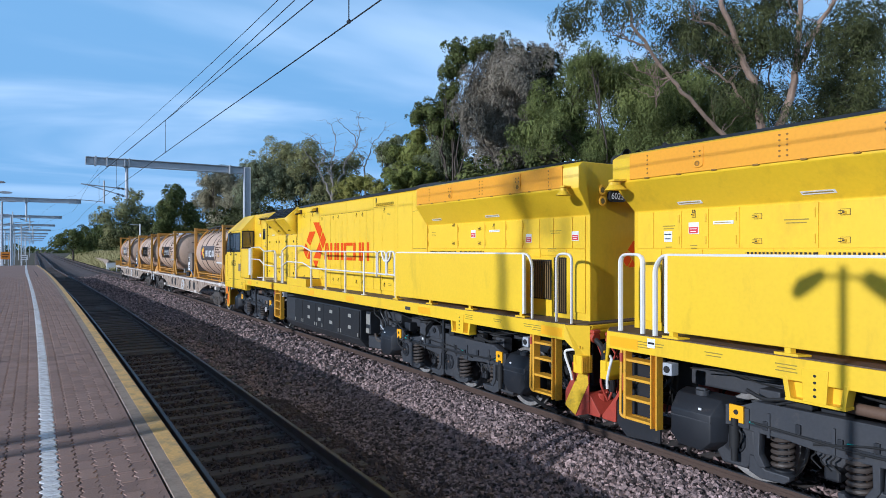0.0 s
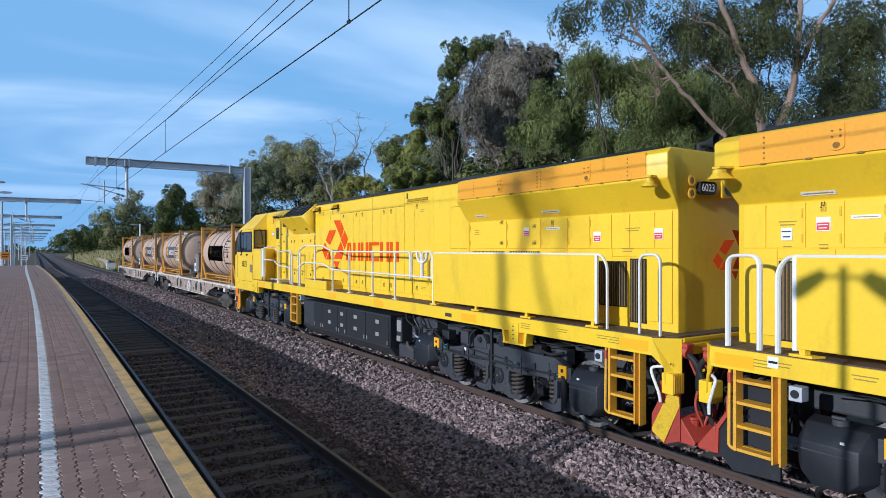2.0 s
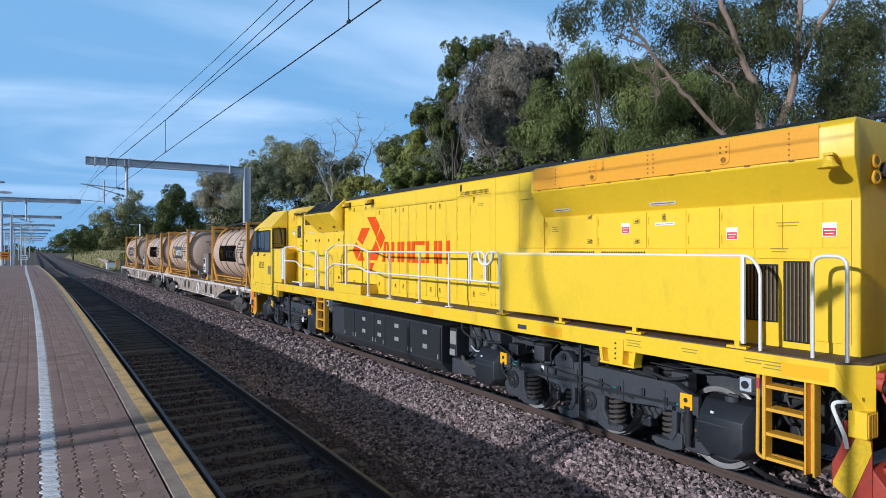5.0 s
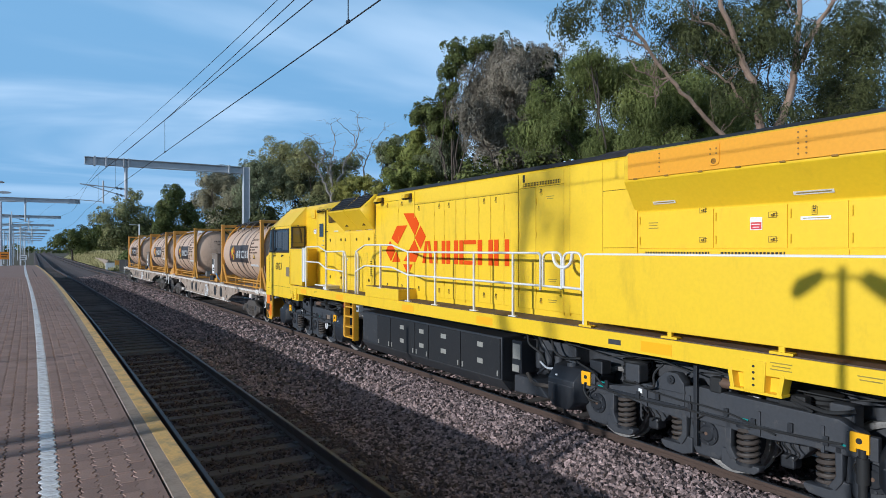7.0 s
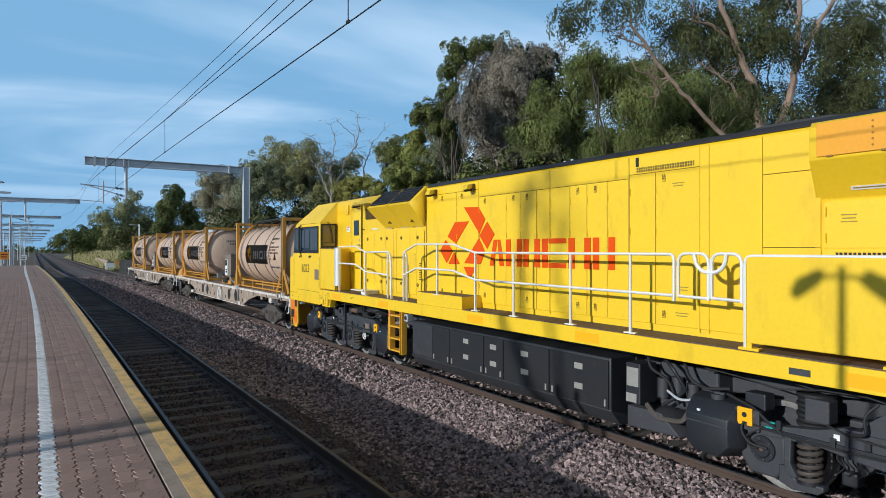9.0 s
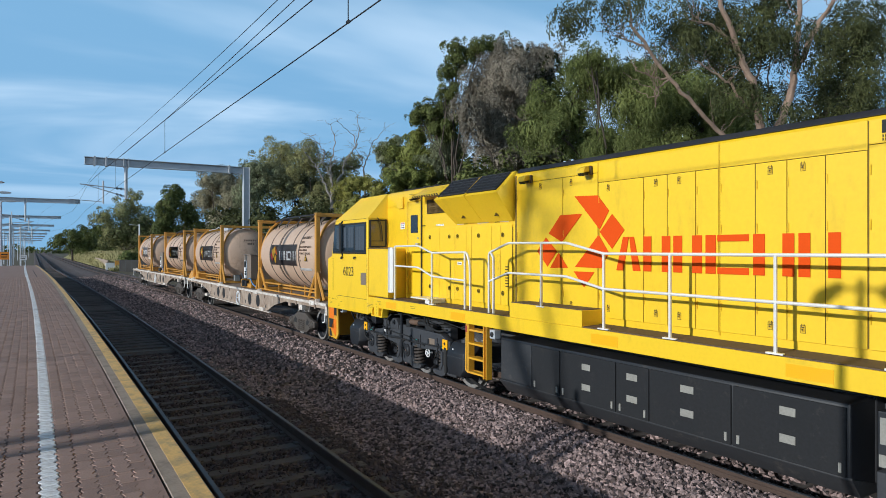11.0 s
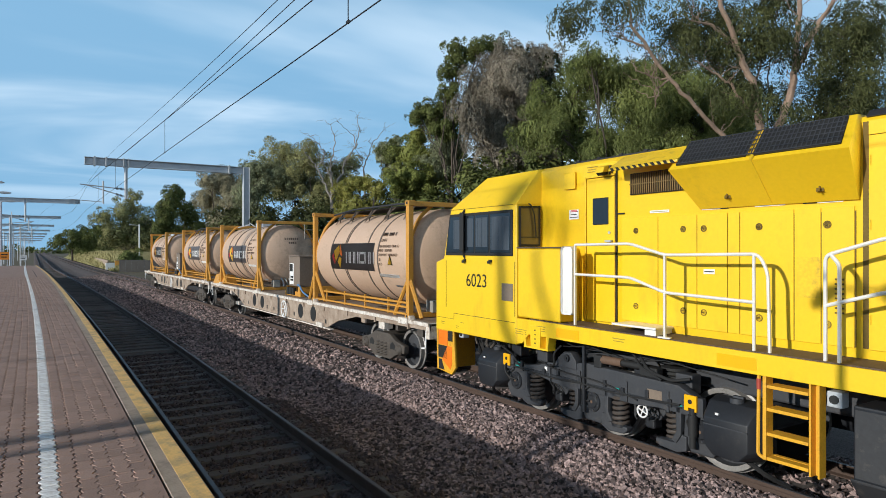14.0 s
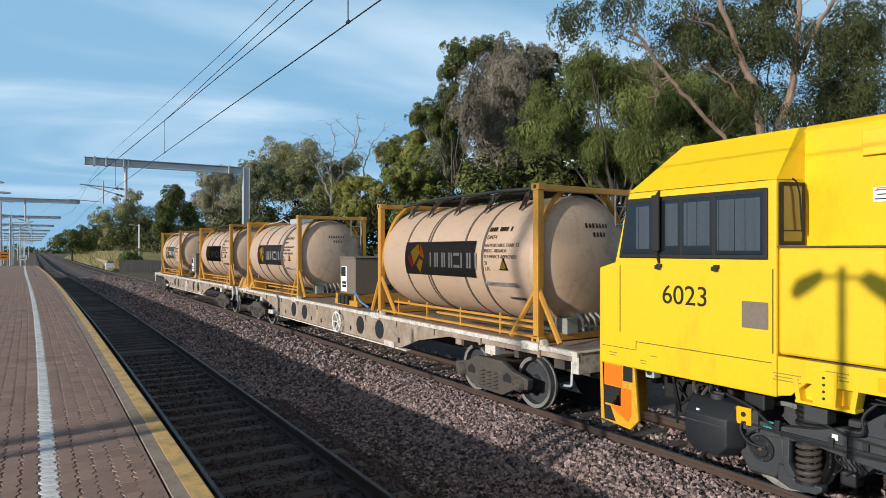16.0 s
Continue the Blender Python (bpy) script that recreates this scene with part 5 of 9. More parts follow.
        box(bm, -3.02, -2.965, s * (H + 0.010), s * (H + 0.016), 4.0, 4.13)
        gr = part("air_grille", bm, M["black"], lo)
        bm = bmesh.new()
        for i in range(24):
            x = -3.87 + i * 0.038
            box(bm, x, x + 0.012, s * (H + 0.014), s * (H + 0.022), 3.92, 3.99)
        box(bm, -3.89, -2.96, s * (H + 0.013), s * (H + 0.020), 3.95, 3.957)
        part("grille_grid", bm, M["yellow_worn"], gr)
        # radiator-end doors: each side has its own pattern
        if s > 0:
            rear = ((-5.44, -6.625, -6.47, (3.34, 2.97)), (-6.63, -7.543, -7.38, (3.245, 2.963)), (-7.548, -8.143, -7.82, (3.27,)), (-8.148, -8.60, None, ()), (-8.60, -9.05, None, ()))
        else:
            rear = ((-5.44, -6.625, -6.47, (3.24, 2.95)), (-6.63, -7.683, -7.43, (3.238, 2.947)), (-7.688, -8.558, -8.33, (3.235, 2.947)), (-8.563, -8.978, None, ()), (-8.983, -9.378, -9.19, (3.30,)), (-9.383, -9.835, None, ()))
        for a, b, lx, lz in rear:
            plates(lo, "cabinet_door", s, H, [(b, a, 2.86, 3.36)], M["yellow"], latch_x=lx, latch_z=lz, flat=len(lz) > 1)
            for zz in (2.97, 3.25):
                bm = bmesh.new()
                rod(bm, (a - 0.03, s * (H + 0.016), zz - 0.05), (a - 0.03, s * (H + 0.016), zz + 0.05), 0.008, 6)
                part("hinge", bm, M["yellow_worn"], lo)
        plates(lo, "cabinet_door", s, H, [(-8.15, -5.44, 1.86, 2.855), (-9.065, -8.155, 2.72, 2.855), (-9.70, -9.07, 2.74, 2.855), (-10.12, -9.705, 1.86, 2.855), (-10.12, -9.84, 2.86, 3.36)] + ([(-9.835, -9.40, 2.86, 3.36), (-9.395, -9.055, 2.86, 3.36)] if s > 0 else []), M["yellow"])
        for x0, x1, z0, z1 in ((-9.34, -8.80, 2.02, 2.68), (-9.69, -9.40, 1.82, 2.72), (-8.68, -8.62 + 0.5, 2.02, 2.68)):
            bm = bmesh.new()
            box(bm, x0, x1, s * H, s * (H + 0.012), z0, z1, 0.004)
            lv = part("louvre", bm, M["black"], lo, "dark upright louvre panel")
            n = int((x1 - x0) / 0.045)
            for i in range(n):
                bm = bmesh.new()
                x = x0 + 0.02 + i * (x1 - x0 - 0.03) / n
                box(bm, x, x + 0.016, s * (H + 0.010), s * (H + 0.024), z0 + 0.02, z1 - 0.02)
                part("louvre_blade", bm, M["louvre"], lv)
        for g0, g1 in ((-6.565, -5.57), (-7.516, -6.73)) if s > 0 else ((-7.60, -6.73), (-8.47, -7.69)):
            bm = bmesh.new()
            box(bm, g0, g1, s * (H + 0.012), s * (H + 0.022), 2.785, 2.82)
            sg = part("slot_grille", bm, M["black"], lo)
            bm = bmesh.new()
            n = int((g1 - g0) / 0.045)
            for i in range(n):
                x = g0 + 0.01 + i * 0.045
                box(bm, x, x + 0.014, s * (H + 0.02), s * (H + 0.027), 2.785, 2.822)
            box(bm, g0, g1, s * (H + 0.019), s * (H + 0.026), 2.818, 2.828)
            part("grille_grid", bm, M["yellow_worn"], sg)
        # stickers and stencils
        y = H + 0.013
        for x, z in ((-7.19, 3.15), (-8.77, 3.04), (-9.9, 3.06)) if s > 0 else ((-9.19, 3.12),):
            plate_label(lo, s, y, x, z, 0.15, 0.15, M["label"], 1, colour="stencil")
            plate_label(lo, s, y + 0.003, x, z - 0.025, 0.13, 0.08, M["redlabel"], 2, colour="label")
        for x, z, w in ((-5.91, 3.475, 0.36), (-7.82, 3.465, 0.40), (-7.83, 3.19, 0.30)) if s > 0 else ((-9.21, 3.45, 0.36), (-7.65, 3.46, 0.34), (-8.77, 3.18, 0.28)):
            if z < 3.4:
                plate_label(lo, s, y, x, z, w, 0.040, M["label"], 1, colour="stencil")
                continue
            for name, k0, k1, d, mt, ww in (("shoulder_label", -0.020, 0.020, 0.001, "label", w / 2), ("print", -0.006, 0.006, 0.003, "stencil", w * 0.44)):
                bm = bmesh.new()
                prism(bm, [(s * (H + 0.525 * (z + q - 3.38) + e), z + q) for q, e in ((k0, d), (k1, d), (k1, d + 0.004), (k0, d + 0.004))], "x", x - ww, x + ww)
                part(name, bm, M[mt], lo)
        if s < 0:
            plate_label(lo, s, y, -9.59, 3.02, 0.13, 0.14, M["label"], 2, colour="blind")
        for x, z, w, n in ((-5.70, 3.21, 0.16, 3), (-9.35, 2.86, 0.2, 2), (-9.45, 3.15, 0.26, 2), (-3.65, 3.72, 0.18, 2), (-3.70, 2.02, 0.2, 2), (-3.70, 2.36, 0.2, 2)) if s > 0 else ((-7.91, 3.18, 0.26, 2), (-9.58, 3.16, 0.2, 2), (-9.19, 2.90, 0.1, 2), (-9.58, 2.88, 0.1, 1)):
            stencil(lo, s, y, x, z, w, n)
        # side panel along the walkway with its white top rail
        bm = bmesh.new()
        box(bm, -9.07, -4.72, s * (W - 0.035), s * (W - 0.005), 1.80, 2.77, 0.006)
        part("side_screen", bm, M["yellow"], lo, "plain yellow walkway screen")
        rail_run(lo, bent([(-4.70, s * W * 0.985, 1.72), (-4.70, s * W * 0.985, 2.775), (-9.16, s * W * 0.985, 2.775), (-9.27, s * W * 0.985, 2.62), (-9.27, s * W * 0.985, 1.72)], 0.09))
        rail_run(lo, [(-9.07, s * W * 0.985, 1.78), (-9.07, s * W * 0.985, 2.78)], "screen_edge", 0.03)
        ha, hb = (-9.82, -10.15) if s > 0 else (-9.50, -9.88)
        rail_run(lo, bent([(ha, s * W * 0.975, 1.72), (ha, s * W * 0.975, 2.78), (hb, s * W * 0.975, 2.78), (hb, s * W * 0.975, 1.72)], 0.12))
        for x in (-4.75, -6.2, -7.6, -9.0):
            bm = bmesh.new()
            box(bm, x - 0.12, x + 0.12, s * (W - 0.10), s * (W + 0.01), 1.715, 1.745, 0.004)
            box(bm, x - 0.03, x + 0.03, s * (W - 0.05), s * (W - 0.01), 1.74, 1.82)
            part("screen_foot", bm, M["yellow"], lo)
        # walkway handrails
        yy = s * W * 0.985
        rail_run(lo, bent([(2.93, yy, 1.72), (2.93, yy, 2.79), (2.40, yy, 2.96), (1.02, yy, 2.95), (0.27, yy, 2.79), (-3.80, yy, 2.79), (-3.80, yy, 2.20)], 0.07))
        rail_run(lo, bent([(2.93, yy, 2.28), (2.40, yy, 2.45), (1.02, yy, 2.44), (0.27, yy, 2.29), (-3.78, yy, 2.27)], 0.07))
        rail_run(lo, bent([(2.80, yy, 1.72), (2.80, yy, 2.70), (2.88, yy, 2.80)], 0.05))
        for x, z0, z1 in ((1.60, 1.93, 2.95), (0.27, 1.715, 2.79), (-0.78, 1.715, 2.79), (-2.0, 1.715, 2.79), (-3.14, 1.715, 2.79)):
            post(lo, x, yy, z0, z1)
        for a, b in ((-3.86, -4.26), (-4.30, -4.66)):
            rail_run(lo, bent([(a, yy, 2.26), (a, yy, 2.80), (b, yy, 2.80), (b, yy, 2.24)], 0.12), "chain_gate")
            rail_run(lo, [(a, yy, 2.27), (b, yy, 2.26)], "chain_gate", 0.02)
        rail_run(lo, bent([(-4.08, yy, 2.79), (-4.10, yy, 2.62), (-4.28, yy, 2.55), (-4.46, yy, 2.62), (-4.48, yy, 2.79)], 0.12), "gate_hook", 0.026)
        # cab-side handrail, white shield, step board
        rail_run(lo, bent([(6.46, yy, 2.92), (5.42, yy, 2.93), (4.86, yy, 2.78), (3.62, yy, 2.80), (3.52, yy, 2.6), (3.50, yy, 1.72)], 0.09))
        rail_run(lo, bent([(6.46, yy, 2.48), (5.42, yy, 2.47), (4.86, yy, 2.30), (3.66, yy, 2.26)], 0.09))
        rail_run(lo, [(3.68, yy, 1.72), (3.68, yy, 2.79)])
        rail_run(lo, [(6.46, yy, 1.72), (6.46, yy, 2.92)])
        post(lo, 4.86, yy, 1.715, 2.78)
        bm = bmesh.new()
        box(bm, 6.50, 6.74, yy - 0.02 * s, yy + 0.012 * s, 1.86, 2.90, 0.05)
        part("entry_shield", bm, M["white"], lo, "white rounded entry shield")
        bm = bmesh.new()
        prism(bm, [(0.68, 1.70), (0.68, 1.95), (2.35, 1.95), (2.35, 1.70)], "y", s * (W - 0.62), s * (W - 0.005), 0.008)
        part("step_block", bm, M["yellow"], lo)
        bm = bmesh.new()
        box(bm, 0.70, 2.33, s * (W - 0.60), s * (W - 0.02), 1.95, 1.962)
        part("step_tread", bm, M["deck"], lo)
        bm = bmesh.new()
        for i in range(5):
            box(bm, 0.672, 0.684, s * (W - 0.40 + i * 0.045), s * (W - 0.375 + i * 0.045), 1.79, 1.89)
        part("step_vent", bm, M["black"], lo)
        bm = bmesh.new()
        box(bm, 5.0, 5.75, s * (W - 0.45), s * (W - 0.02), 1.80, 1.83, 0.006)
        box(bm, 5.02, 5.2, s * (W - 0.42), s * (W - 0.05), 1.715, 1.80)
        part("step_board", bm, M["white"], lo, "pale folding step board")
        # cab-end cabinets with ring latches
        for a, b, lx in ((5.86, 5.21, 5.592), (5.21, 4.60, 4.805), (4.60, 4.17, 4.50), (4.17, 4.01, None), (4.01, 3.36, 3.766), (3.36, 3.07, None), (3.07, 2.74, 3.005)):
            plates(lo, "cabinet_door", s, H, [(b, a, 1.84, 3.30)], M["yellow"])
            for zz in (3.115, 2.06) if lx else ():
                bm = bmesh.new()
                lathe(bm, [(0.042, s * (H + 0.012)), (0.042, s * (H + 0.018)), (0.034, s * (H + 0.018)), (0.034, s * (H + 0.012))], (lx, 0, zz), "y", 18)
                box(bm, lx - 0.006, lx + 0.030, s * (H + 0.012), s * (H + 0.024), zz - 0.006, zz + 0.006, 0.002)
                part("ring_latch", bm, M["seam"], lo)
        for x, w, mt in ((5.19, 0.32, "label"), (4.40, 0.26, "label"), (4.22, 0.12, "ink"), (3.64, 0.36, "label"), (3.19, 0.15, "ink"), (2.98, 0.26, "label")):
            plate_label(lo, s, H + 0.004, x, 3.365, w, 0.036, M[mt], 1, colour="stencil")
        plate_label(lo, s, H + 0.014, 4.42, 2.575, 0.16, 0.06, M["label"], 1)
        bm = bmesh.new()
        box(bm, 3.08, 3.33, s * (H + 0.013), s * (H + 0.015), 2.33, 2.77)
        part("faded_patch", bm, M["yellow_worn"], lo, "worn ochre patch")
        bm = bmesh.new()
        for i in range(8):
            box(bm, 2.84, 2.93, s * (H + 0.012), s * (H + 0.018), 2.18 + i * 0.05, 2.20 + i * 0.05)
        part("small_louvre", bm, M["seam"], lo)
        # cab entry door with a dark pane
        bm = bmesh.new()
        box(bm, 5.98, 6.55, s * H, s * (H + 0.022), 1.78, 3.92, 0.008)
        dr = part("cab_door", bm, M["yellow"], lo, "yellow cab door with a dark pane")
        bm = bmesh.new()
        box(bm, 6.10, 6.42, s * (H + 0.018), s * (H + 0.028), 3.22, 3.62, 0.006)
        part("pane", bm, M["glass"], dr)
        bm = bmesh.new()
        box(bm, 6.02, 6.14, s * (H + 0.02), s * (H + 0.06), 2.96, 2.99, 0.004)
        part("door_lever", bm, M["galv"], dr)
        bm = bmesh.new()
        rod(bm, (6.08, s * (H + 0.02), 3.1), (6.08, s * (H + 0.035), 3.1), 0.022, 10)
        part("door_lock", bm, M["galv"], dr)
        bm = bmesh.new()
        box(bm, 5.945, 5.968, s * H, s * (H + 0.016), 1.78, 4.08)
        box(bm, 5.81, 5.945, s * H, s * (H + 0.015), 3.36, 3.378)
        part("door_seal", bm, M["black"], lo)
        bm = bmesh.new()
        box(bm, 6.555, 6.585, s * H, s * (H + 0.03), 1.78, 3.95, 0.004)
        box(bm, 5.97, 6.585, s * H, s * (H + 0.035), 3.93, 3.96, 0.004)
        part("door_frame", bm, M["yellow_worn"], lo)
        plate_label(lo, s, H + 0.004, 6.85, 3.40, 0.21, 0.15, M["label"], 3, colour="ink")
        plate_label(lo, s, H + 0.008, 6.85, 3.455, 0.13, 0.026, M["redlabel"], 1, colour="label")
        stencil(lo, s, H + 0.004, 6.45, 4.10, 0.22, 3)
        bm = bmesh.new()
        box(bm, 6.8, 7.05, s * H, s * (H + 0.03), 3.80, 4.06, 0.006)
        part("cover_plate", bm, M["yellow"], lo)
        # striped awning, dark louvre and slanted grille box
        bm = bmesh.new()
        prism(bm, [(s * (H - 0.05), 4.19), (s * (H + 0.24), 4.0), (s * (H + 0.24), 3.96), (s * (H - 0.05), 4.15)], "x", 4.72, 5.88, 0.006)
        aw = part("awning", bm, M["yellow_worn"], lo, "yellow louvre hood with a hazard-striped lip")
        for i in range(11):
            x = 4.76 + i * 0.1
            bm = bmesh.new()
            prism(bm, [(x, 3.957), (x + 0.05, 3.957), (x + 0.09, 4.003), (x + 0.04, 4.003)], "y", s * (H + 0.236), s * (H + 0.245))
            part("hazard_stripe", bm, M["ink"], aw)
        bm = bmesh.new()
        box(bm, 4.75, 5.70, s * H, s * (H + 0.014), 3.62, 3.92)
        lv = part("intake_louvre", bm, M["black"], lo)
        bm = bmesh.new()
        for i in range(26):
            x = 4.77 + i * 0.036
            box(bm, x, x + 0.014, s * (H + 0.01), s * (H + 0.03), 3.63, 3.91)
        box(bm, 4.75, 5.70, s * (H + 0.012), s * (H + 0.026), 3.76, 3.775)
        part("louvre_grid", bm, M["louvre"], lv)
        bm = bmesh.new()
        o = [(H - 0.1, 3.36), (H + 0.02, 3.36), (H + 0.30, 3.86), (H - 0.05, 4.24), (H - 0.2, 4.24)]
        ends = []
        for cut in ((2.70, 2.70, 2.72, 2.74, 2.74), (4.55, 4.55, 4.82, 4.74, 4.74)):
            ends.append([bm.verts.new((x, s * a, b)) for x, (a, b) in zip(cut, o)])
        fs = [bm.faces.new(ends[0]), bm.faces.new(ends[1][::-1])] + [bm.faces.new((ends[0][i], ends[1][i], ends[1][(i + 1) % 5], ends[0][(i + 1) % 5])) for i in range(5)]
        bmesh.ops.recalc_face_normals(bm, faces=fs)
        gb = part("grille_box", bm, M["yellow"], lo, "slanted yellow air intake with black mesh top")
        bm = bmesh.new()
        rod(bm, (3.60, s * (H + 0.025), 3.37), (3.72, s * (H + 0.302), 3.86), 0.006, 6)
        rod(bm, (3.72, s * (H + 0.302), 3.862), (3.74, s * (H - 0.04), 4.236), 0.022, 6)
        part("box_seam", bm, M["yellow_worn"], gb)
        for x in (3.05, 4.12):
            bm = bmesh.new()
            box(bm, x - 0.04, x + 0.04, s * (H + 0.08), s * (H + 0.10), 3.46, 3.53, 0.004)
            rod(bm, (x, s * (H + 0.10), 3.52), (x, s * (H + 0.13), 3.46), 0.012, 6)
            part("box_latch", bm, M["seam"], gb)
        bm = bmesh.new()
        for a, b in ((2.80, 3.72), (3.80, 4.72)):
            o = [(H + 0.262, 3.905), (H + 0.276, 3.922), (H + 0.005, 4.222), (H - 0.012, 4.205)]
            prism(bm, [(s * p, q) for p, q in o], "x", a, b)
        part("mesh_top", bm, M["black"], gb)
        bm = bmesh.new()
        for i in range(38):
            x = 2.83 + i * 0.05
            o = [(H + 0.272, 3.925), (H + 0.277, 3.930), (H + 0.007, 4.228), (H + 0.002, 4.223)]
            prism(bm, [(s * p, q) for p, q in o], "x", x, x + 0.012)
        for k2 in range(6):
            f0 = k2 / 5.0
            ya, za = H + 0.272 - 0.27 * f0, 3.925 + 0.298 * f0
            o = [(ya, za), (ya + 0.005, za + 0.005), (ya - 0.006, za + 0.017), (ya - 0.011, za + 0.012)]
            prism(bm, [(s * p, q) for p, q in o], "x", 2.80, 4.72)
        part("mesh_grid", bm, M["under"], gb)
        # hood lamps
        for x in (2.31, 0.92, 6.15):
            bm = bmesh.new()
            z = 4.08 if x < 6 else 4.05
            prism(bm, [(s * H, z + 0.05), (s * (H + 0.13), z + 0.01), (s * (H + 0.16), z - 0.07), (s * (H + 0.03), z - 0.05), (s * H, z - 0.04)], "x", x - 0.085, x + 0.085, 0.008)
            wlamp = part("walkway_lamp", bm, M["yellow_worn"], lo)
            bm = bmesh.new()
            prism(bm, [(s * (H + 0.035), z - 0.055), (s * (H + 0.155), z - 0.074), (s * (H + 0.12), z - 0.115), (s * (H + 0.05), z - 0.10)], "x", x - 0.06, x + 0.06, 0.006)
            part("lamp_glass", bm, M["black"], wlamp)
            bm = bmesh.new()
            box(bm, x - 0.11, x - 0.085, s * H, s * (H + 0.05), z - 0.10, z + 0.03, 0.004)
            part("lamp_bracket", bm, M["deck"], wlamp)
    # cab
    bm = bmesh.new()
    prism(bm, [(7.81, 1.25), (10.41, 1.25), (10.41, 2.60), (10.12, 2.68), (9.86, 3.62), (7.81, 3.62)], "y", -W, W, 0.02)
    prism(bm, [(7.83, W - 0.01), (7.64, H), (7.64, -H), (7.83, -W + 0.01)], "z", 1.70, 3.62)
    lower = [(9.87, W), (7.81, W), (7.64, H), (7.64, -H), (7.81, -W), (9.87, -W)]
    upper = [(9.44, 1.16), (7.72, 1.18), (7.64, 1.12), (7.64, -1.12), (7.72, -1.18), (9.44, -1.16)]
    a = [bm.verts.new((x, y, 3.615)) for x, y in lower]
    b = [bm.verts.new((x, y, 4.20)) for x, y in upper]
    fs = [bm.faces.new(b)] + [bm.faces.new((a[i], a[(i + 1) % 6], b[(i + 1) % 6], b[i])) for i in range(6)]
    bmesh.ops.recalc_face_normals(bm, faces=fs)
    cab = part("cab", bm, M["yellow"], lo, "yellow driver's cab with raked front")
    bm = bmesh.new()
    lathe(bm, [(0.14, 0.0), (0.14, 0.05), (0.08, 0.09), (0.02, 0.1)], (8.8, 0.7, 4.19), "z", 14)
    part("antenna", bm, M["white"], cab)
    bm = bmesh.new()
    prism(bm, [(9.90, 3.55), (10.12, 2.78), (10.14, 2.78), (9.92, 3.55)], "y", -1.3, 1.3)
    part("windscreen", bm, M["glass"], cab)
    for s in (-1, 1):
        yy = s * W
        bm = bmesh.new()
        prism(bm, [(7.90, 2.74), (10.03, 2.74), (9.87, 3.53), (7.90, 3.53)], "y", yy, yy + s * 0.016, 0.012)
        wf = part("side_window", bm, M["black"], cab, "dark cab side window in black rubber")
        for x0, x1 in ((7.95, 8.54), (8.58, 9.0), (9.03, 9.40)):
            bm = bmesh.new()
            box(bm, x0, x1, yy + s * 0.010, yy + s * 0.022, 2.79, 3.48, 0.005)
            part("pane", bm, M["glass"], wf)
            curtain(wf, x0 + 0.03, x1 - 0.03 - (0.12 if x0 > 9 else 0.0), yy + s * 0.021, s, 2.84 if x0 < 8 else 2.90, 3.43)
        bm = bmesh.new()
        prism(bm, [(9.43, 2.79), (9.98, 2.79), (9.84, 3.48), (9.43, 3.48)], "y", yy + s * 0.010, yy + s * 0.022, 0.005)
        part("pane", bm, M["glass"], wf)
        curtain(wf, 9.50, 9.72, yy + s * 0.021, s, 2.86, 3.42)
        for x in (8.52, 9.34):
            bm = bmesh.new()
            box(bm, x - 0.03, x + 0.03, yy, yy + s * 0.05, 2.63, 2.67, 0.006)
            box(bm, x - 0.02, x + 0.05, yy + s * 0.04, yy + s * 0.06, 2.60, 2.65, 0.004)
            part("window_catch", bm, M["under2"], cab)
        bm = bmesh.new()
        box(bm, 9.30, 9.42, yy + s * 0.05, yy + s * 0.09, 2.83, 3.55, 0.012)
        rod(bm, (9.36, yy, 3.60), (9.36, yy + s * 0.07, 3.52), 0.02, 8)
        rod(bm, (9.36, yy, 2.68), (9.36, yy + s * 0.07, 2.86), 0.02, 8)
        part("mirror", bm, M["black"], cab, "folding black mirror")
        # window in the cab's rear shoulder
        d = Vector((7.64, H, 0)) - Vector((7.82, W, 0))
        nrm = Vector((-d.y, d.x, 0)).normalized()
        nrm = nrm if nrm.y > 0 else -nrm
        bm = bmesh.new()
        q = []
        for k0, z0 in ((0.16, 2.94), (0.88, 2.94), (0.88, 3.54), (0.16, 3.54)):
            p = Vector((7.82, W, 0)) + d * k0
            q.append((p.x, p.y, z0))
        lo_ = [bm.verts.new((p[0], s * p[1], p[2])) for p in q]
        hi_ = [bm.verts.new((p[0] + nrm.x * 0.02, s * (p[1] + nrm.y * 0.02), p[2])) for p in q]
        bm.faces.new(hi_)
        for i in range(4):
            bm.faces.new((lo_[i], lo_[(i + 1) % 4], hi_[(i + 1) % 4], hi_[i]))
        bmesh.ops.recalc_face_normals(bm, faces=bm.faces[:])
        rw = part("rear_window", bm, M["brownglass"], cab, "brown rear-looking cab window")
        for ka, kb, za, zb in ((0.08, 0.16, 2.90, 3.58), (0.88, 0.96, 2.90, 3.58), (0.16, 0.88, 2.90, 2.94), (0.16, 0.88, 3.54, 3.58), (0.16, 0.88, 3.05, 3.065)):
            bm = bmesh.new()
            for k0 in (ka, kb):
                p = Vector((7.82, W, 0)) + d * k0
                for z0 in (za, zb):
                    for dn in (0.0, 0.026):
                        bm.verts.new((p.x + nrm.x * dn, s * (p.y + nrm.y * dn), z0))
            bmesh.ops.convex_hull(bm, input=bm.verts[:])
            part("window_bar", bm, M["black"], rw)
        bm = bmesh.new()
        tube(bm, bent([(7.70, s * (H + 0.19), 3.62), (7.66, s * (H + 0.17), 3.60), (7.64, s * (H + 0.13), 3.45), (7.63, s * (H + 0.10), 3.05)], 0.05), 0.010, 6)
        part("wiper", bm, M["black"], cab)
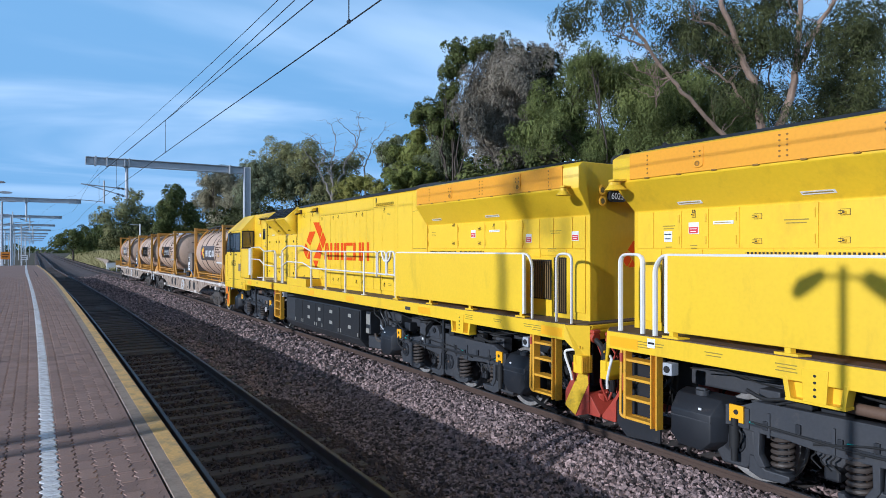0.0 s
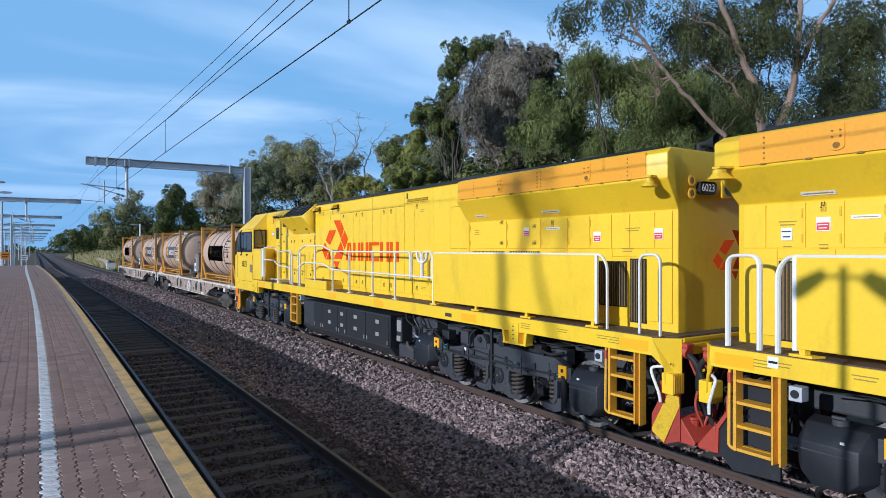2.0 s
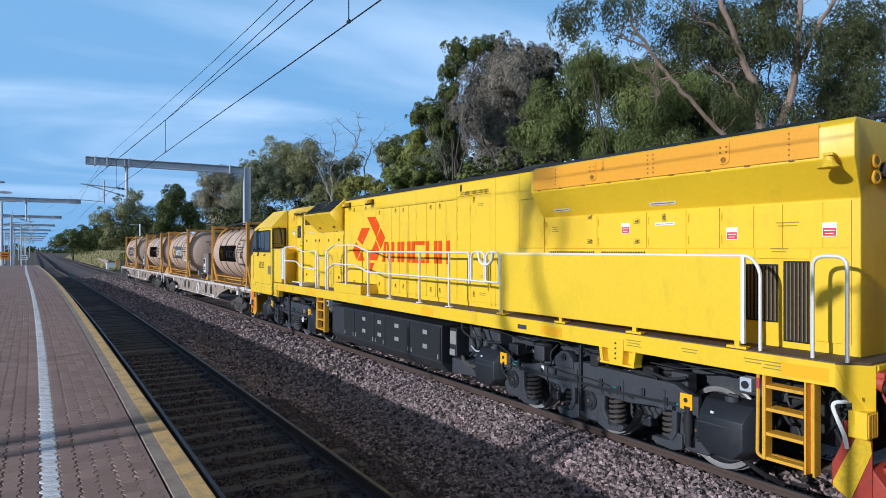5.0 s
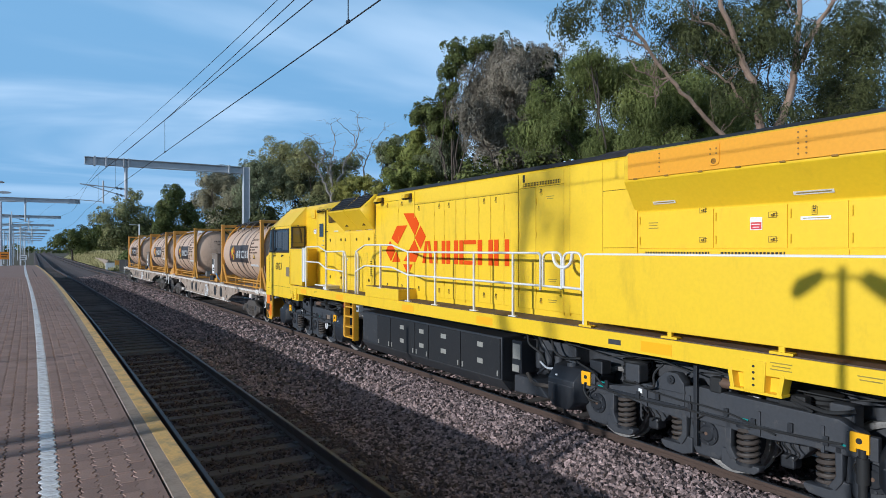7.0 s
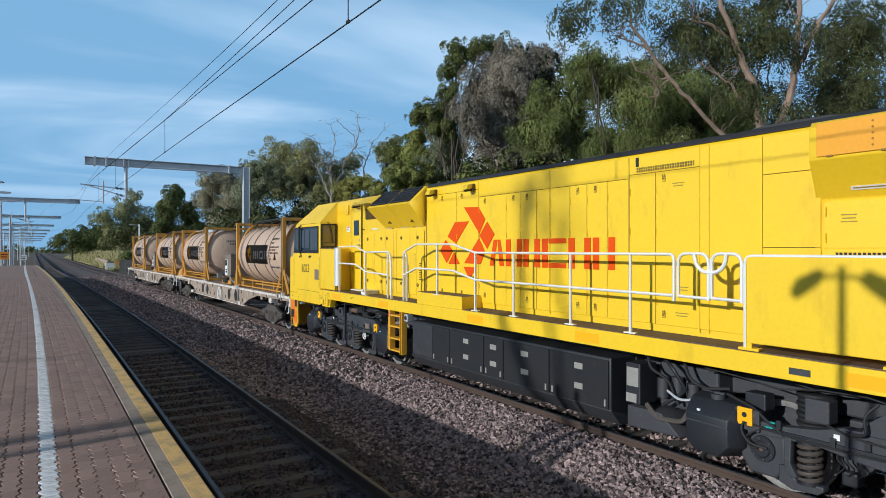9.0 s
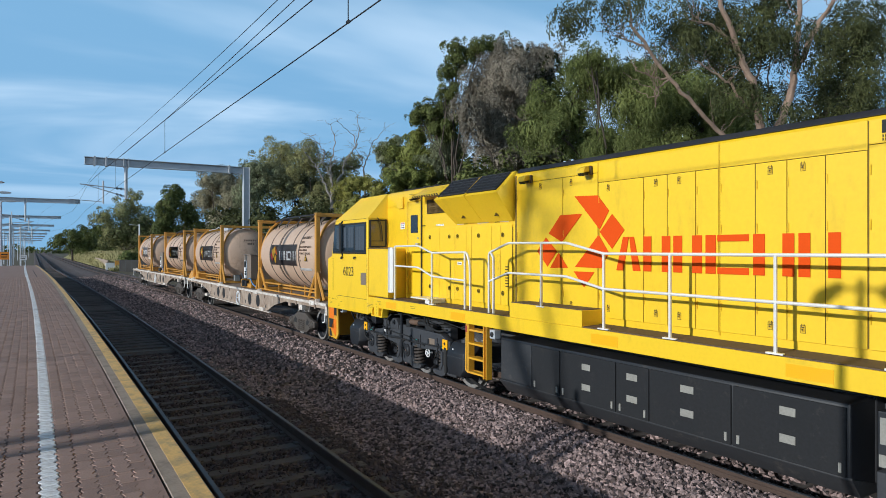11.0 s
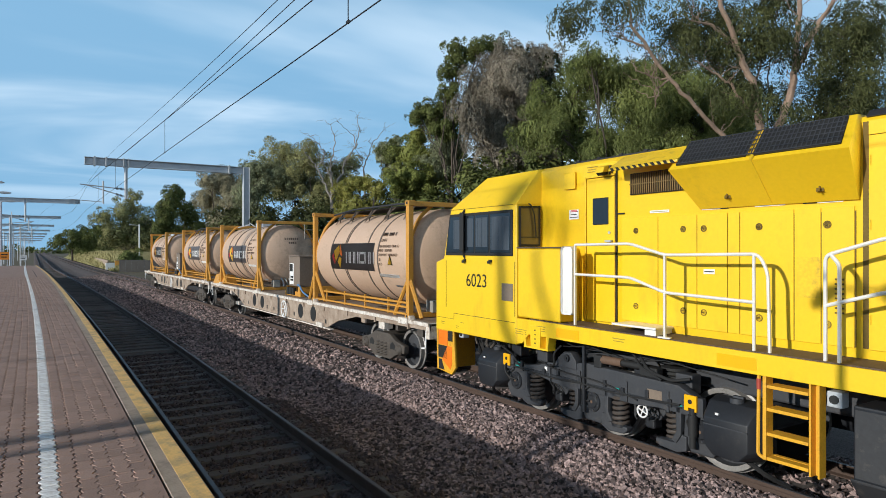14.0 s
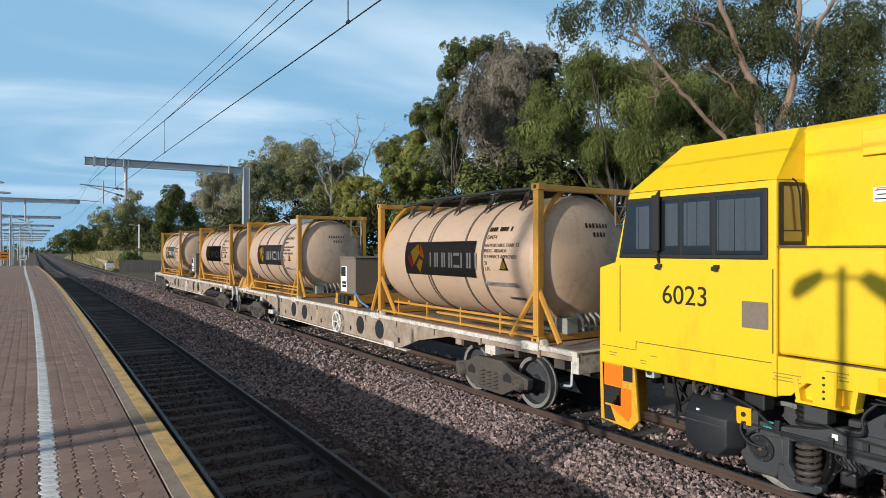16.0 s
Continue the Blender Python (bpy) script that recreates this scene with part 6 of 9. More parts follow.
        # side locker behind the cab
        bm = bmesh.new()
        box(bm, 6.76, 7.80, s * (H - 0.1), yy - s * 0.004, 1.72, 2.88, 0.03)
        part("side_locker", bm, M["yellow"], lo)
        bm = bmesh.new()
        box(bm, 6.74, 7.80, s * (W - 0.03), s * (W + 0.008), 2.872, 2.892)
        part("locker_lip", bm, M["deck"], lo)
        # grey vent square and sill patches
        bm = bmesh.new()
        box(bm, 7.90, 8.21, yy, yy + s * 0.008, 1.97, 2.27, 0.003)
        part("vent_square", bm, M["genset"], cab, "plain grey-brown vent cover")
        for x in (7.85, 10.02):
            bm = bmesh.new()
            box(bm, x - 0.006, x + 0.006, yy, yy + s * 0.006, 1.72, 2.64)
            part("panel_seam", bm, M["seam"], cab)
        for x0, x1, z0, z1 in ((7.86, 9.74, 1.612, 1.622), (9.735, 9.745, 1.50, 1.622), (9.75, 10.35, 1.50, 1.508), (7.90, 9.86, 3.612, 3.618)):
            bm = bmesh.new()
            box(bm, x0, x1, yy, yy + s * 0.004, z0, z1)
            part("panel_seam", bm, M["seam"], cab)
        for x, z, w9, n9 in ((10.15, 1.42, 0.14, 2), (9.45, 1.46, 0.12, 1), (9.62, 1.38, 0.10, 2), (7.70, 1.52, 0.30, 3)):
            stencil(lo, s, W + 0.001, x, z, w9, n9)
        for x in (6.6, 3.88, 0.25, -2.36, -6.0, -9.75):
            bm = bmesh.new()
            box(bm, x - 0.24, x + 0.24, yy, yy + s * 0.004, 1.50, 1.64)
            part("reflector_patch", bm, M["patch"], sill)
        for x, n in ((-5.38, 0), (-7.6, 3), (-8.4, 2), (-9.2, 2), (-2.3, 2), (7.2, 3), (-9.42, 3), (5.6, 2), (8.9, 1)):
            if n:
                stencil(lo, s, W + 0.001, x, 1.62, 0.22, n)
        bm = bmesh.new()
        box(bm, -5.42, -5.2, yy, yy + s * 0.006, 1.53, 1.60)
        part("data_plate", bm, M["under"], sill)
        if s < 0:
            plate_label(lo, s, W + 0.002, -9.29, 1.62, 0.12, 0.12, M["label"], 1)
        # jacking pads: tapered pockets below the sill with a drilled centre plate
        for x0, x1 in ((7.0, 7.64), (-7.64, -7.0)):
            bm = bmesh.new()
            m = (x0 + x1) / 2
            prism(bm, [(x0 + 0.04, 1.27), (x0, 1.50), (x1, 1.50), (x1 - 0.04, 1.27)], "y", yy - s * 0.16, yy - s * 0.11, 0.004)
            for a, b in ((x0, x0 + 0.04), (x1, x1 - 0.04)):
                t0 = 0.05 if a < b else -0.05
                prism(bm, [(b, 1.25), (a, 1.50), (a + t0, 1.50), (b + t0, 1.25)], "y", yy - s * 0.13, yy + s * 0.006, 0.005)
            prism(bm, [(x0 + 0.03, 1.245), (x0 + 0.03, 1.275), (x1 - 0.03, 1.275), (x1 - 0.03, 1.245)], "y", yy - s * 0.16, yy + s * 0.010, 0.004)
            prism(bm, [(m - 0.11, 1.27), (m - 0.13, 1.615), (m + 0.13, 1.615), (m + 0.11, 1.27)], "y", yy - s * 0.12, yy + s * 0.016, 0.006)
            jp = part("jacking_pad", bm, M["yellow"], lo)
            bm = bmesh.new()
            for i in range(4):
                rod(bm, (m, yy + s * 0.012, 1.34 + i * 0.07), (m, yy + s * 0.020, 1.34 + i * 0.07), 0.015, 8)
            part("pad_holes", bm, M["black"], jp)
        ladder(lo, 3.32, 0.48, s, 0.54, 1.46)
        ladder(lo, -9.53, 0.44, s, 0.53, 1.46)
        # rear end: the sill turns in at an angle, with a bracket, a cooler grille and a deflector below it
        bm = bmesh.new()
        corner_plate(bm, s, (-10.05, 1.54), (-10.41, 1.26), [(0.0, 1.46), (0.0, 1.69), (1.0, 1.69), (1.0, 1.10), (0.34, 1.10), (0.32, 1.31)])
        part("corner_plate", bm, M["yellow"], lo)
        bm = bmesh.new()
        rod(bm, (-10.24, s * 1.39, 1.365), (-10.25, s * 1.425, 1.365), 0.018, 8)
        part("corner_bolt", bm, M["yellow_worn"], lo)
        bm = bmesh.new()
        box(bm, -10.40, -10.11, s * 1.20, s * 1.43, 0.97, 1.24, 0.012)
        cooler = part("end_bracket", bm, M["yellow"], lo)
        for i in range(6):
            bm = bmesh.new()
            box(bm, -10.425, -10.396, s * (1.225 + i * 0.034), s * (1.240 + i * 0.034), 0.99, 1.22)
            part("bracket_slat", bm, M["isoframe2"], cooler)
        rail_run(lo, bent([(-10.12, s * 1.40, 1.32), (-10.00, s * 1.50, 1.30), (-10.02, s * 1.51, 1.22), (-10.11, s * 1.48, 0.98), (-10.12, s * 1.46, 0.86)], 0.05), "grab_iron", 0.02)
        bm = bmesh.new()
        if s > 0:
            corner_plate(bm, s, (-9.99, 1.47), (-10.30, 1.24), [(0.22, 0.87), (0.0, 0.68), (0.0, 0.45), (0.40, 0.30), (1.0, 0.34), (1.0, 1.12), (0.26, 1.12)], 0.03)
            df = part("deflector", bm, M["red"], lo, "red end deflector with a yellow stripe")
            bm = bmesh.new()
            corner_plate(bm, s, (-9.997, 1.476), (-10.307, 1.246), [(0.0, 0.455), (0.0, 0.50), (0.52, 0.97), (0.90, 1.0), (0.98, 0.80), (0.38, 0.315)], 0.006)
            part("deflector_stripe", bm, M["yellow_worn"], df)
        else:
            corner_plate(bm, s, (-9.86, 1.27), (-10.12, 1.27), [(0.2, 1.16), (0.42, 1.0), (0.46, 0.86), (0.96, 0.66), (1.0, 0.36), (0.3, 0.20), (-1.9, 0.24), (-1.9, 1.30), (0.1, 1.30)], 0.03)
            df = part("deflector", bm, M["under2"], lo, "charcoal end deflector")
            bm = bmesh.new()
            corner_plate(bm, s, (-9.86, 1.30), (-10.12, 1.30), [(0.42, 1.08), (0.42, 0.87), (0.94, 0.66), (0.98, 0.36), (1.12, 0.36), (1.08, 0.69), (0.56, 0.90), (0.56, 1.08)], 0.04)
            part("deflector_stripe", bm, M["red"], df)
        # front deflector with orange and black chevrons
        bm = bmesh.new()
        prism(bm, [(10.38, 1.32), (9.80, 1.32), (9.72, 0.55), (9.86, 0.40), (10.34, 0.44)], "y", yy - s * 0.08, yy - s * 0.02, 0.01)
        prism(bm, [(10.33, 1.32), (10.43, 1.32), (10.40, 0.44), (10.30, 0.44)], "y", yy - s * 0.9, yy - s * 0.02, 0.01)
        fp = part("front_deflector", bm, M["isoframe2"], lo, "yellow front deflector with hazard blocks")
        for mt, pts in (("hazard", [(10.0, 0.95), (10.33, 0.95), (10.33, 1.24), (10.0, 1.24)]), ("hazard", [(9.84, 0.95), (10.0, 0.95), (10.2, 0.66), (9.9, 0.50), (9.84, 0.6)]),
                        ("ink", [(10.02, 0.69), (10.34, 0.69), (10.34, 0.94), (10.02, 0.94)]), ("ink", [(10.12, 0.46), (10.32, 0.46), (10.32, 0.66), (10.22, 0.66)]), ("ink", [(9.82, 1.05), (9.98, 1.05), (9.98, 1.26), (9.82, 1.26)])):
            bm = bmesh.new()
            prism(bm, pts, "y", yy - s * 0.022, yy - s * 0.012)
            part("hazard_block", bm, M[mt], fp)
        # battery and fuel boxes between the bogies
        bm = bmesh.new()
        prism(bm, [(s * 0.5, 0.34), (s * 1.22, 0.34), (s * 1.40, 0.54), (s * 1.40, 1.30), (s * 0.5, 1.30)], "x", -2.69, 2.74, 0.02)
        fb = part("fuel_tank", bm, M["under2"], lo, "charcoal fuel tank with locker doors")
        bm = bmesh.new()
        prism(bm, [(s * 0.6, 0.33), (s * 1.225, 0.33), (s * 1.412, 0.54), (s * 1.412, 0.565), (s * 1.39, 0.565), (s * 1.39, 0.55), (s * 0.6, 0.345)], "x", -2.71, 2.76, 0.004)
        part("tank_skirt", bm, M["skirt"], fb, "dusty grey lower skirt")
        bm = bmesh.new()
        box(bm, 1.95, 2.72, s * 1.395, s * 1.408, 0.58, 1.26, 0.004)
        part("end_panel", bm, M["skirt"], fb)
        xs = [1.92, 1.27, 0.14, -0.40, -1.48, -2.67]
        for i in range(5):
            bm = bmesh.new()
            box(bm, xs[i + 1] + 0.012, xs[i] - 0.012, s * 1.395, s * 1.425, 0.56, 1.26, 0.006)
            ld = part("locker_door", bm, M["locker"], fb)
            for zz in (0.80, 1.10):
                if i in (1, 2, 3, 4):
                    bm = bmesh.new()
                    xx = (xs[i] + xs[i + 1]) / 2
                    box(bm, xx - 0.085, xx + 0.085, s * 1.422, s * 1.432, zz - 0.045, zz + 0.045)
                    part("vent", bm, M["signlight"], ld)
            bm = bmesh.new()
            box(bm, xs[i + 1] + 0.05, xs[i + 1] + 0.08, s * 1.42, s * 1.44, 0.60, 0.70, 0.004)
            part("catch", bm, M["signlight"], ld)
            if i != 3:
                bm = bmesh.new()
                box(bm, xs[i] - 0.09, xs[i] - 0.06, s * 1.42, s * 1.44, 0.60, 0.70, 0.004)
                part("catch", bm, M["signlight"], ld)
        # pipework beside the rear bogie
        bm = bmesh.new()
        box(bm, -3.15, -2.90, s * 1.0, s * 1.34, 0.72, 1.28, 0.015)
        part("gauge_cabinet", bm, M["under2"], lo)
        bm = bmesh.new()
        box(bm, -4.05, -3.2, s * 0.6, s * 1.0, 0.70, 1.30, 0.03)
        prism(bm, [(-3.7, 0.40), (-2.85, 0.36), (-2.85, 0.66), (-3.4, 0.66)], "y", s * 0.6, s * 1.25, 0.02)
        for i in range(3):
            rod(bm, (-3.32 - 0.22 * i, s * 1.08, 0.84), (-3.32 - 0.22 * i, s * 1.08, 1.10 + 0.05 * (i % 2)), 0.075, 12)
        part("filter_block", bm, M["under"], lo)
        for pts, r, mt in (([(-3.2, s * 1.25, 1.44), (-3.28, s * 1.3, 1.25), (-3.5, s * 1.22, 1.12), (-3.6, s * 1.15, 0.8)], 0.02, "black"),
                           ([(-3.4, s * 1.2, 1.42), (-3.62, s * 1.3, 1.30), (-3.75, s * 1.2, 1.02), (-3.4, s * 1.2, 0.76)], 0.024, "under2"),
                           ([(-3.7, s * 1.2, 1.44), (-3.82, s * 1.25, 1.2), (-4.0, s * 1.2, 1.1), (-4.3, s * 1.15, 1.15)], 0.02, "black"),
                           ([(-3.15, s * 1.2, 0.72), (-3.35, s * 1.25, 0.58), (-3.7, s * 1.2, 0.60), (-3.75, s * 1.1, 0.8)], 0.036, "bogie"),
                           ([(-3.5, s * 1.24, 0.98), (-3.7, s * 1.28, 0.90), (-3.95, s * 1.2, 0.95)], 0.018, "galv")):
            bm = bmesh.new()
            tube(bm, bent(pts, 0.08), r, 7)
            part("filter_pipe", bm, M[mt], lo)
        bm = bmesh.new()
        box(bm, -3.13, -2.93, s * 1.34, s * 1.35, 0.96, 1.22)
        box(bm, -3.10, -2.92, s * 1.34, s * 1.352, 0.74, 0.86)
        part("gauge_plate", bm, M["signlight"], lo)
        # cables and pipes hung under the sill
        for a, b2 in ((9.6, 3.8), (-4.0, -9.3)):
            for k2 in range(3):
                pts, x, kk = [], a, 0
                while x > b2:
                    pts.append((x, s * (1.02 + 0.09 * k2), 1.38 - 0.03 * k2 - 0.05 * math.sin(kk * 1.9 + k2 * 2.1)))
                    x -= 0.45
                    kk += 1
                bm = bmesh.new()
                tube(bm, pts, 0.014 - 0.002 * k2, 6)
                part("brake_pipe", bm, M["black"], lo)
        # clutter of pipes ahead of the front bogie and at the coupled end
        g5 = random.Random(55)
        # black boxes stand in for the deep shade under the sill
        bm = bmesh.new()
        box(bm, 8.7, 9.75, s * 0.55, s * 0.98, 0.80, 1.34, 0.03)
        part("air_reservoir", bm, M["black"], lo)
        bm = bmesh.new()
        box(bm, -10.1, -9.3, s * 0.55, s * 1.0, 0.70, 1.40, 0.03)
        part("air_reservoir", bm, M["black"], lo)
        for i in range(20):
            x5 = 8.75 + 0.055 * i + g5.uniform(-0.05, 0.05) if i < 13 else -9.35 - 0.1 * (i - 13)
            bm = bmesh.new()
            tube(bm, bent([(x5, s * 1.05, 1.36), (x5 + g5.uniform(-0.2, 0.2), s * g5.uniform(1.05, 1.3), g5.uniform(1.1, 1.25)), (x5 + g5.uniform(-0.35, 0.35), s * g5.uniform(1.05, 1.35), g5.uniform(0.9, 1.2)), (x5 + g5.uniform(-0.3, 0.3), s * 1.0, g5.uniform(0.5, 0.9))], 0.07), g5.choice((0.012, 0.016, 0.022)), 6)
            part("air_pipe", bm, M[g5.choice(("black", "black", "under2", "bogie"))], lo)
        for i in range(7):
            y5 = s * (0.35 + 0.12 * i)
            bm = bmesh.new()
            tube(bm, bent([(-10.30, y5, 1.42), (-10.50 - g5.uniform(0, 0.12), y5 + g5.uniform(-0.1, 0.1), 1.15), (-10.60, y5 + g5.uniform(-0.15, 0.15), 0.85), (-10.63, y5 + g5.uniform(-0.2, 0.2), g5.uniform(0.45, 0.65))], 0.1), g5.choice((0.018, 0.028, 0.036)), 7)
            part("hose", bm, M[g5.choice(("black", "black", "red", "isoframe2"))], lo)
        for x, z in ((2.86, 1.34), (-9.08, 1.31), (9.55, 1.24)):
            bm = bmesh.new()
            box(bm, x - 0.07, x + 0.07, s * 1.36, s * 1.50, z - 0.08, z + 0.08, 0.01)
            sl = part("step_lamp", bm, M["galv"], lo)
            bm = bmesh.new()
            rod(bm, (x, s * 1.50, z), (x, s * 1.512, z), 0.045, 12)
            part("lens", bm, M["black"], sl)
    # underframe core, couplers
    bm = bmesh.new()
    box(bm, -10.2, 10.2, -0.7, 0.7, 1.0, 1.5, 0.03)
    box(bm, -2.7, 2.6, -0.9, 0.9, 0.4, 1.4, 0.03)
    part("underframe", bm, M["under"], lo)
    for e in (-1, 1):
        bm = bmesh.new()
        box(bm, e * 10.2, e * 10.62, -0.13, 0.13, 0.80, 1.02, 0.02)
        prism(bm, [(e * 10.55, -0.20), (e * 10.70, -0.20), (e * 10.70, 0.05), (e * 10.62, 0.20), (e * 10.5, 0.2)], "z", 0.76, 1.06, 0.02)
        part("coupler", bm, M["bogie"], lo)
        for y in (-0.95, -0.7, 0.7, 0.95):
            bm = bmesh.new()
            if abs(y) > 0.8:
                y = y * 1.24
                hang = [(e * 10.42, y, 1.50), (e * 10.60, y, 1.42), (e * 10.68, y * 0.95, 1.10), (e * 10.70, y * 0.86, 0.78), (e * 10.56, y * 0.80, 0.58)]
            else:
                hang = [(e * 10.25, y, 1.45), (e * 10.52, y * 0.97, 1.20), (e * 10.60, y * 0.85, 0.80), (e * 10.50, y * 0.8, 0.6)]
            tube(bm, bent(hang, 0.12), 0.042, 8)
            jh = part("jumper_hose", bm, M["black"], lo)
            bm = bmesh.new()
            if abs(y) > 0.8:
                rod(bm, (e * 10.40, y, 1.52), (e * 10.50, y, 1.50), 0.085, 12)
                box(bm, e * 10.45 - 0.07, e * 10.45 + 0.07, y - 0.075, y + 0.075, 1.57, 1.625, 0.012)
            else:
                rod(bm, (e * 10.2, y, 1.48), (e * 10.37, y, 1.38), 0.085, 12)
            part("socket", bm, M["red"], jh)
    bm = bmesh.new()
    prism(bm, [(-10.20, 0.66), (-10.24, 0.66), (-10.62, 0.37), (-10.60, 0.32), (-10.2, 0.32)], "y", -1.22, 1.22, 0.012)
    pp = part("pilot_plate", bm, M["red"], lo, "dusty red pilot plate")
    for y in (-0.98, -0.62, 0.62, 0.98):
        bm = bmesh.new()
        lathe(bm, [(0.075, 0.36), (0.085, 0.60), (0.105, 0.61), (0.105, 0.64), (0.085, 0.645), (0.075, 0.58), (0.01, 0.57)], (-10.42, y, 0), "z", 16)
        part("hose_cup", bm, M["red"], pp)
    bm = bmesh.new()
    for i in range(3):
        box(bm, -10.44, -10.20, -1.22, 1.22, 1.47 + i * 0.085, 1.52 + i * 0.085, 0.006)
    part("end_deck", bm, M["yellow"], lo)
    # rear face: headlights, number board, markers, emblem
    xr = -10.20
    bm = bmesh.new()
    box(bm, xr - 0.035, xr, -0.30, 0.30, 3.56, 3.85, 0.03)
    hl = part("headlight_box", bm, M["yellow"], lo)
    for y in (-0.14, 0.14):
        bm = bmesh.new()
        lathe(bm, [(0.115, 0.0), (0.115, -0.02), (0.095, -0.025), (0.085, -0.012), (0.02, -0.004)], (xr - 0.035, y, 3.705), "x", 18)
        part("headlight", bm, M["lens"], hl, "twin clear headlight")
    for s in (-1, 1):
        bm = bmesh.new()
        box(bm, xr - 0.03, xr, s * 0.60 - 0.185, s * 0.60 + 0.185, 3.60, 3.77, 0.06)
        nb = part("number_board", bm, M["black"], lo, "black oval number board")
        letters("6023", 0.145, M["label"], Matrix.Translation((xr - 0.033, s * 0.60, 3.685)) @ pose(0, 0, 0, 90, 0, -90), nb)
        for z in (3.60, 3.77):
            bm = bmesh.new()
            lathe(bm, [(0.075, 0.0), (0.075, -0.03), (0.05, -0.035), (0.045, -0.01), (0.01, -0.01)], (xr, s * 0.94, z), "x", 16)
            mk = part("marker_lamp", bm, M["isoframe2"], lo)
            bm = bmesh.new()
            rod(bm, (xr - 0.016, s * 0.94, z), (xr - 0.03, s * 0.94, z), 0.042, 12)
            part("lens", bm, M["brownglass"], mk)
    emblem(lo, 0.0, 2.77, 0.50, lambda u, v, d: (xr - d, -u, v))
    # side lettering
    for s in (-1, 1):
        e = H + 0.0145
        emblem(lo, -1.13 if s > 0 else -0.6, 2.97, 1.0, lambda u, v, d: (-u * s, s * (e + d), v))
        brand_bars(lo, *((-0.35, 2.64) if s > 0 else (0.26, 3.18)), 2.55, 3.03, lambda u, v, d: (-u * s, s * (e + d), v), M["emblem"])
        letters("6023", 0.34, M["ink"], Matrix.Translation((8.98, s * (W + 0.004), 2.27)) @ pose(0, 0, 0, 90, 0, 180 if s > 0 else 0), cab, label="black running number")
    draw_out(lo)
    loco_bogie(lo, 6.68)
    loco_bogie(lo, -6.75)
    return lo


M["seam"] = surface("grimy_door_gap", (0.16, 0.105, 0.02), scale=3, rough=0.8, bump=0.0)
M["skirt"] = surface("dusty_grey_tank_paint", (0.027, 0.029, 0.034), (0.044, 0.044, 0.047), scale=1.6, rough=0.6, grain=26, bump=0.06, dirt=(0.12, 0.105, 0.09), dirt_at=0.66)
M["rivet"] = surface("dark_rivet_head", (0.30, 0.15, 0.02), scale=9, rough=0.5, bump=0.0)
M["rusty"] = surface("rust_brown_steel", (0.14, 0.085, 0.055), (0.09, 0.055, 0.04), scale=4, rough=0.7, grain=40, bump=0.1)
M["spring"] = surface("brown_black_spring_steel", (0.060, 0.048, 0.042), (0.10, 0.08, 0.065), scale=5, rough=0.55, bump=0.03)
M["louvre"] = surface("brown_louvre_metal", (0.20, 0.13, 0.04), (0.14, 0.09, 0.03), scale=6, rough=0.6, bump=0.0)
M["signlight"] = surface("pale_gauge_plate", (0.30, 0.29, 0.26), (0.2, 0.19, 0.17), scale=6, rough=0.6, bump=0.0)


# --- tank containers and flat wagons: x runs away from the camera's end ---
M["stencil_tan"] = surface("worn_brown_stencil", (0.10, 0.065, 0.045), (0.20, 0.13, 0.085), scale=30, amount=0.9, rough=0.5, bump=0.0)


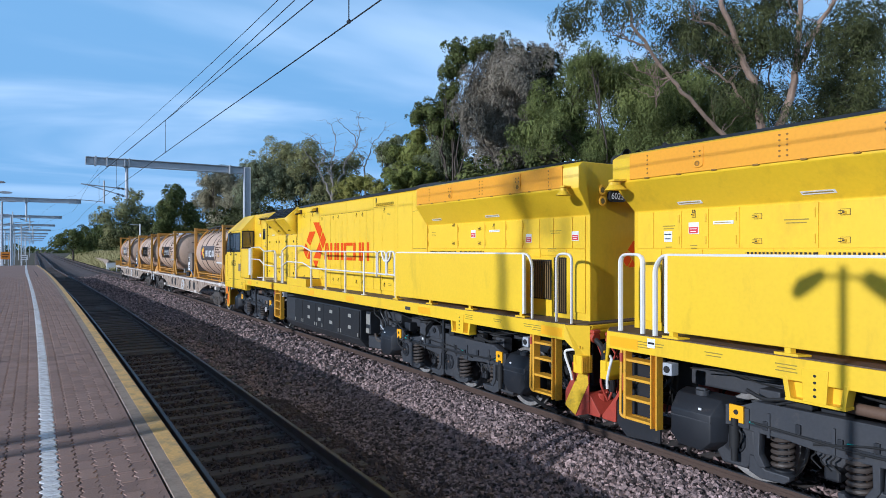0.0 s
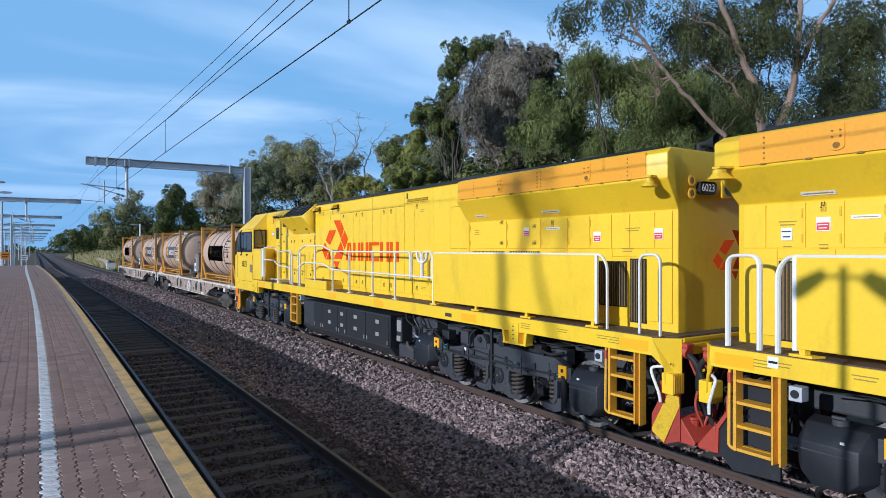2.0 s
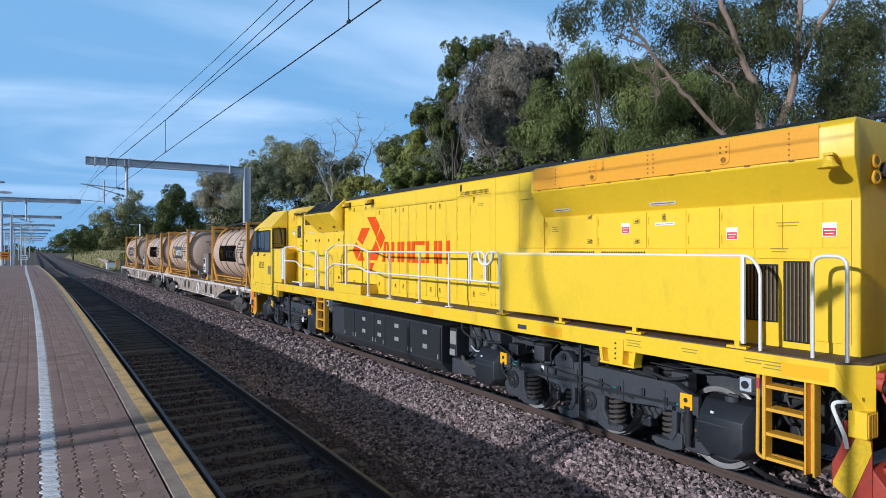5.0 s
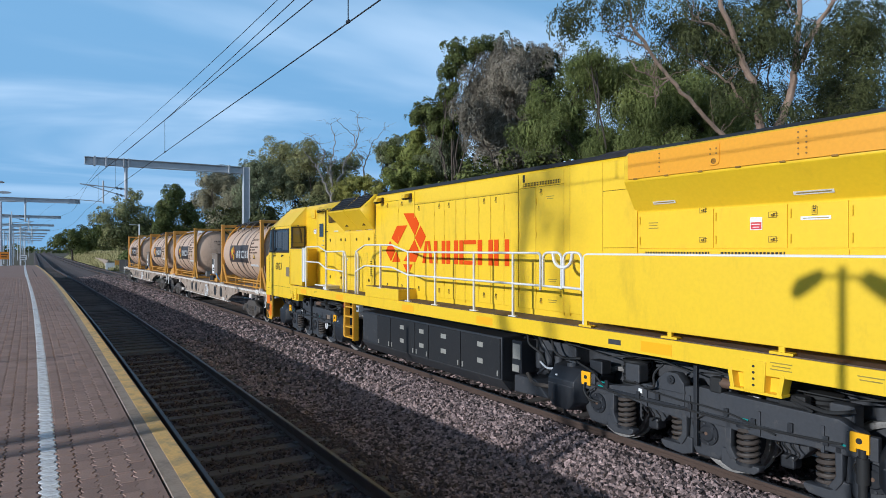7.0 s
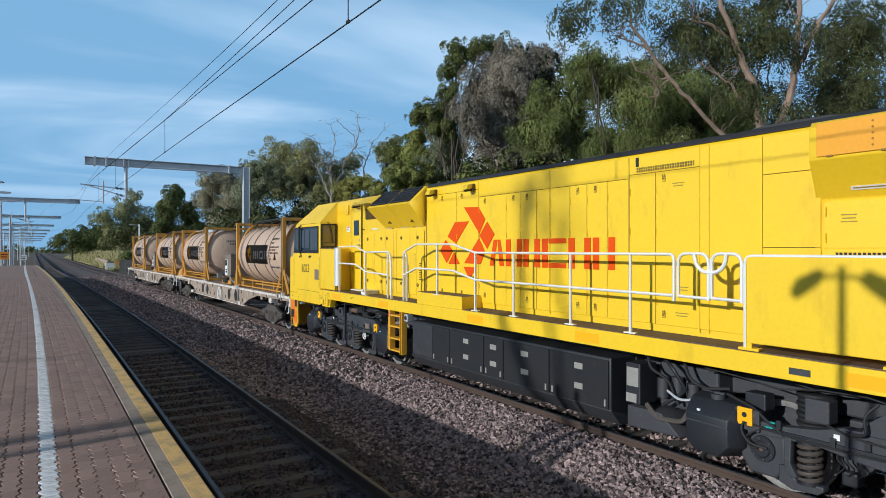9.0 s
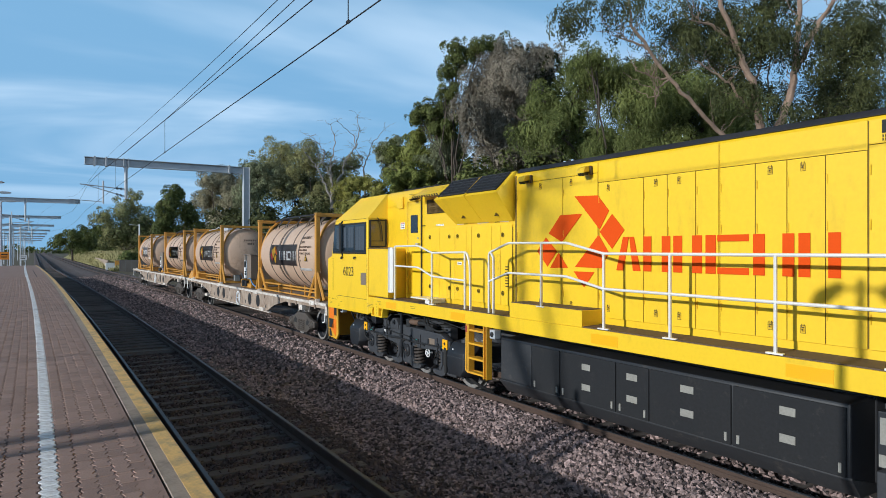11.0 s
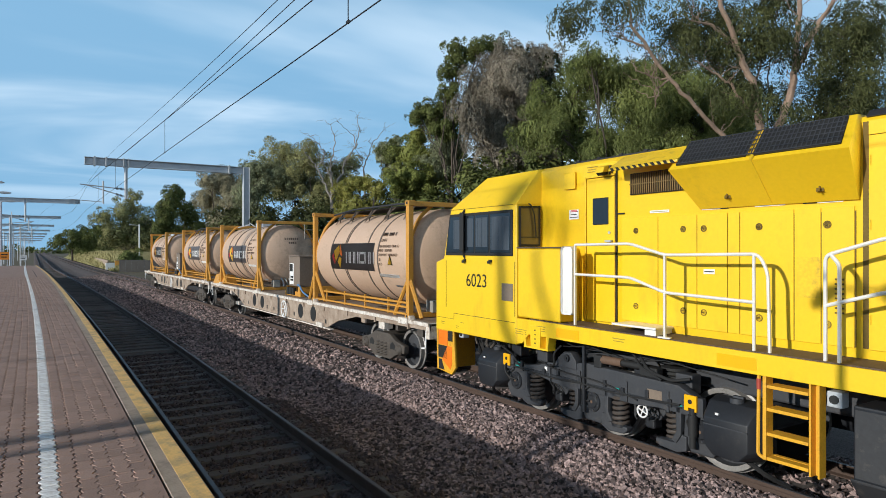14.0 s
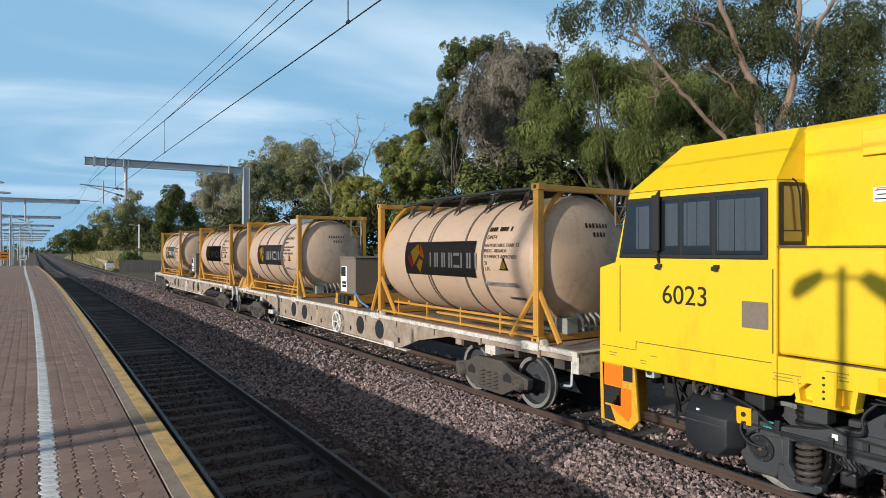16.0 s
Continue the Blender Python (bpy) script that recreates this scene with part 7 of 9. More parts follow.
def tank_container(walk_on_top):
    tk = empty("tank_container", Matrix(), "dusty tan tank container in an ochre steel frame", "tank container", "tank containers")
    L, Wd, Z1 = 2.93, 1.22, 2.72
    zc, R = 1.40, 1.18
    bm = bmesh.new()
    prof = []
    for i in range(9):
        a = math.pi / 2 * i / 8
        prof.append((max(R * math.sin(a), 0.02), -2.72 - 0.42 * math.cos(a)))
    prof += [(R, -2.2), (R, 2.2)] + [(r, -h) for r, h in prof[::-1]]
    lathe(bm, [(r, h) for r, h in prof if abs(h) < 2.73], (0, 0, zc), "x", 56)
    shell = part("barrel", bm, M["tank"], tk, "dusty tan cylindrical barrel with domed ends", 50)
    for e in (-1, 1):
        bm = bmesh.new()
        lathe(bm, [(r + 0.002, h) for r, h in prof if h * e > 2.70][::e], (0, 0, zc), "x", 56)
        part("domed_end", bm, M["tankend"], tk, "domed tank end with brown soot stains", 50)
    for x in (-1.35, -0.72, 0.62, 0.72, 1.62):
        bm = bmesh.new()
        w = 0.03 if x != 0.72 else 0.02
        lathe(bm, [(R - 0.01, x - w), (R + 0.012, x - w), (R + 0.012, x + w), (R - 0.01, x + w)], (0, 0, zc), "x", 48)
        part("band", bm, M["ring"], tk)
    for e in (-1, 1):
        bm = bmesh.new()
        x = e * L
        for s in (-1, 1):
            box(bm, x - 0.07, x + 0.07, s * Wd - s * 0.13, s * Wd, 0.0, Z1, 0.01)
            # struts to the base and curved gussets to the barrel
            for q in (-0.78, 0.55):
                rod(bm, (x, s * (Wd - 0.06), 0.95), (x + e * q * 0.95, s * (Wd - 0.08), 0.06), 0.05, 6)
            tube(bm, bent([(x, s * (Wd - 0.08), 1.0), (x - e * 0.12, s * (Wd - 0.10), 1.7), (x - e * 0.14, s * 0.85, 2.35), (x - e * 0.1, s * 0.45, 2.66)], 0.3), 0.05, 6)
        box(bm, x - 0.06, x + 0.06, -Wd, Wd, Z1 - 0.12, Z1 - 0.01, 0.01)
        box(bm, x - 0.06, x + 0.06, -Wd, Wd, 0.02, 0.14, 0.01)
        part("end_frame", bm, M["isoframe"], tk, "ochre steel end frame")
        for s in (-1, 1):
            for z in (0.0, Z1 - 0.115):
                bm = bmesh.new()
                box(bm, x - 0.10, x + 0.10, s * Wd - s * 0.16, s * Wd + s * 0.012, z, z + 0.118, 0.012)
                cc = part("corner_casting", bm, M["isoframe"], tk)
                bm = bmesh.new()
                box(bm, x - 0.035, x + 0.035, s * Wd + s * 0.008, s * Wd + s * 0.016, z + 0.03, z + 0.09, 0.003)
                part("casting_slot", bm, M["black"], cc)
    for s in (-1, 1):
        for z, a, b in ((0.10, -2.9, 2.9), (0.26, -2.9, 0.3), (0.36, -2.9, 2.2)):
            bm = bmesh.new()
            rod(bm, (a, s * (Wd - 0.06), z), (b, s * (Wd - 0.06), z), 0.028, 6)
            part("side_rail", bm, M["isoframe"], tk)
        for x in (-1.9, -0.6, 0.7, 2.0):
            bm = bmesh.new()
            box(bm, x - 0.02, x + 0.02, s * (Wd - 0.08), s * (Wd - 0.04), 0.06, 0.44)
            part("side_stay", bm, M["isoframe"], tk)
        # operator's board: curved round the barrel
        for name, x0, x1, a0, a1, mat, d in (("sign_board", -1.11 if s > 0 else -1.66, 1.66 if s > 0 else 1.11, 1.26, 1.87, M["signgrey"], 0.015),):
            bm = bmesh.new()
            n = 8
            rows = []
            for i in range(n + 1):
                a = a0 + (a1 - a0) * i / n
                rows.append([bm.verts.new((x, s * (R + d) * math.sin(a), zc + (R + d) * math.cos(a))) for x in (x0, x1)])
            for p, q in zip(rows, rows[1:]):
                bm.faces.new((p[0], p[1], q[1], q[0]))
            bmesh.ops.solidify(bm, geom=bm.faces[:], thickness=0.006)
            sb = part(name, bm, mat, tk, "dark brown signboard with pale name bars")

        def on(u, v, dep, s=s):
            # u along the barrel as it reads from outside, v height above the barrel's middle
            a = math.asin(max(-1, min(1, v / R)))
            rr = R + 0.026 + dep
            return (-u * s, s * rr * math.cos(a), zc + rr * math.sin(a))

        bmw = bmesh.new()
        u = -0.56
        for w, kind in ((0.25, 2), (0.25, 2), (0.24, 2), (0.075, 1), (0.22, 3), (0.27, 2), (0.25, 2)):
            h0, h1 = -0.17, 0.13
            bars = [(u, u + 0.06, h0, h1)] if kind == 1 else ([(u, u + 0.06, h0, h1), (u + w - 0.06, u + w, h0, h1)] if kind == 2 else [(u, u + w, h1 - 0.06, h1), (u, u + w, h0, h0 + 0.06)])
            for a0, a1, b0, b1 in bars:
                vs = [bmw.verts.new(on(p, q, 0.0)) for p, q in ((a0, b0), (a1, b0), (a1, b1), (a0, b1))]
                bmw.faces.new(vs)
            u += w + 0.03
        bmesh.ops.solidify(bmw, geom=bmw.faces[:], thickness=0.003)
        part("name_lettering", bmw, M["label"], sb)
        for mat, pts in ((M["signyellow"], [(-1.48, 0.12), (-1.28, 0.26), (-1.20, 0.10), (-1.38, -0.12)]), (M["hazard"], [(-1.24, 0.28), (-1.10, 0.12), (-1.06, 0.0), (-1.20, 0.06)]), (M["signyellow"], [(-1.20, 0.0), (-1.10, -0.04), (-1.22, -0.26), (-1.30, -0.12)]), (M["redlabel"], [(-1.50, 0.08), (-1.40, -0.12), (-1.45, -0.18), (-1.56, 0.0)])):
            bm = bmesh.new()
            bm.faces.new([bm.verts.new(on(-1.14 + 1.45 * (p + 1.31), 1.22 * q, 0.001)) for p, q in pts])
            bmesh.ops.solidify(bm, geom=bm.faces[:], thickness=0.003)
            part("emblem_piece", bm, mat, sb)
        # small writing as bars, warning triangle, white streak, grey plate
        for zz, text, cu in ((0.42, "DMT4", 1.42), (0.27, "UN PORTABLE TANK T3", 1.40), (0.17, "IMDG - RID/ADR", 1.40), (0.06, "TO IMPACT APPROVED", 1.40), (-0.06, "33", 1.42), (-0.17, "1.75", 1.42)):
            an = math.asin(zz / R)
            rr = R + 0.008
            tilt = math.degrees(an)
            letters(text, 0.094 if zz < 0.4 else 0.115, M["stencil_tan"], Matrix.Translation((-cu * s, s * rr * math.cos(an), zc + rr * math.sin(an))) @ pose(0, 0, 0, 0, 0, 180 if s > 0 else 0) @ pose(0, 0, 0, 90 - tilt, 0, 0), tk, "stencil_lettering", thick=0.006, start="LEFT")
        bm = bmesh.new()
        for i in range(11):
            if i == 4 or i == 9:
                continue
            q = 1.42 + i * 0.064
            bm.faces.new([bm.verts.new(on(a, b, -0.012)) for a, b in ((q, 0.53), (q + 0.042, 0.53), (q + 0.042, 0.61), (q, 0.61))])
        bmesh.ops.solidify(bm, geom=bm.faces[:], thickness=0.002)
        part("stencil", bm, M["stencil_tan"], tk)
        bm = bmesh.new()
        bm.faces.new([bm.verts.new(on(a, b, -0.010)) for a, b in ((1.88, -0.18), (2.14, -0.18), (2.01, 0.06))])
        bmesh.ops.solidify(bm, geom=bm.faces[:], thickness=0.003)
        wt = part("warning_triangle", bm, M["ink"], tk)
        bm = bmesh.new()
        bm.faces.new([bm.verts.new(on(a, b, -0.006)) for a, b in ((1.915, -0.16), (2.105, -0.16), (2.01, 0.02))])
        bmesh.ops.solidify(bm, geom=bm.faces[:], thickness=0.003)
        part("triangle_face", bm, M["signyellow"], wt)
        bm = bmesh.new()
        bm.faces.new([bm.verts.new(on(a, b, -0.012)) for a, b in ((1.34, -0.40), (2.34, -0.40), (2.36, -0.48), (1.36, -0.48))])
        bmesh.ops.solidify(bm, geom=bm.faces[:], thickness=0.003)
        part("white_strip", bm, M["label"], tk)
        bm = bmesh.new()
        bm.faces.new([bm.verts.new(on(a, b, -0.012)) for a, b in ((1.95, -0.66), (2.4, -0.66), (2.4, -1.02), (1.95, -1.02))])
        bmesh.ops.solidify(bm, geom=bm.faces[:], thickness=0.004)
        part("data_plate", bm, M["galv"], tk)
        bm = bmesh.new()
        for j in range(2):
            for i in range(7 - 3 * j):
                q = -0.36 + i * 0.085 + 0.09 * j
                zz = 0.62 - 0.16 * j
                y = q * s
                r2 = math.sqrt(max(0, 1 - (y * y + zz * zz) / (R * R)))
                for e in (-1, 1):
                    vs = [bm.verts.new((e * (2.72 + 0.42 * math.sqrt(max(0, 1 - (a * a + b * b) / (R * R))) + 0.004), a, zc + b)) for a, b in ((y, zz - 0.042), (y + 0.045, zz - 0.042), (y + 0.045, zz + 0.042), (y, zz + 0.042))]
                    bm.faces.new(vs)
        bmesh.ops.solidify(bm, geom=bm.faces[:], thickness=0.002)
        if s > 0:
            part("end_stencil", bm, M["stencil_tan"], tk)
        else:
            bm.free()
    # top walkway and hatch
    if walk_on_top:
        bm = bmesh.new()
        tube(bm, bent([(-2.9, 0.55, 2.70), (-1.4, 0.55, 2.76), (1.4, 0.55, 2.76), (2.9, 0.55, 2.66)], 0.4), 0.03, 6)
        box(bm, -2.7, 2.7, -0.55, 0.45, 2.70, 2.72)
        for x in (-2.0, -0.9, 0.2, 1.3, 2.2):
            rod(bm, (x, 0.54, 2.72), (x, 0.66, 2.40), 0.014, 6)
        part("top_walkway", bm, M["roof"], tk, "black top walkway")
        for x in (-2.0, -0.9, 0.2, 1.3, 2.2):
            bm = bmesh.new()
            q = [bm.verts.new(p) for p in ((x - 0.16, 0.50, 2.70), (x + 0.16, 0.50, 2.70), (x + 0.03, 0.80, 2.33), (x - 0.03, 0.80, 2.33))]
            bm.faces.new(q)
            bmesh.ops.solidify(bm, geom=bm.faces[:], thickness=0.012)
            part("walkway_bracket", bm, M["genset"], tk)
    else:
        bm = bmesh.new()
        box(bm, -0.5, 0.5, -0.3, 0.3, 2.55, 2.74, 0.03)
        tube(bm, bent([(0.6, 0.3, 2.6), (1.2, 0.35, 2.78), (1.6, 0.3, 2.70), (2.6, 0.5, 2.62)], 0.2), 0.02, 6)
        part("top_hatch", bm, M["galv"], tk)
    # end ladder
    bm = bmesh.new()
    for y in (-1.02, -0.66):
        rod(bm, (-2.99, y, 0.1), (-2.99, y, 2.60), 0.018, 8)
    for i in range(7):
        rod(bm, (-2.99, -1.02, 0.35 + i * 0.34), (-2.99, -0.66, 0.35 + i * 0.34), 0.014, 6)
    part("end_ladder", bm, M["signlight"], tk)
    for i in range(4):
        bm = bmesh.new()
        tube(bm, bent([(-3.02, 0.2 - i * 0.15, 0.16), (-3.06, 0.25 - i * 0.15, 0.36), (-2.9, 0.3 - i * 0.15, 0.5)], 0.05), 0.03, 6)
        part("outlet_valve", bm, M["signlight"] if i else M["galv"], tk)
    bm = bmesh.new()
    box(bm, -3.06, -2.76, 0.35, 0.62, 0.12, 0.40, 0.02)
    part("valve_box", bm, M["signlight"], tk)
    return tk


def freight_bogie(body, cx):
    bo = new("bogie")
    bo.parent = body
    bo.location = (cx, 0, 0)
    for x in (-0.89, 0.89):
        wheelset(bo, x, 0.46, 1.36)
    for s in (-1, 1):
        y = 1.0 * s
        bm = bmesh.new()
        prism(bm, [(-1.12, 0.40), (-1.14, 0.58), (-0.7, 0.66), (-0.38, 0.80), (0.38, 0.80), (0.7, 0.66), (1.14, 0.58), (1.12, 0.40), (0.8, 0.36), (0.42, 0.18), (-0.42, 0.18), (-0.8, 0.36)], "y", y, y + s * 0.13, 0.015)
        part("side_frame", bm, M["bogie"], bo)
        for x in (-0.56, 0.56):
            bm = bmesh.new()
            prism(bm, [(x - 0.12, 0.44), (x - 0.12, 0.54), (x, 0.62), (x + 0.12, 0.54), (x + 0.12, 0.44)], "y", y + s * 0.128, y + s * 0.136)
            part("frame_opening", bm, M["black"], bo)
        for x in (-0.2, 0.0, 0.2):
            bm = bmesh.new()
            coil(bm, x, y + s * 0.10, 0.26, 0.60, 0.075, 0.02, 5, 6)
            part("coil_spring", bm, M["bogie"], bo)
        for x in (-0.89, 0.89):
            bm = bmesh.new()
            lathe(bm, [(0.02, s * 1.20), (0.10, s * 1.20), (0.14, s * 1.14), (0.15, s * 0.98)], (x, 0, 0.46), "y", 16)
            for i in range(3):
                a = i * 2.094
                rod(bm, (x + 0.06 * math.cos(a), s * 1.2, 0.46 + 0.06 * math.sin(a)), (x + 0.06 * math.cos(a), s * 1.215, 0.46 + 0.06 * math.sin(a)), 0.016, 6)
            part("axle_cap", bm, M["bogie"], bo)
    bm = bmesh.new()
    box(bm, -0.3, 0.3, -1.0, 1.0, 0.40, 0.78, 0.03)
    box(bm, -0.75, 0.75, -0.5, 0.5, 0.5, 0.6)
    part("bolster", bm, M["bogie"], bo)
    return bo


def flat_wagon(spots):
    """A skeletal flat wagon with fish-bellied side sills; spots: where the boxes and gear sit."""
    wg = empty("flat_wagon", Matrix(), "chalky white flat container wagon with rust stains", "freight wagon", "flat wagons")
    Lh, Wd = 10.1, 1.30
    for s in (-1, 1):
        bm = bmesh.new()
        prism(bm, [(-Lh, 1.10), (-Lh, 1.24), (Lh, 1.24), (Lh, 1.10), (6.4, 1.08), (5.2, 0.86), (4.4, 0.60), (-4.4, 0.60), (-5.2, 0.86), (-6.4, 1.08)], "y", s * (Wd - 0.05), s * (Wd - 0.01), 0.006)
        sl = part("side_sill", bm, M["wagon"], wg, "stained white fish-bellied side sill")
        bm = bmesh.new()
        box(bm, -Lh, Lh, s * (Wd - 0.07), s * (Wd + 0.03), 1.19, 1.27, 0.008)
        box(bm, -4.7, 4.7, s * (Wd - 0.10), s * (Wd + 0.02), 0.55, 0.585, 0.004)
        part("sill_flange", bm, M["wagontop"], wg, "chipped white sill flange")
        for x in (-3.3, -2.2, 1.9, 2.9):
            bm = bmesh.new()
            lathe(bm, [(0.23, s * (Wd - 0.06)), (0.23, s * (Wd - 0.004)), (0.02, s * (Wd - 0.004))], (x, 0, 0.90), "y", 22)
            part("lightening_hole", bm, M["black"], sl)
        for x in (-4.3, -1.6, -0.6, 0.5, 1.3, 3.7, 4.4):
            bm = bmesh.new()
            box(bm, x - 0.05, x + 0.05, s * (Wd - 0.012), s * (Wd - 0.004), 0.70, 0.82)
            part("slot", bm, M["black"], sl)
        for i in range(12):
            x = -9.2 + i * 1.67
            bm = bmesh.new()
            box(bm, x - 0.03, x + 0.03, s * (Wd - 0.02), s * (Wd + 0.028), 1.06, 1.2, 0.004)
            part("stake_bracket", bm, M["wagon"], wg)
        for x in (-9.0, -3.14, 2.77, 8.63):
            bm = bmesh.new()
            box(bm, x - 0.22, x + 0.22, s * (Wd - 0.06), s * (Wd + 0.05), 1.16, 1.30, 0.01)
            prism(bm, [(x - 0.34, 1.27), (x - 0.22, 1.27), (x - 0.22, 1.36), (x - 0.26, 1.36)], "y", s * (Wd - 0.12), s * (Wd + 0.02), 0.006)
            part("twistlock_pedestal", bm, M["wagontop"], wg)
        g4 = random.Random(21)
        for i in range(14):
            x = -9.4 + i * 1.45 + g4.uniform(-0.3, 0.3)
            bm = bmesh.new()
            w4 = g4.uniform(0.05, 0.16)
            box(bm, x - w4, x + w4, s * (Wd - 0.30), s * (Wd - 0.06), g4.uniform(0.84, 0.98), 1.19, 0.01)
            part("under_bracket", bm, M[g4.choice(("wagon", "bogie", "wagontop"))], wg)
        # hand-brake wheel, small tank, step irons
        bm = bmesh.new()
        tube(bm, [(-0.9 + 0.27 * math.cos(a * math.pi / 9), s * (Wd + 0.10), 0.86 + 0.27 * math.sin(a * math.pi / 9)) for a in range(18)], 0.022, 6, True)
        for a in range(5):
            rod(bm, (-0.9, s * (Wd + 0.06), 0.86), (-0.9 + 0.27 * math.cos(a * 1.257), s * (Wd + 0.10), 0.86 + 0.27 * math.sin(a * 1.257)), 0.014, 6)
        rod(bm, (-0.9, s * (Wd - 0.03), 0.86), (-0.9, s * (Wd + 0.09), 0.86), 0.03, 8)
        part("brake_wheel", bm, M["label"], wg, "white hand-brake wheel")
        for x in (-3.9, 5.2):
            bm = bmesh.new()
            box(bm, x - 0.25, x + 0.25, s * (Wd - 0.16), s * (Wd + 0.05), 0.56, 0.70, 0.012)
            part("support_bracket", bm, M["wagontop"], wg)
        for e in (-1, 1):
            bm = bmesh.new()
            tube(bm, bent([(e * 9.95, s * (Wd - 0.02), 1.1), (e * 9.95, s * Wd, 0.72), (e * 9.78, s * Wd, 0.70)], 0.04), 0.02, 6)
            part("shunter_step", bm, M["label"], wg)
    bm = bmesh.new()
    box(bm, -Lh, Lh, -Wd + 0.06, Wd - 0.06, 1.20, 1.255, 0.006)
    part("deck", bm, M["wagondeck"], wg, "rust-stained plate deck")
    bm = bmesh.new()
    box(bm, -Lh + 0.1, Lh - 0.1, -0.32, 0.32, 0.66, 1.2, 0.02)
    for i in range(11):
        x = -8.5 + i * 1.7
        box(bm, x - 0.06, x + 0.06, -Wd + 0.08, Wd - 0.08, 0.95, 1.2)
    rod(bm, (2.5, 0.6, 0.75), (3.6, 0.6, 0.75), 0.2, 14)
    part("centre_sill", bm, M["bogie"], wg)
    for e in (-1, 1):
        bm = bmesh.new()
        box(bm, e * Lh, e * (Lh - 0.14), -Wd, Wd, 0.92, 1.26, 0.01)
        part("headstock", bm, M["wagontop"], wg)
        bm = bmesh.new()
        box(bm, e * 9.9, e * 10.35, -0.12, 0.12, 0.80, 1.0, 0.02)
        box(bm, e * 10.25, e * 10.4, -0.2, 0.2, 0.76, 1.04, 0.03)
        tube(bm, bent([(e * 10.05, 0.5, 1.0), (e * 10.3, 0.45, 0.7), (e * 10.42, 0.3, 0.65)], 0.1), 0.03, 6)
        tube(bm, bent([(e * 10.05, -0.6, 1.0), (e * 10.28, -0.5, 0.6), (e * 10.42, -0.3, 0.6)], 0.1), 0.03, 6)
        part("coupler", bm, M["bogie"], wg)
        freight_bogie(wg, 7.75 if e > 0 else -7.56)
    return wg


def generator_box():
    gb = empty("generator_cabinet", Matrix(), "brown-grey generator cabinet on a yellow base", "generator", "generator cabinets")
    bm = bmesh.new()
    box(bm, -0.55, 0.50, -0.75, 0.95, 0.34, 1.36, 0.02)
    prism(bm, [(-0.58, 1.36), (0.52, 1.36), (0.48, 1.40), (-0.52, 1.40)], "y", -0.78, 0.98)
    cb = part("cabinet", bm, M["genset"], gb)
    bm = bmesh.new()
    box(bm, 0.02, 0.42, 0.945, 0.956, 0.40, 1.12, 0.004)
    pn = part("control_panel", bm, M["label"], cb, "white control panel with dark notices")
    bm = bmesh.new()
    box(bm, 0.10, 0.40, 0.953, 0.96, 0.84, 1.10)
    for z in (0.66, 0.56):
        box(bm, 0.06, 0.32, 0.954, 0.962, z - 0.04, z + 0.03)
    part("notice", bm, M["ink"], pn)
    bm = bmesh.new()
    box(bm, -0.60, -0.55, -0.2, 0.0, 0.45, 0.6)
    part("vent", bm, M["black"], cb)
    bm = bmesh.new()
    for y in (-0.8, 0.85):
        box(bm, -0.8, 0.75, y, y + 0.16, 0.02, 0.18, 0.01)
    for x in (-0.7, 0.55):
        box(bm, x, x + 0.16, -0.8, 1.0, 0.10, 0.34, 0.01)
    part("base_cradle", bm, M["isoframe"], gb, "ochre base cradle")
    bm = bmesh.new()
    for x in (-0.2, 0.05, 0.3):
        box(bm, x - 0.09, x + 0.09, 0.96, 1.08, 0.06, 0.30, 0.02)
    part("battery", bm, M["black"], gb)
    bm = bmesh.new()
    tube(bm, bent([(-0.5, 1.0, 0.4), (-0.75, 1.02, 0.42), (-0.95, 1.0, 0.2), (-1.3, 0.9, 0.05)], 0.15), 0.03, 8)
    part("air_hose", bm, M["hose"], gb, "pale blue hose")
    return gb


def ramp_tray():
    tr = empty("deck_tray", Matrix(), "ochre folded steel tray on the wagon deck", "steel tray", "deck trays")
    bm = bmesh.new()
    prism(bm, [(0.55, 0.0), (1.22, 0.0), (1.05, 0.42), (0.72, 0.42)], "x", -0.95, 0.95, 0.012)
    part("body", bm, M["isoframe"], tr)
    return tr


LOCO = locomotive()
LOCO_B = copy_thing(LOCO, Matrix())
LOCO_B["label"] = "yellow diesel locomotive coupled back to back with another"
WAGON = flat_wagon(0)
WAGON_B = copy_thing(WAGON, Matrix())
TANK = tank_container(True)
TANK_C = copy_thing(TANK, Matrix())
TANK_B = tank_container(False)
TANK_D = copy_thing(TANK_B, Matrix())
GEN = generator_box()
GEN_B = copy_thing(GEN, Matrix())
TRAY = ramp_tray()
DECK = 1.256
# things of the train: the thing, its place along the train at the start, its height, and which way it faces
TRAIN = [(LOCO, 17.64, 0.0, 1), (LOCO_B, -4.02, 0.0, -1), (WAGON, 39.20, 0.0, 1), (WAGON_B, 59.90, 0.0, 1),
         (TANK, 33.13, DECK, 1), (TANK_B, 44.90, DECK, 1), (TANK_C, 53.60, DECK, 1), (TANK_D, 64.90, DECK, 1),
         (GEN, 38.60, DECK, 1), (GEN_B, 59.30, DECK, 1), (TRAY, 48.40, DECK, 1)]
# the middle of the vehicle that carries each thing
CARRIER = [17.64, -4.02, 39.20, 59.90, 39.20, 39.20, 59.90, 59.90, 39.20, 59.90, 39.20]


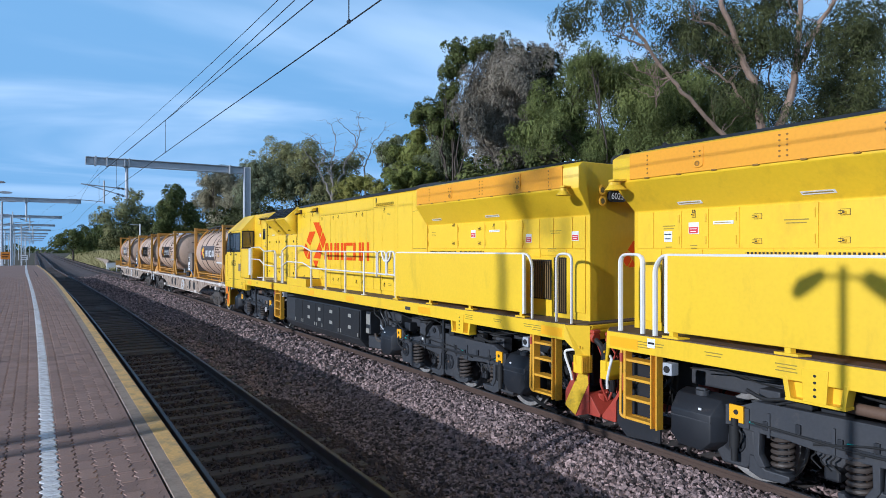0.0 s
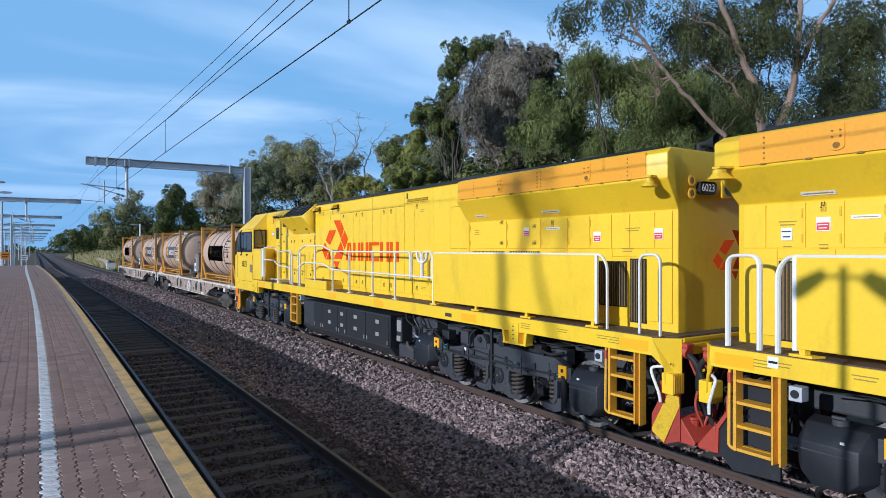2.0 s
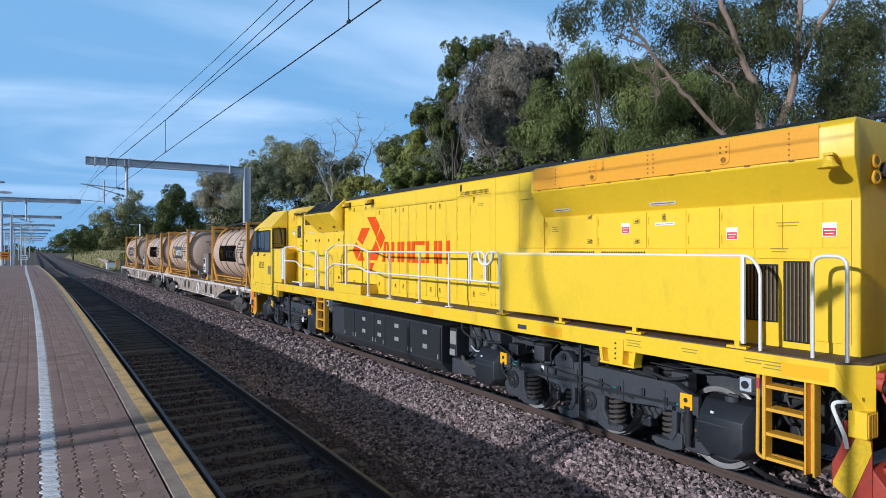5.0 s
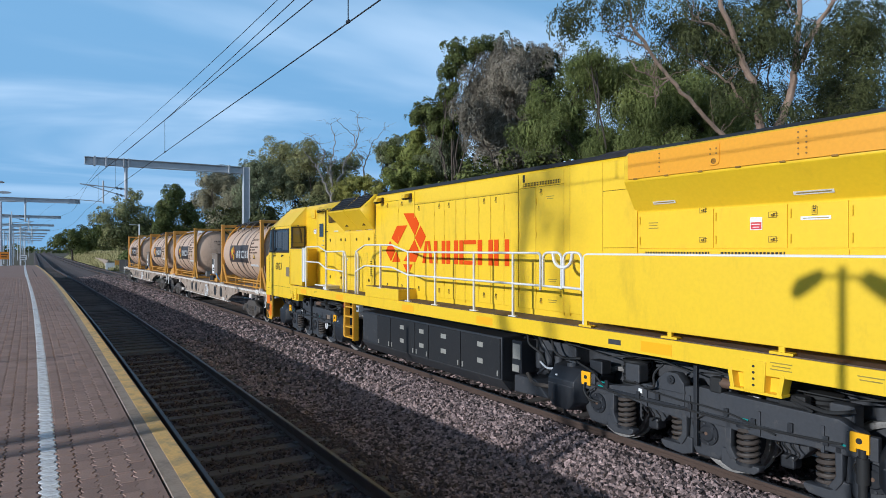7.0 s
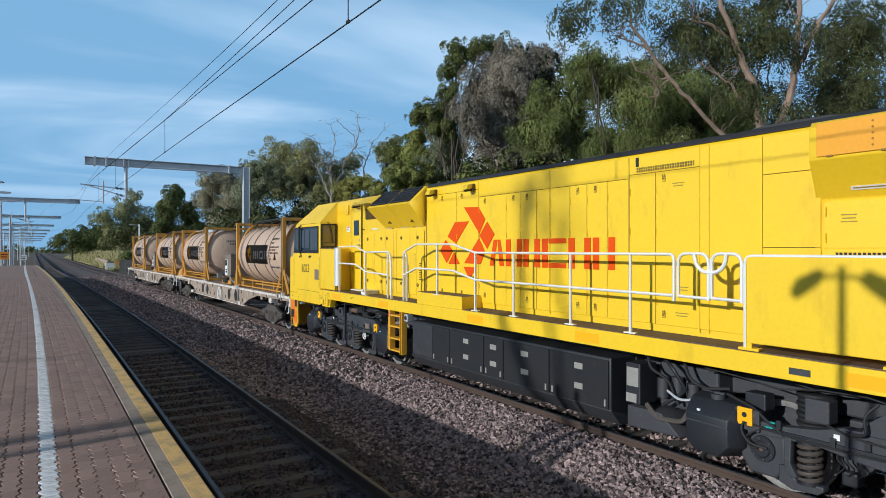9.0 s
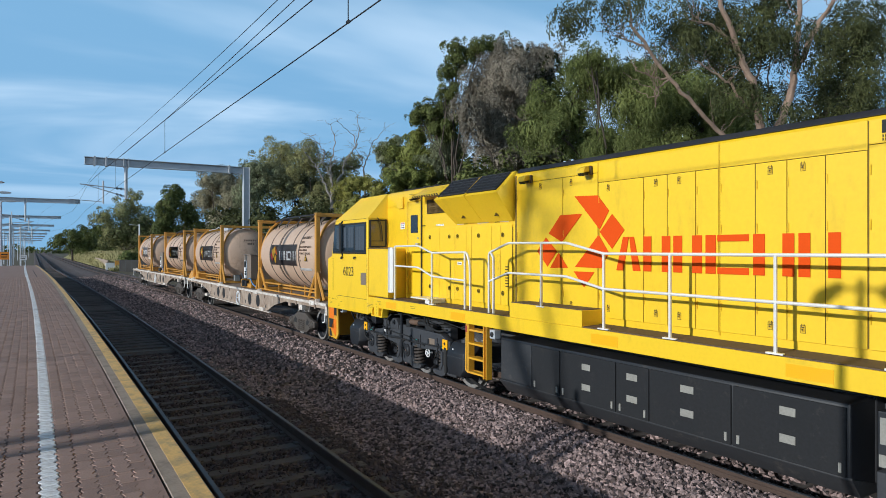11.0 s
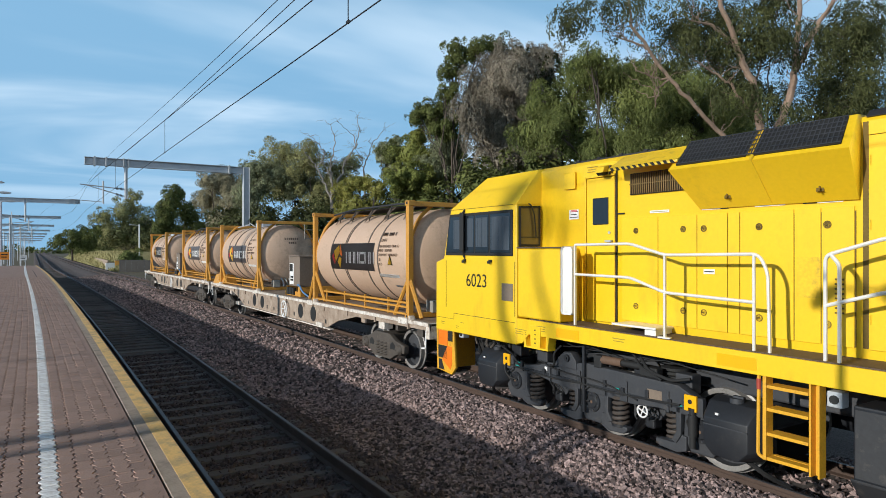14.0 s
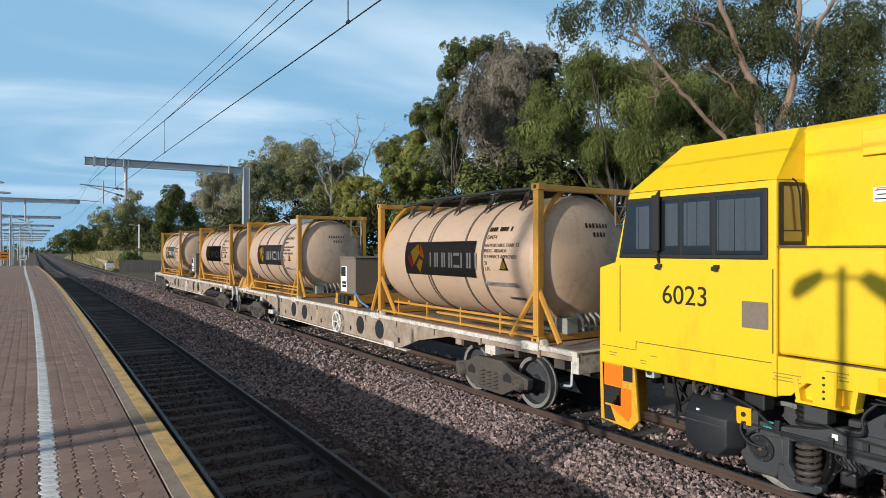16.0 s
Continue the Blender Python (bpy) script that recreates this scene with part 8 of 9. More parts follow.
# --- overhead line: cantilever portals, wires, droppers ---
def gantry(y, x_post, x_end, tubes, z=8.25, label="grey steel overhead-line portal beside the tracks", size=0.45):
    b = float(bend(y))
    g = empty("overhead_gantry", pose(b, y, 0), label, "overhead line portal", "overhead line portals")
    e = 1 if x_post > x_end else -1
    bm = bmesh.new()
    w = 0.20
    # H-section post with a mitred corner
    box(bm, x_post - w, x_post - w + 0.03, -w, w, -0.6, z, 0.004)
    box(bm, x_post + w - 0.03, x_post + w, -w, w, -0.6, z, 0.004)
    box(bm, x_post - w + 0.03, x_post + w - 0.03, -0.12, -0.10, -0.6, z)
    box(bm, x_post - 0.4, x_post + 0.4, -0.4, 0.4, -0.66, -0.45, 0.02)
    part("post", bm, M["galv"], g)
    bm = bmesh.new()
    a, c = sorted((x_post - e * w, x_end))
    box(bm, a, c, -0.15, 0.15, z - 0.03, z, 0.004)
    box(bm, a, c, -0.15, 0.15, z - size, z - size + 0.03, 0.004)
    box(bm, a, c, -0.012, 0.012, z - size + 0.03, z - 0.03)
    for x in (a, c):
        box(bm, x - 0.012, x + 0.012, -0.15, 0.15, z - size, z)
    part("beam", bm, M["galv"], g)
    for x in (x_end + e * 0.5, x_end + e * 1.1, x_post - e * 1.1):
        bm = bmesh.new()
        box(bm, x - 0.05, x + 0.05, -0.2, 0.2, z - size - 0.06, z + 0.05, 0.01)
        part("beam_clamp", bm, M["galv"], g)
    for x, zb in tubes:
        bm = bmesh.new()
        rod(bm, (x, 0, zb), (x, 0, z - size), 0.09, 10)
        for dx in (-0.12, 0.12):
            box(bm, x + dx - 0.03, x + dx + 0.03, -0.19, 0.19, z - size - 0.04, z + 0.04, 0.008)
        box(bm, x - 0.15, x + 0.15, -0.15, 0.15, z - size - 0.06, z - size - 0.02)
        part("drop_tube", bm, M["galv"], g)
        bm = bmesh.new()
        s = -1
        rod(bm, (x, 0, zb + 0.55), (x + s * 2.4, 0, zb + 0.75), 0.03, 8)
        rod(bm, (x, 0, zb + 0.1), (x + s * 2.1, 0, zb + 0.72), 0.028, 8)
        rod(bm, (x + s * 1.2, 0, zb - 0.35), (x + s * 1.2, 0, zb + 1.0), 0.045, 8)
        rod(bm, (x + s * 1.2, 0, zb - 0.25), (x + s * 2.9, 0, zb - 0.15), 0.022, 6)
        part("cantilever_arm", bm, M["galv"], g)
        bm = bmesh.new()
        for k in range(6):
            for zz in (zb + 0.56 + k * 0.006, zb + 0.14 + k * 0.02):
                rod(bm, (x - 0.15 - k * 0.07, 0, zz), (x - 0.18 - k * 0.07, 0, zz), 0.075, 10)
        part("insulator", bm, M["under2"], g)
    return g


gantry(42.2, 11.5, 2.25, [(4.4, 5.9)])
for gy_, xp, tubes in ((80, -13.0, [(-0.4, 5.8)]), (121, -13.5, [(0.2, 5.8), (-6, 5.8)]), (163, -14.0, [(0.5, 5.8), (-7, 5.8)]), (205, -14, [(0.5, 5.8)]), (250, -14, [(0.3, 5.8)]), (300, -14, [(0.3, 5.8)]), (360, -14, [(0.2, 5.8)]), (430, -14, [(0.2, 5.8)])):
    gantry(gy_, xp, 4.6, tubes, z=8.3, label="distant grey overhead-line portal over the far tracks")
for gy_, xx in ((92, -5.0), (110, -4.2), (135, -4.5), (150, -7.5), (180, -5.0), (222, -5.5), (270, -6.0), (340, -6.5), (100, -1.9), (118, -2.1), (128, -1.0), (143, -2.6), (158, -1.4), (172, -3.0), (190, -2.0), (210, -1.2), (240, -3.4), (260, -2.0), (300, -3.0), (330, -1.0), (380, -3.0)):
    bm = bmesh.new()
    rod(bm, (0, 0, -0.6), (0, 0, 7.2), 0.095, 8)
    m = empty("line_mast", pose(xx + float(bend(gy_)), gy_, 0), "slim grey overhead-line mast", "line mast", "line masts")
    part("pole", bm, M["galv"], m)
    bm = bmesh.new()
    rod(bm, (0, 0, 6.3), (2.6, 0, 6.6), 0.04, 6)
    rod(bm, (0, 0, 5.6), (2.4, 0, 6.5), 0.035, 6)
    part("arm", bm, M["galv"], m)


def wire(name, label, pts, r, group=""):
    """A wire through points of (x, y, z), sagging smoothly between them."""
    p = [Vector(q) for q in pts]
    out = []
    for i in range(len(p) - 1):
        a, b = p[max(i - 1, 0)], p[i]
        c, d = p[i + 1], p[min(i + 2, len(p) - 1)]
        for k in range(10):
            t = k / 10
            out.append(0.5 * ((2 * b) + (c - a) * t + (2 * a - 5 * b + 4 * c - d) * t * t + (3 * b - a - 3 * c + d) * t ** 3))
    out.append(p[-1])
    bm = bmesh.new()
    tube(bm, out, r, 6)
    ob = part(name, bm, M["wire"])
    return tagged(ob, label, "overhead wire", group)


SPAN = "overhead wires"
wire("contact_wire", "thin dark contact wire above the platform track", [(3.05, -12, 5.2), (2.63, 5.9, 5.2), (2.40, 16.9, 5.24), (1.95, 42.2, 5.3), (1.6, 80, 5.3), (-1.2, 121, 5.3), (-2.6, 205, 5.3), (-5, 360, 5.3)], 0.008, SPAN)
wire("messenger_wire", "dark messenger wire sagging above the contact wire", [(2.9, -12, 5.20), (2.69, 2.1, 5.615), (2.60, 7.06, 5.76), (2.51, 12.0, 5.905), (2.42, 16.9, 6.05), (2.28, 24.0, 6.25), (1.97, 42.2, 6.75), (1.7, 60, 6.2), (1.5, 80, 6.7), (-1.2, 121, 6.7), (-2.6, 205, 6.7), (-5, 360, 6.7)], 0.0075, SPAN)
wire("return_wire", "dark aerial wire strung to the portal beam", [(3.4, -12, 6.26), (2.87, 3.6, 6.15), (2.72, 8.05, 6.12), (2.57, 12.5, 6.09), (2.42, 16.9, 6.06), (2.28, 24.0, 6.27), (1.97, 42.2, 6.80)], 0.0065, SPAN)
wire("earth_wire", "dark aerial wire strung to the portal beam", [(3.0, -12, 6.0), (2.92, 9.4, 6.62), (2.9, 24, 7.35), (2.86, 42.2, 8.28), (2.0, 62, 7.6), (1.2, 80, 8.3), (-1.4, 121, 8.3), (-3, 205, 8.3)], 0.0065, SPAN)
for x, y, z0, z1 in ((2.63, 6.1, 5.2, 5.75), (2.41, 16.9, 5.24, 6.05), (2.2, 28, 5.26, 6.4), (2.05, 36, 5.29, 6.6)):
    bm = bmesh.new()
    rod(bm, (x, y, z0), (x, y, z1), 0.006, 6)
    rod(bm, (x, y - 0.02, z0 + 0.015), (x, y + 0.02, z0 + 0.015), 0.02, 8)
    tagged(part("dropper", bm, M["wire"]), "thin dropper wire with a small clamp", "overhead wire", "wire droppers")


# --- platform lamps, signs, lineside things ---
def platform_lamp(x, y):
    """Low twin floodlight on a stepped post."""
    lp = empty("platform_lamp", pose(x, y, TOP), "grey platform lamp post with twin floodlight heads", "lamp post", "platform lamps")
    bm = bmesh.new()
    rod(bm, (0, 0, 0), (0, 0, 1.2), 0.06, 12)
    rod(bm, (0, 0, 1.2), (0, 0, 3.62), 0.038, 12)
    box(bm, -0.14, 0.14, -0.14, 0.14, 0, 0.03, 0.006)
    part("pole", bm, M["galv"], lp)
    bm = bmesh.new()
    rod(bm, (0, -0.28, 3.52), (0, 0.28, 3.52), 0.022, 8)
    part("cross_arm", bm, M["galv"], lp)
    for s in (-1, 1):
        bm = bmesh.new()
        prism(bm, [(s * 0.17, 3.50), (s * 0.22, 3.57), (s * 0.47, 3.45), (s * 0.51, 3.36), (s * 0.44, 3.29), (s * 0.31, 3.38)], "x", -0.13, 0.13, 0.015)
        part("lamp_head", bm, M["galv"], lp)


def tall_lamp(x, y):
    """Tall post with one flat lamp head on a short arm over the platform."""
    lp = empty("platform_lamp", pose(x, y, TOP), "tall grey lamp post with one flat lamp head", "lamp post", "tall platform lamps")
    bm = bmesh.new()
    rod(bm, (0, 0, 0), (0, 0, 6.45), 0.13, 12, 0.09)
    box(bm, -0.2, 0.2, -0.2, 0.2, 0, 0.04, 0.006)
    part("pole", bm, M["galv"], lp)
    bm = bmesh.new()
    tube(bm, bent([(0, 0, 6.3), (0, 0, 6.52), (0.5, 0, 6.55)], 0.12), 0.045, 8)
    part("arm", bm, M["galv"], lp)
    bm = bmesh.new()
    prism(bm, [(0.40, 6.50), (0.80, 6.46), (1.30, 6.50), (1.40, 6.56), (1.20, 6.64), (0.70, 6.66), (0.42, 6.60)], "y", -0.17, 0.17, 0.03)
    part("lamp_head", bm, M["galv"], lp)


platform_lamp(-0.75 + float(pbend(2.35)), 2.35)
for y in (20.42, 56.0, 66.0, 77.6):
    tall_lamp(-4.2, y)


bm = bmesh.new()
rod(bm, (0, 0, 0), (0, 0, 12.0), 0.13, 12, 0.08)
lm = empty("light_mast", pose(-9.0, 25.1, TOP), "tall grey light mast behind the platform", "light mast")
part("mast", bm, M["galv"], lm)
bm = bmesh.new()
box(bm, -0.25, 0.25, -0.25, 0.25, 0, 0.05, 0.01)
part("base_plate", bm, M["galv"], lm)


# posts out of view, added only for the shadow bands across the paving
def sign_post(x, y, r, h):
    sp = empty("sign_post", pose(x, y, TOP), "plain grey post out of view, added to cast a shadow on the platform", "post", "platform posts")
    bm = bmesh.new()
    rod(bm, (0, 0, 0), (0, 0, h), r, 10)
    part("pole", bm, M["galv"], sp)
    bm = bmesh.new()
    box(bm, -0.09, 0.09, -0.09, 0.09, 0, 0.02, 0.004)
    part("base_plate", bm, M["galv"], sp)


sign_post(-1.2, 11.37, 0.04, 2.2)
sign_post(-2.6, 5.93, 0.05, 2.2)
sign_post(-2.6, 6.34, 0.07, 2.2)


def sign(name, x, y, z, w, h, mat, label, ground=TOP):
    sg = empty(name, pose(x, y, ground, 0, 0, 0), label, "sign")
    bm = bmesh.new()
    rod(bm, (-w * 0.3, 0.03, 0), (-w * 0.3, 0.03, z + h - ground), 0.035, 8)
    rod(bm, (w * 0.3, 0.03, 0), (w * 0.3, 0.03, z + h - ground), 0.035, 8)
    part("stand", bm, M["galv"], sg)
    bm = bmesh.new()
    box(bm, -w / 2, w / 2, -0.02, 0.0, z - ground, z + h - ground, 0.004)
    bd = part("board", bm, mat, sg)
    bm = bmesh.new()
    for i in range(2):
        box(bm, -w * 0.36, w * (0.36 - 0.12 * i), -0.026, -0.018, z + h * (0.62 - 0.34 * i) - ground, z + h * (0.74 - 0.34 * i) - ground)
    part("print", bm, M["ink"], bd)


sign("warning_sign", -3.85, 76.6, 1.85, 0.8, 0.75, M["orangesign"], "orange notice board at the platform's end")
sign("notice_board", -2.34, 78.3, 1.75, 0.62, 0.5, M["label"], "white notice board at the platform's end")


def lineside():
    # signal pole, relay boxes, fence and wall beyond the junction
    s = empty("signal_pole", pose(12.4, 114, -0.6), "slim pale lineside pole with a short arm", "pole")
    bm = bmesh.new()
    rod(bm, (0, 0, 0), (0, 0, 7.6), 0.11, 10)
    part("pole", bm, M["label"], s)
    bm = bmesh.new()
    rod(bm, (0, 0, 7.4), (-1.5, 0, 7.5), 0.05, 8)
    part("arm", bm, M["galv"], s)
    for x, y, w, h, mat, lab in ((8.4, 117, 1.3, 1.3, M["label"], "white relay cabinet beside the line"), (9.8, 121, 0.8, 1.6, M["isoframe"], "ochre post box beside the line"), (11.0, 120, 0.6, 1.5, M["galv"], "grey relay cabinet beside the line")):
        c = empty("relay_cabinet", pose(x, y, -0.62), lab, "cabinet", "relay cabinets")
        bm = bmesh.new()
        box(bm, -w / 2, w / 2, -0.35, 0.35, 0.08, h, 0.03)
        part("body", bm, mat, c)
        bm = bmesh.new()
        box(bm, -w / 2 - 0.05, w / 2 + 0.05, -0.4, 0.4, 0, 0.1, 0.01)
        box(bm, -w / 2 - 0.04, w / 2 + 0.04, -0.4, 0.4, h, h + 0.05, 0.01)
        part("plinth_and_lid", bm, M["coping"], c)
        bm = bmesh.new()
        box(bm, -w / 2 + 0.05, w / 2 - 0.05, -0.37, -0.35, 0.2, h - 0.1, 0.006)
        part("door", bm, mat, c)
    f = tagged(new("fence"), "dark lineside fence below the trees", "fence")
    for i in range(22):
        x, y = 9.2 + i * 0.75, 110 - i * 1.1
        bm = bmesh.new()
        rod(bm, (x, y, -0.62), (x, y, 1.35), 0.04, 6)
        part("post", bm, M["under"], f)
        bm = bmesh.new()
        d = Vector((0.75, -1.1, 0)).normalized()
        a, b = Vector((x, y, 0)), Vector((x + 0.75, y - 1.1, 0))
        n = d.cross(Vector((0, 0, 1))) * 0.015
        q = [bm.verts.new((p + k * n).to_tuple()[:2] + (z,)) for k in (-1, 1) for p, z in ((a, -0.55), (b, -0.55), (b, 1.25), (a, 1.25))]
        for fc in ((0, 1, 2, 3), (7, 6, 5, 4), (0, 4, 5, 1), (2, 6, 7, 3), (1, 5, 6, 2), (0, 3, 7, 4)):
            bm.faces.new([q[j] for j in fc])
        part("panel", bm, M["fence"], f)
    w = empty("boundary_wall", pose(0, 0, 0), "pale grey boundary wall beyond the grass", "wall")
    bm = bmesh.new()
    for i in range(9):
        x, y = 8.6 + 0.05 * i, 124 + i * 7
        box(bm, x - 0.1, x + 0.1, y, y + 6.9, -0.62, 1.0, 0.01)
    part("wall_panels", bm, M["coping"], w)


lineside()


# --- trees ---
def leaf_cloud(blobs, size, dens, droop, seed, thin=1.0, core=0.11):
    """Leaves of a crown: narrow four-cornered leaves gathered in clumps inside each blob of (x, y, z, radius, half height)."""
    g = np.random.default_rng(seed)
    P, Dn, Sz, Up = [], [], [], []
    for x, y, z, rh, rv in blobs:
        cr = max(0.31 * min(rh, rv), 2.1 * size)
        k = max(int(2.5 * rh * rv / (cr * cr)), 10)
        n = int(6.5 * dens * rh * rv / (size * size))
        d = g.normal(size=(k, 3))
        d /= np.linalg.norm(d, axis=1, keepdims=True)
        c = d * (g.random(k) ** 0.38)[:, None] * np.array([rh, rh, rv]) * g.uniform(0.8, 1.12, (k, 1))
        big = cr * g.uniform(0.55, 1.35, k)
        idx = g.choice(k, n, p=big ** 2 / np.sum(big ** 2))
        u = g.normal(size=(n, 3))
        u += d[idx] * 0.55 + np.array([0, 0, 0.35])
        u /= np.linalg.norm(u, axis=1, keepdims=True)
        off = u * (big[idx] * (0.58 + 0.46 * g.random(n) ** 0.8))[:, None] * np.array([1, 1, 0.75 + 0.75 * droop])
        P.append(c[idx] + off + np.array([x, y, z]))
        out = u * 0.9 + d[idx] * 0.35 + g.normal(size=(n, 3)) * 0.5 + np.array([0, 0, 0.25])
        Up.append(out / np.linalg.norm(out, axis=1, keepdims=True))
        dd = g.normal(size=(n, 3))
        dd[:, 2] = dd[:, 2] * (1 - 0.6 * droop) - 1.7 * droop
        Dn.append(dd)
        Sz.append(size * g.uniform(0.6, 1.35, n))
        # broad sprays of inner foliage that close the heart of the crown
        m = int(n * core)
        u = g.normal(size=(m, 3))
        u /= np.linalg.norm(u, axis=1, keepdims=True)
        P.append(u * (0.68 * g.random(m) ** 0.4)[:, None] * np.array([rh, rh, rv]) + np.array([x, y, z]))
        Up.append(u)
        Dn.append(g.normal(size=(m, 3)) - np.array([0, 0, 1.2 * droop]))
        Sz.append(size * g.uniform(1.5, 2.3, m))
    P, Dn, Sz, Up = np.concatenate(P), np.concatenate(Dn), np.concatenate(Sz), np.concatenate(Up)
    n = len(P)
    Dn = Dn - Up * np.sum(Dn * Up, 1, keepdims=True)
    Dn /= np.linalg.norm(Dn, axis=1, keepdims=True) + 1e-9
    s = np.cross(Dn, Up)
    w = (Sz * 0.26 * thin)[:, None]
    L = (Sz * 0.5)[:, None]
    bow = Up * (Sz * 0.10)[:, None]
    v = np.stack([P - Dn * L, P + s * w + bow - Dn * L * 0.1, P + Dn * L, P - s * w + bow - Dn * L * 0.1], 1).reshape(-1, 3)
    f = np.arange(n * 4).reshape(-1, 4)
    return v, f


def limb(bm, pts, r0, r1, wob=0.0, seed=0):
    g = random.Random(seed)
    p = [Vector(q) for q in pts]
    fine = []
    for i in range(len(p) - 1):
        for k in range(5):
            t = k / 5
            q = p[i].lerp(p[i + 1], t)
            if i or k:
                q = q + Vector([g.uniform(-wob, wob) for _ in range(3)])
            fine.append(q)
    fine.append(p[-1])
    m = len(fine) - 1
    tube(bm, fine, [r0 + (r1 - r0) * i / m for i in range(m + 1)], 8)


def tree(label, blobs, leaf, size, dens, droop, seed, trunk_r=0.22, base=None, bark="bark2", name="tree", limbs=True, thin=1.0, category="tree", stems=(), core=0.11):
    """A tree: tapered trunk, limbs that reach into each part of the crown, and a crown of single leaves."""
    cx = sum(b[0] for b in blobs) / len(blobs)
    cy = sum(b[1] for b in blobs) / len(blobs)
    cz = sum(b[2] for b in blobs) / len(blobs)
    base = base or (cx, cy)
    t = tagged(new(name), label, category, "lineside trees")
    fork = Vector((cx * 0.7 + base[0] * 0.3, cy * 0.7 + base[1] * 0.3, max(1.2, cz * 0.45)))
    bm = bmesh.new()
    if stems:
        for i, (pts, r0, r1) in enumerate(stems):
            limb(bm, pts, r0, r1, 0.04, seed + i)
            gt = random.Random(seed * 7 + i)
            for k in range(9):
                j = gt.randrange(1, len(pts) - 1) if len(pts) > 2 else 1
                if pts[j][2] < 5.5:
                    continue
                a = Vector(pts[j]).lerp(Vector(pts[j + 1 if j + 1 < len(pts) else j]), gt.random())
                b = a + Vector((gt.uniform(-1.2, 1.2), gt.uniform(-0.9, 0.9), gt.uniform(0.1, 1.1)))
                limb(bm, [a, a.lerp(b, 0.5) + Vector((0, 0, gt.uniform(-0.1, 0.25))), b], 0.013, 0.005, 0.05, seed + 9 * k)
    else:
        limb(bm, [(base[0], base[1], -0.65), (base[0] + 0.1, base[1], fork.z * 0.5), fork], trunk_r, trunk_r * 0.75, 0.06, seed)
    part("trunk", bm, M[bark], t)
    g = random.Random(seed)
    if limbs:
        for i, b in enumerate(blobs):
            bm = bmesh.new()
            root = fork if not stems else Vector(stems[i % len(stems)][0][min(2, len(stems[i % len(stems)][0]) - 1)])
            tip = Vector((b[0], b[1], b[2] + b[4] * 0.3))
            mid = root.lerp(tip, 0.5) + Vector((g.uniform(-0.5, 0.5), g.uniform(-0.5, 0.5), g.uniform(-0.2, 0.5)))
            limb(bm, [root, mid, tip], trunk_r * 0.24, 0.02, 0.10, seed + 30 + i)
            for k in range(4):
                tw = tip + Vector((g.uniform(-1, 1) * b[3], g.uniform(-1, 1) * b[3], g.uniform(-0.8, 0.8) * b[4])) * 0.85
                limb(bm, [mid.lerp(tip, 0.4 + 0.15 * k), tw.lerp(tip, 0.4), tw], 0.035, 0.010, 0.05, seed + 60 + i * 4 + k)
            part("limb", bm, M[bark], t)
    v, f = leaf_cloud(blobs, size, dens, droop, seed, thin, 0.0 if stems else core)
    crown = raw("crown", v, f, M[leaf], t)
    return t


def beyond(blobs, k):
    """The same crown k times farther from the station and k times larger."""
    return [(x * k, y * k, 2.85 + (z - 2.85) * k, rh * k, rv * k) for x, y, z, rh, rv in blobs]


GUM = [(13.6, 14.2, 9.8, 0.82, 0.65), (14.9, 13.8, 10.2, 1.05, 0.7), (17.4, 14.0, 10.6, 1.32, 0.85), (18.2, 12.8, 9.5, 1.01, 1.01), (18.4, 11.2, 9.6, 0.86, 1.03), (20.6, 10.9, 9.1, 0.72, 0.9),
       (21.7, 10.3, 9.9, 1.08, 0.99), (21.5, 9.5, 8.4, 0.78, 1.21), (22.2, 10.8, 8.2, 0.84, 0.93), (19.1, 10.9, 7.1, 0.86, 0.43), (18.4, 12.2, 7.7, 0.8, 0.8), (17.1, 13.3, 9.1, 0.82, 0.73), (22.3, 9.9, 7.4, 0.72, 0.54)]
STEMS = [([(19.0, 11.6, -0.65), (19.2, 11.6, 4.0), (19.08, 11.7, 6.7), (18.87, 11.83, 8.16), (18.48, 12.08, 9.18), (18.04, 12.35, 10.6), (17.6, 12.6, 12.4)], 0.16, 0.055),
         ([(19.3, 11.7, -0.65), (19.7, 11.8, 4.5), (20.09, 11.67, 6.8), (20.49, 11.42, 8.37), (20.57, 11.37, 9.16), (20.65, 11.32, 10.9), (20.8, 11.2, 12.6)], 0.17, 0.055),
         ([(20.54, 11.39, 8.63), (21.01, 11.1, 9.82), (21.54, 10.77, 10.82), (22.0, 10.5, 12.2)], 0.10, 0.045),
         ([(18.9, 11.0, -0.65), (18.4, 11.0, 3.5), (18.23, 12.23, 6.26), (17.38, 12.64, 7.22), (16.47, 13.09, 8.21), (15.86, 13.34, 9.06), (15.33, 13.55, 9.78), (15.14, 13.56, 10.53), (15.08, 13.59, 11.4)], 0.085, 0.03),
         ([(16.42, 13.11, 8.17), (15.93, 13.3, 8.23), (15.41, 13.51, 8.4)], 0.035, 0.014),
         ([(18.9, 12.05, 7.38), (18.39, 12.24, 8.07), (17.92, 12.42, 8.41), (17.38, 12.64, 8.7)], 0.05, 0.02),
         ([(18.59, 12.47, 9.65), (18.07, 12.68, 10.03), (17.41, 12.97, 10.16)], 0.05, 0.02),
         ([(16.47, 13.09, 8.17), (15.92, 13.07, 7.83), (15.6, 12.91, 7.15)], 0.03, 0.012),
         ([(15.86, 13.34, 9.06), (15.41, 13.62, 9.34), (14.81, 13.88, 9.48)], 0.04, 0.015)]
tree("tall gum tree with pale brown forked trunks and airy olive crown", GUM, "leaf_olive", 0.145, 7.0, 0.8, 11, stems=STEMS, bark="bark", thin=0.5, limbs=False)
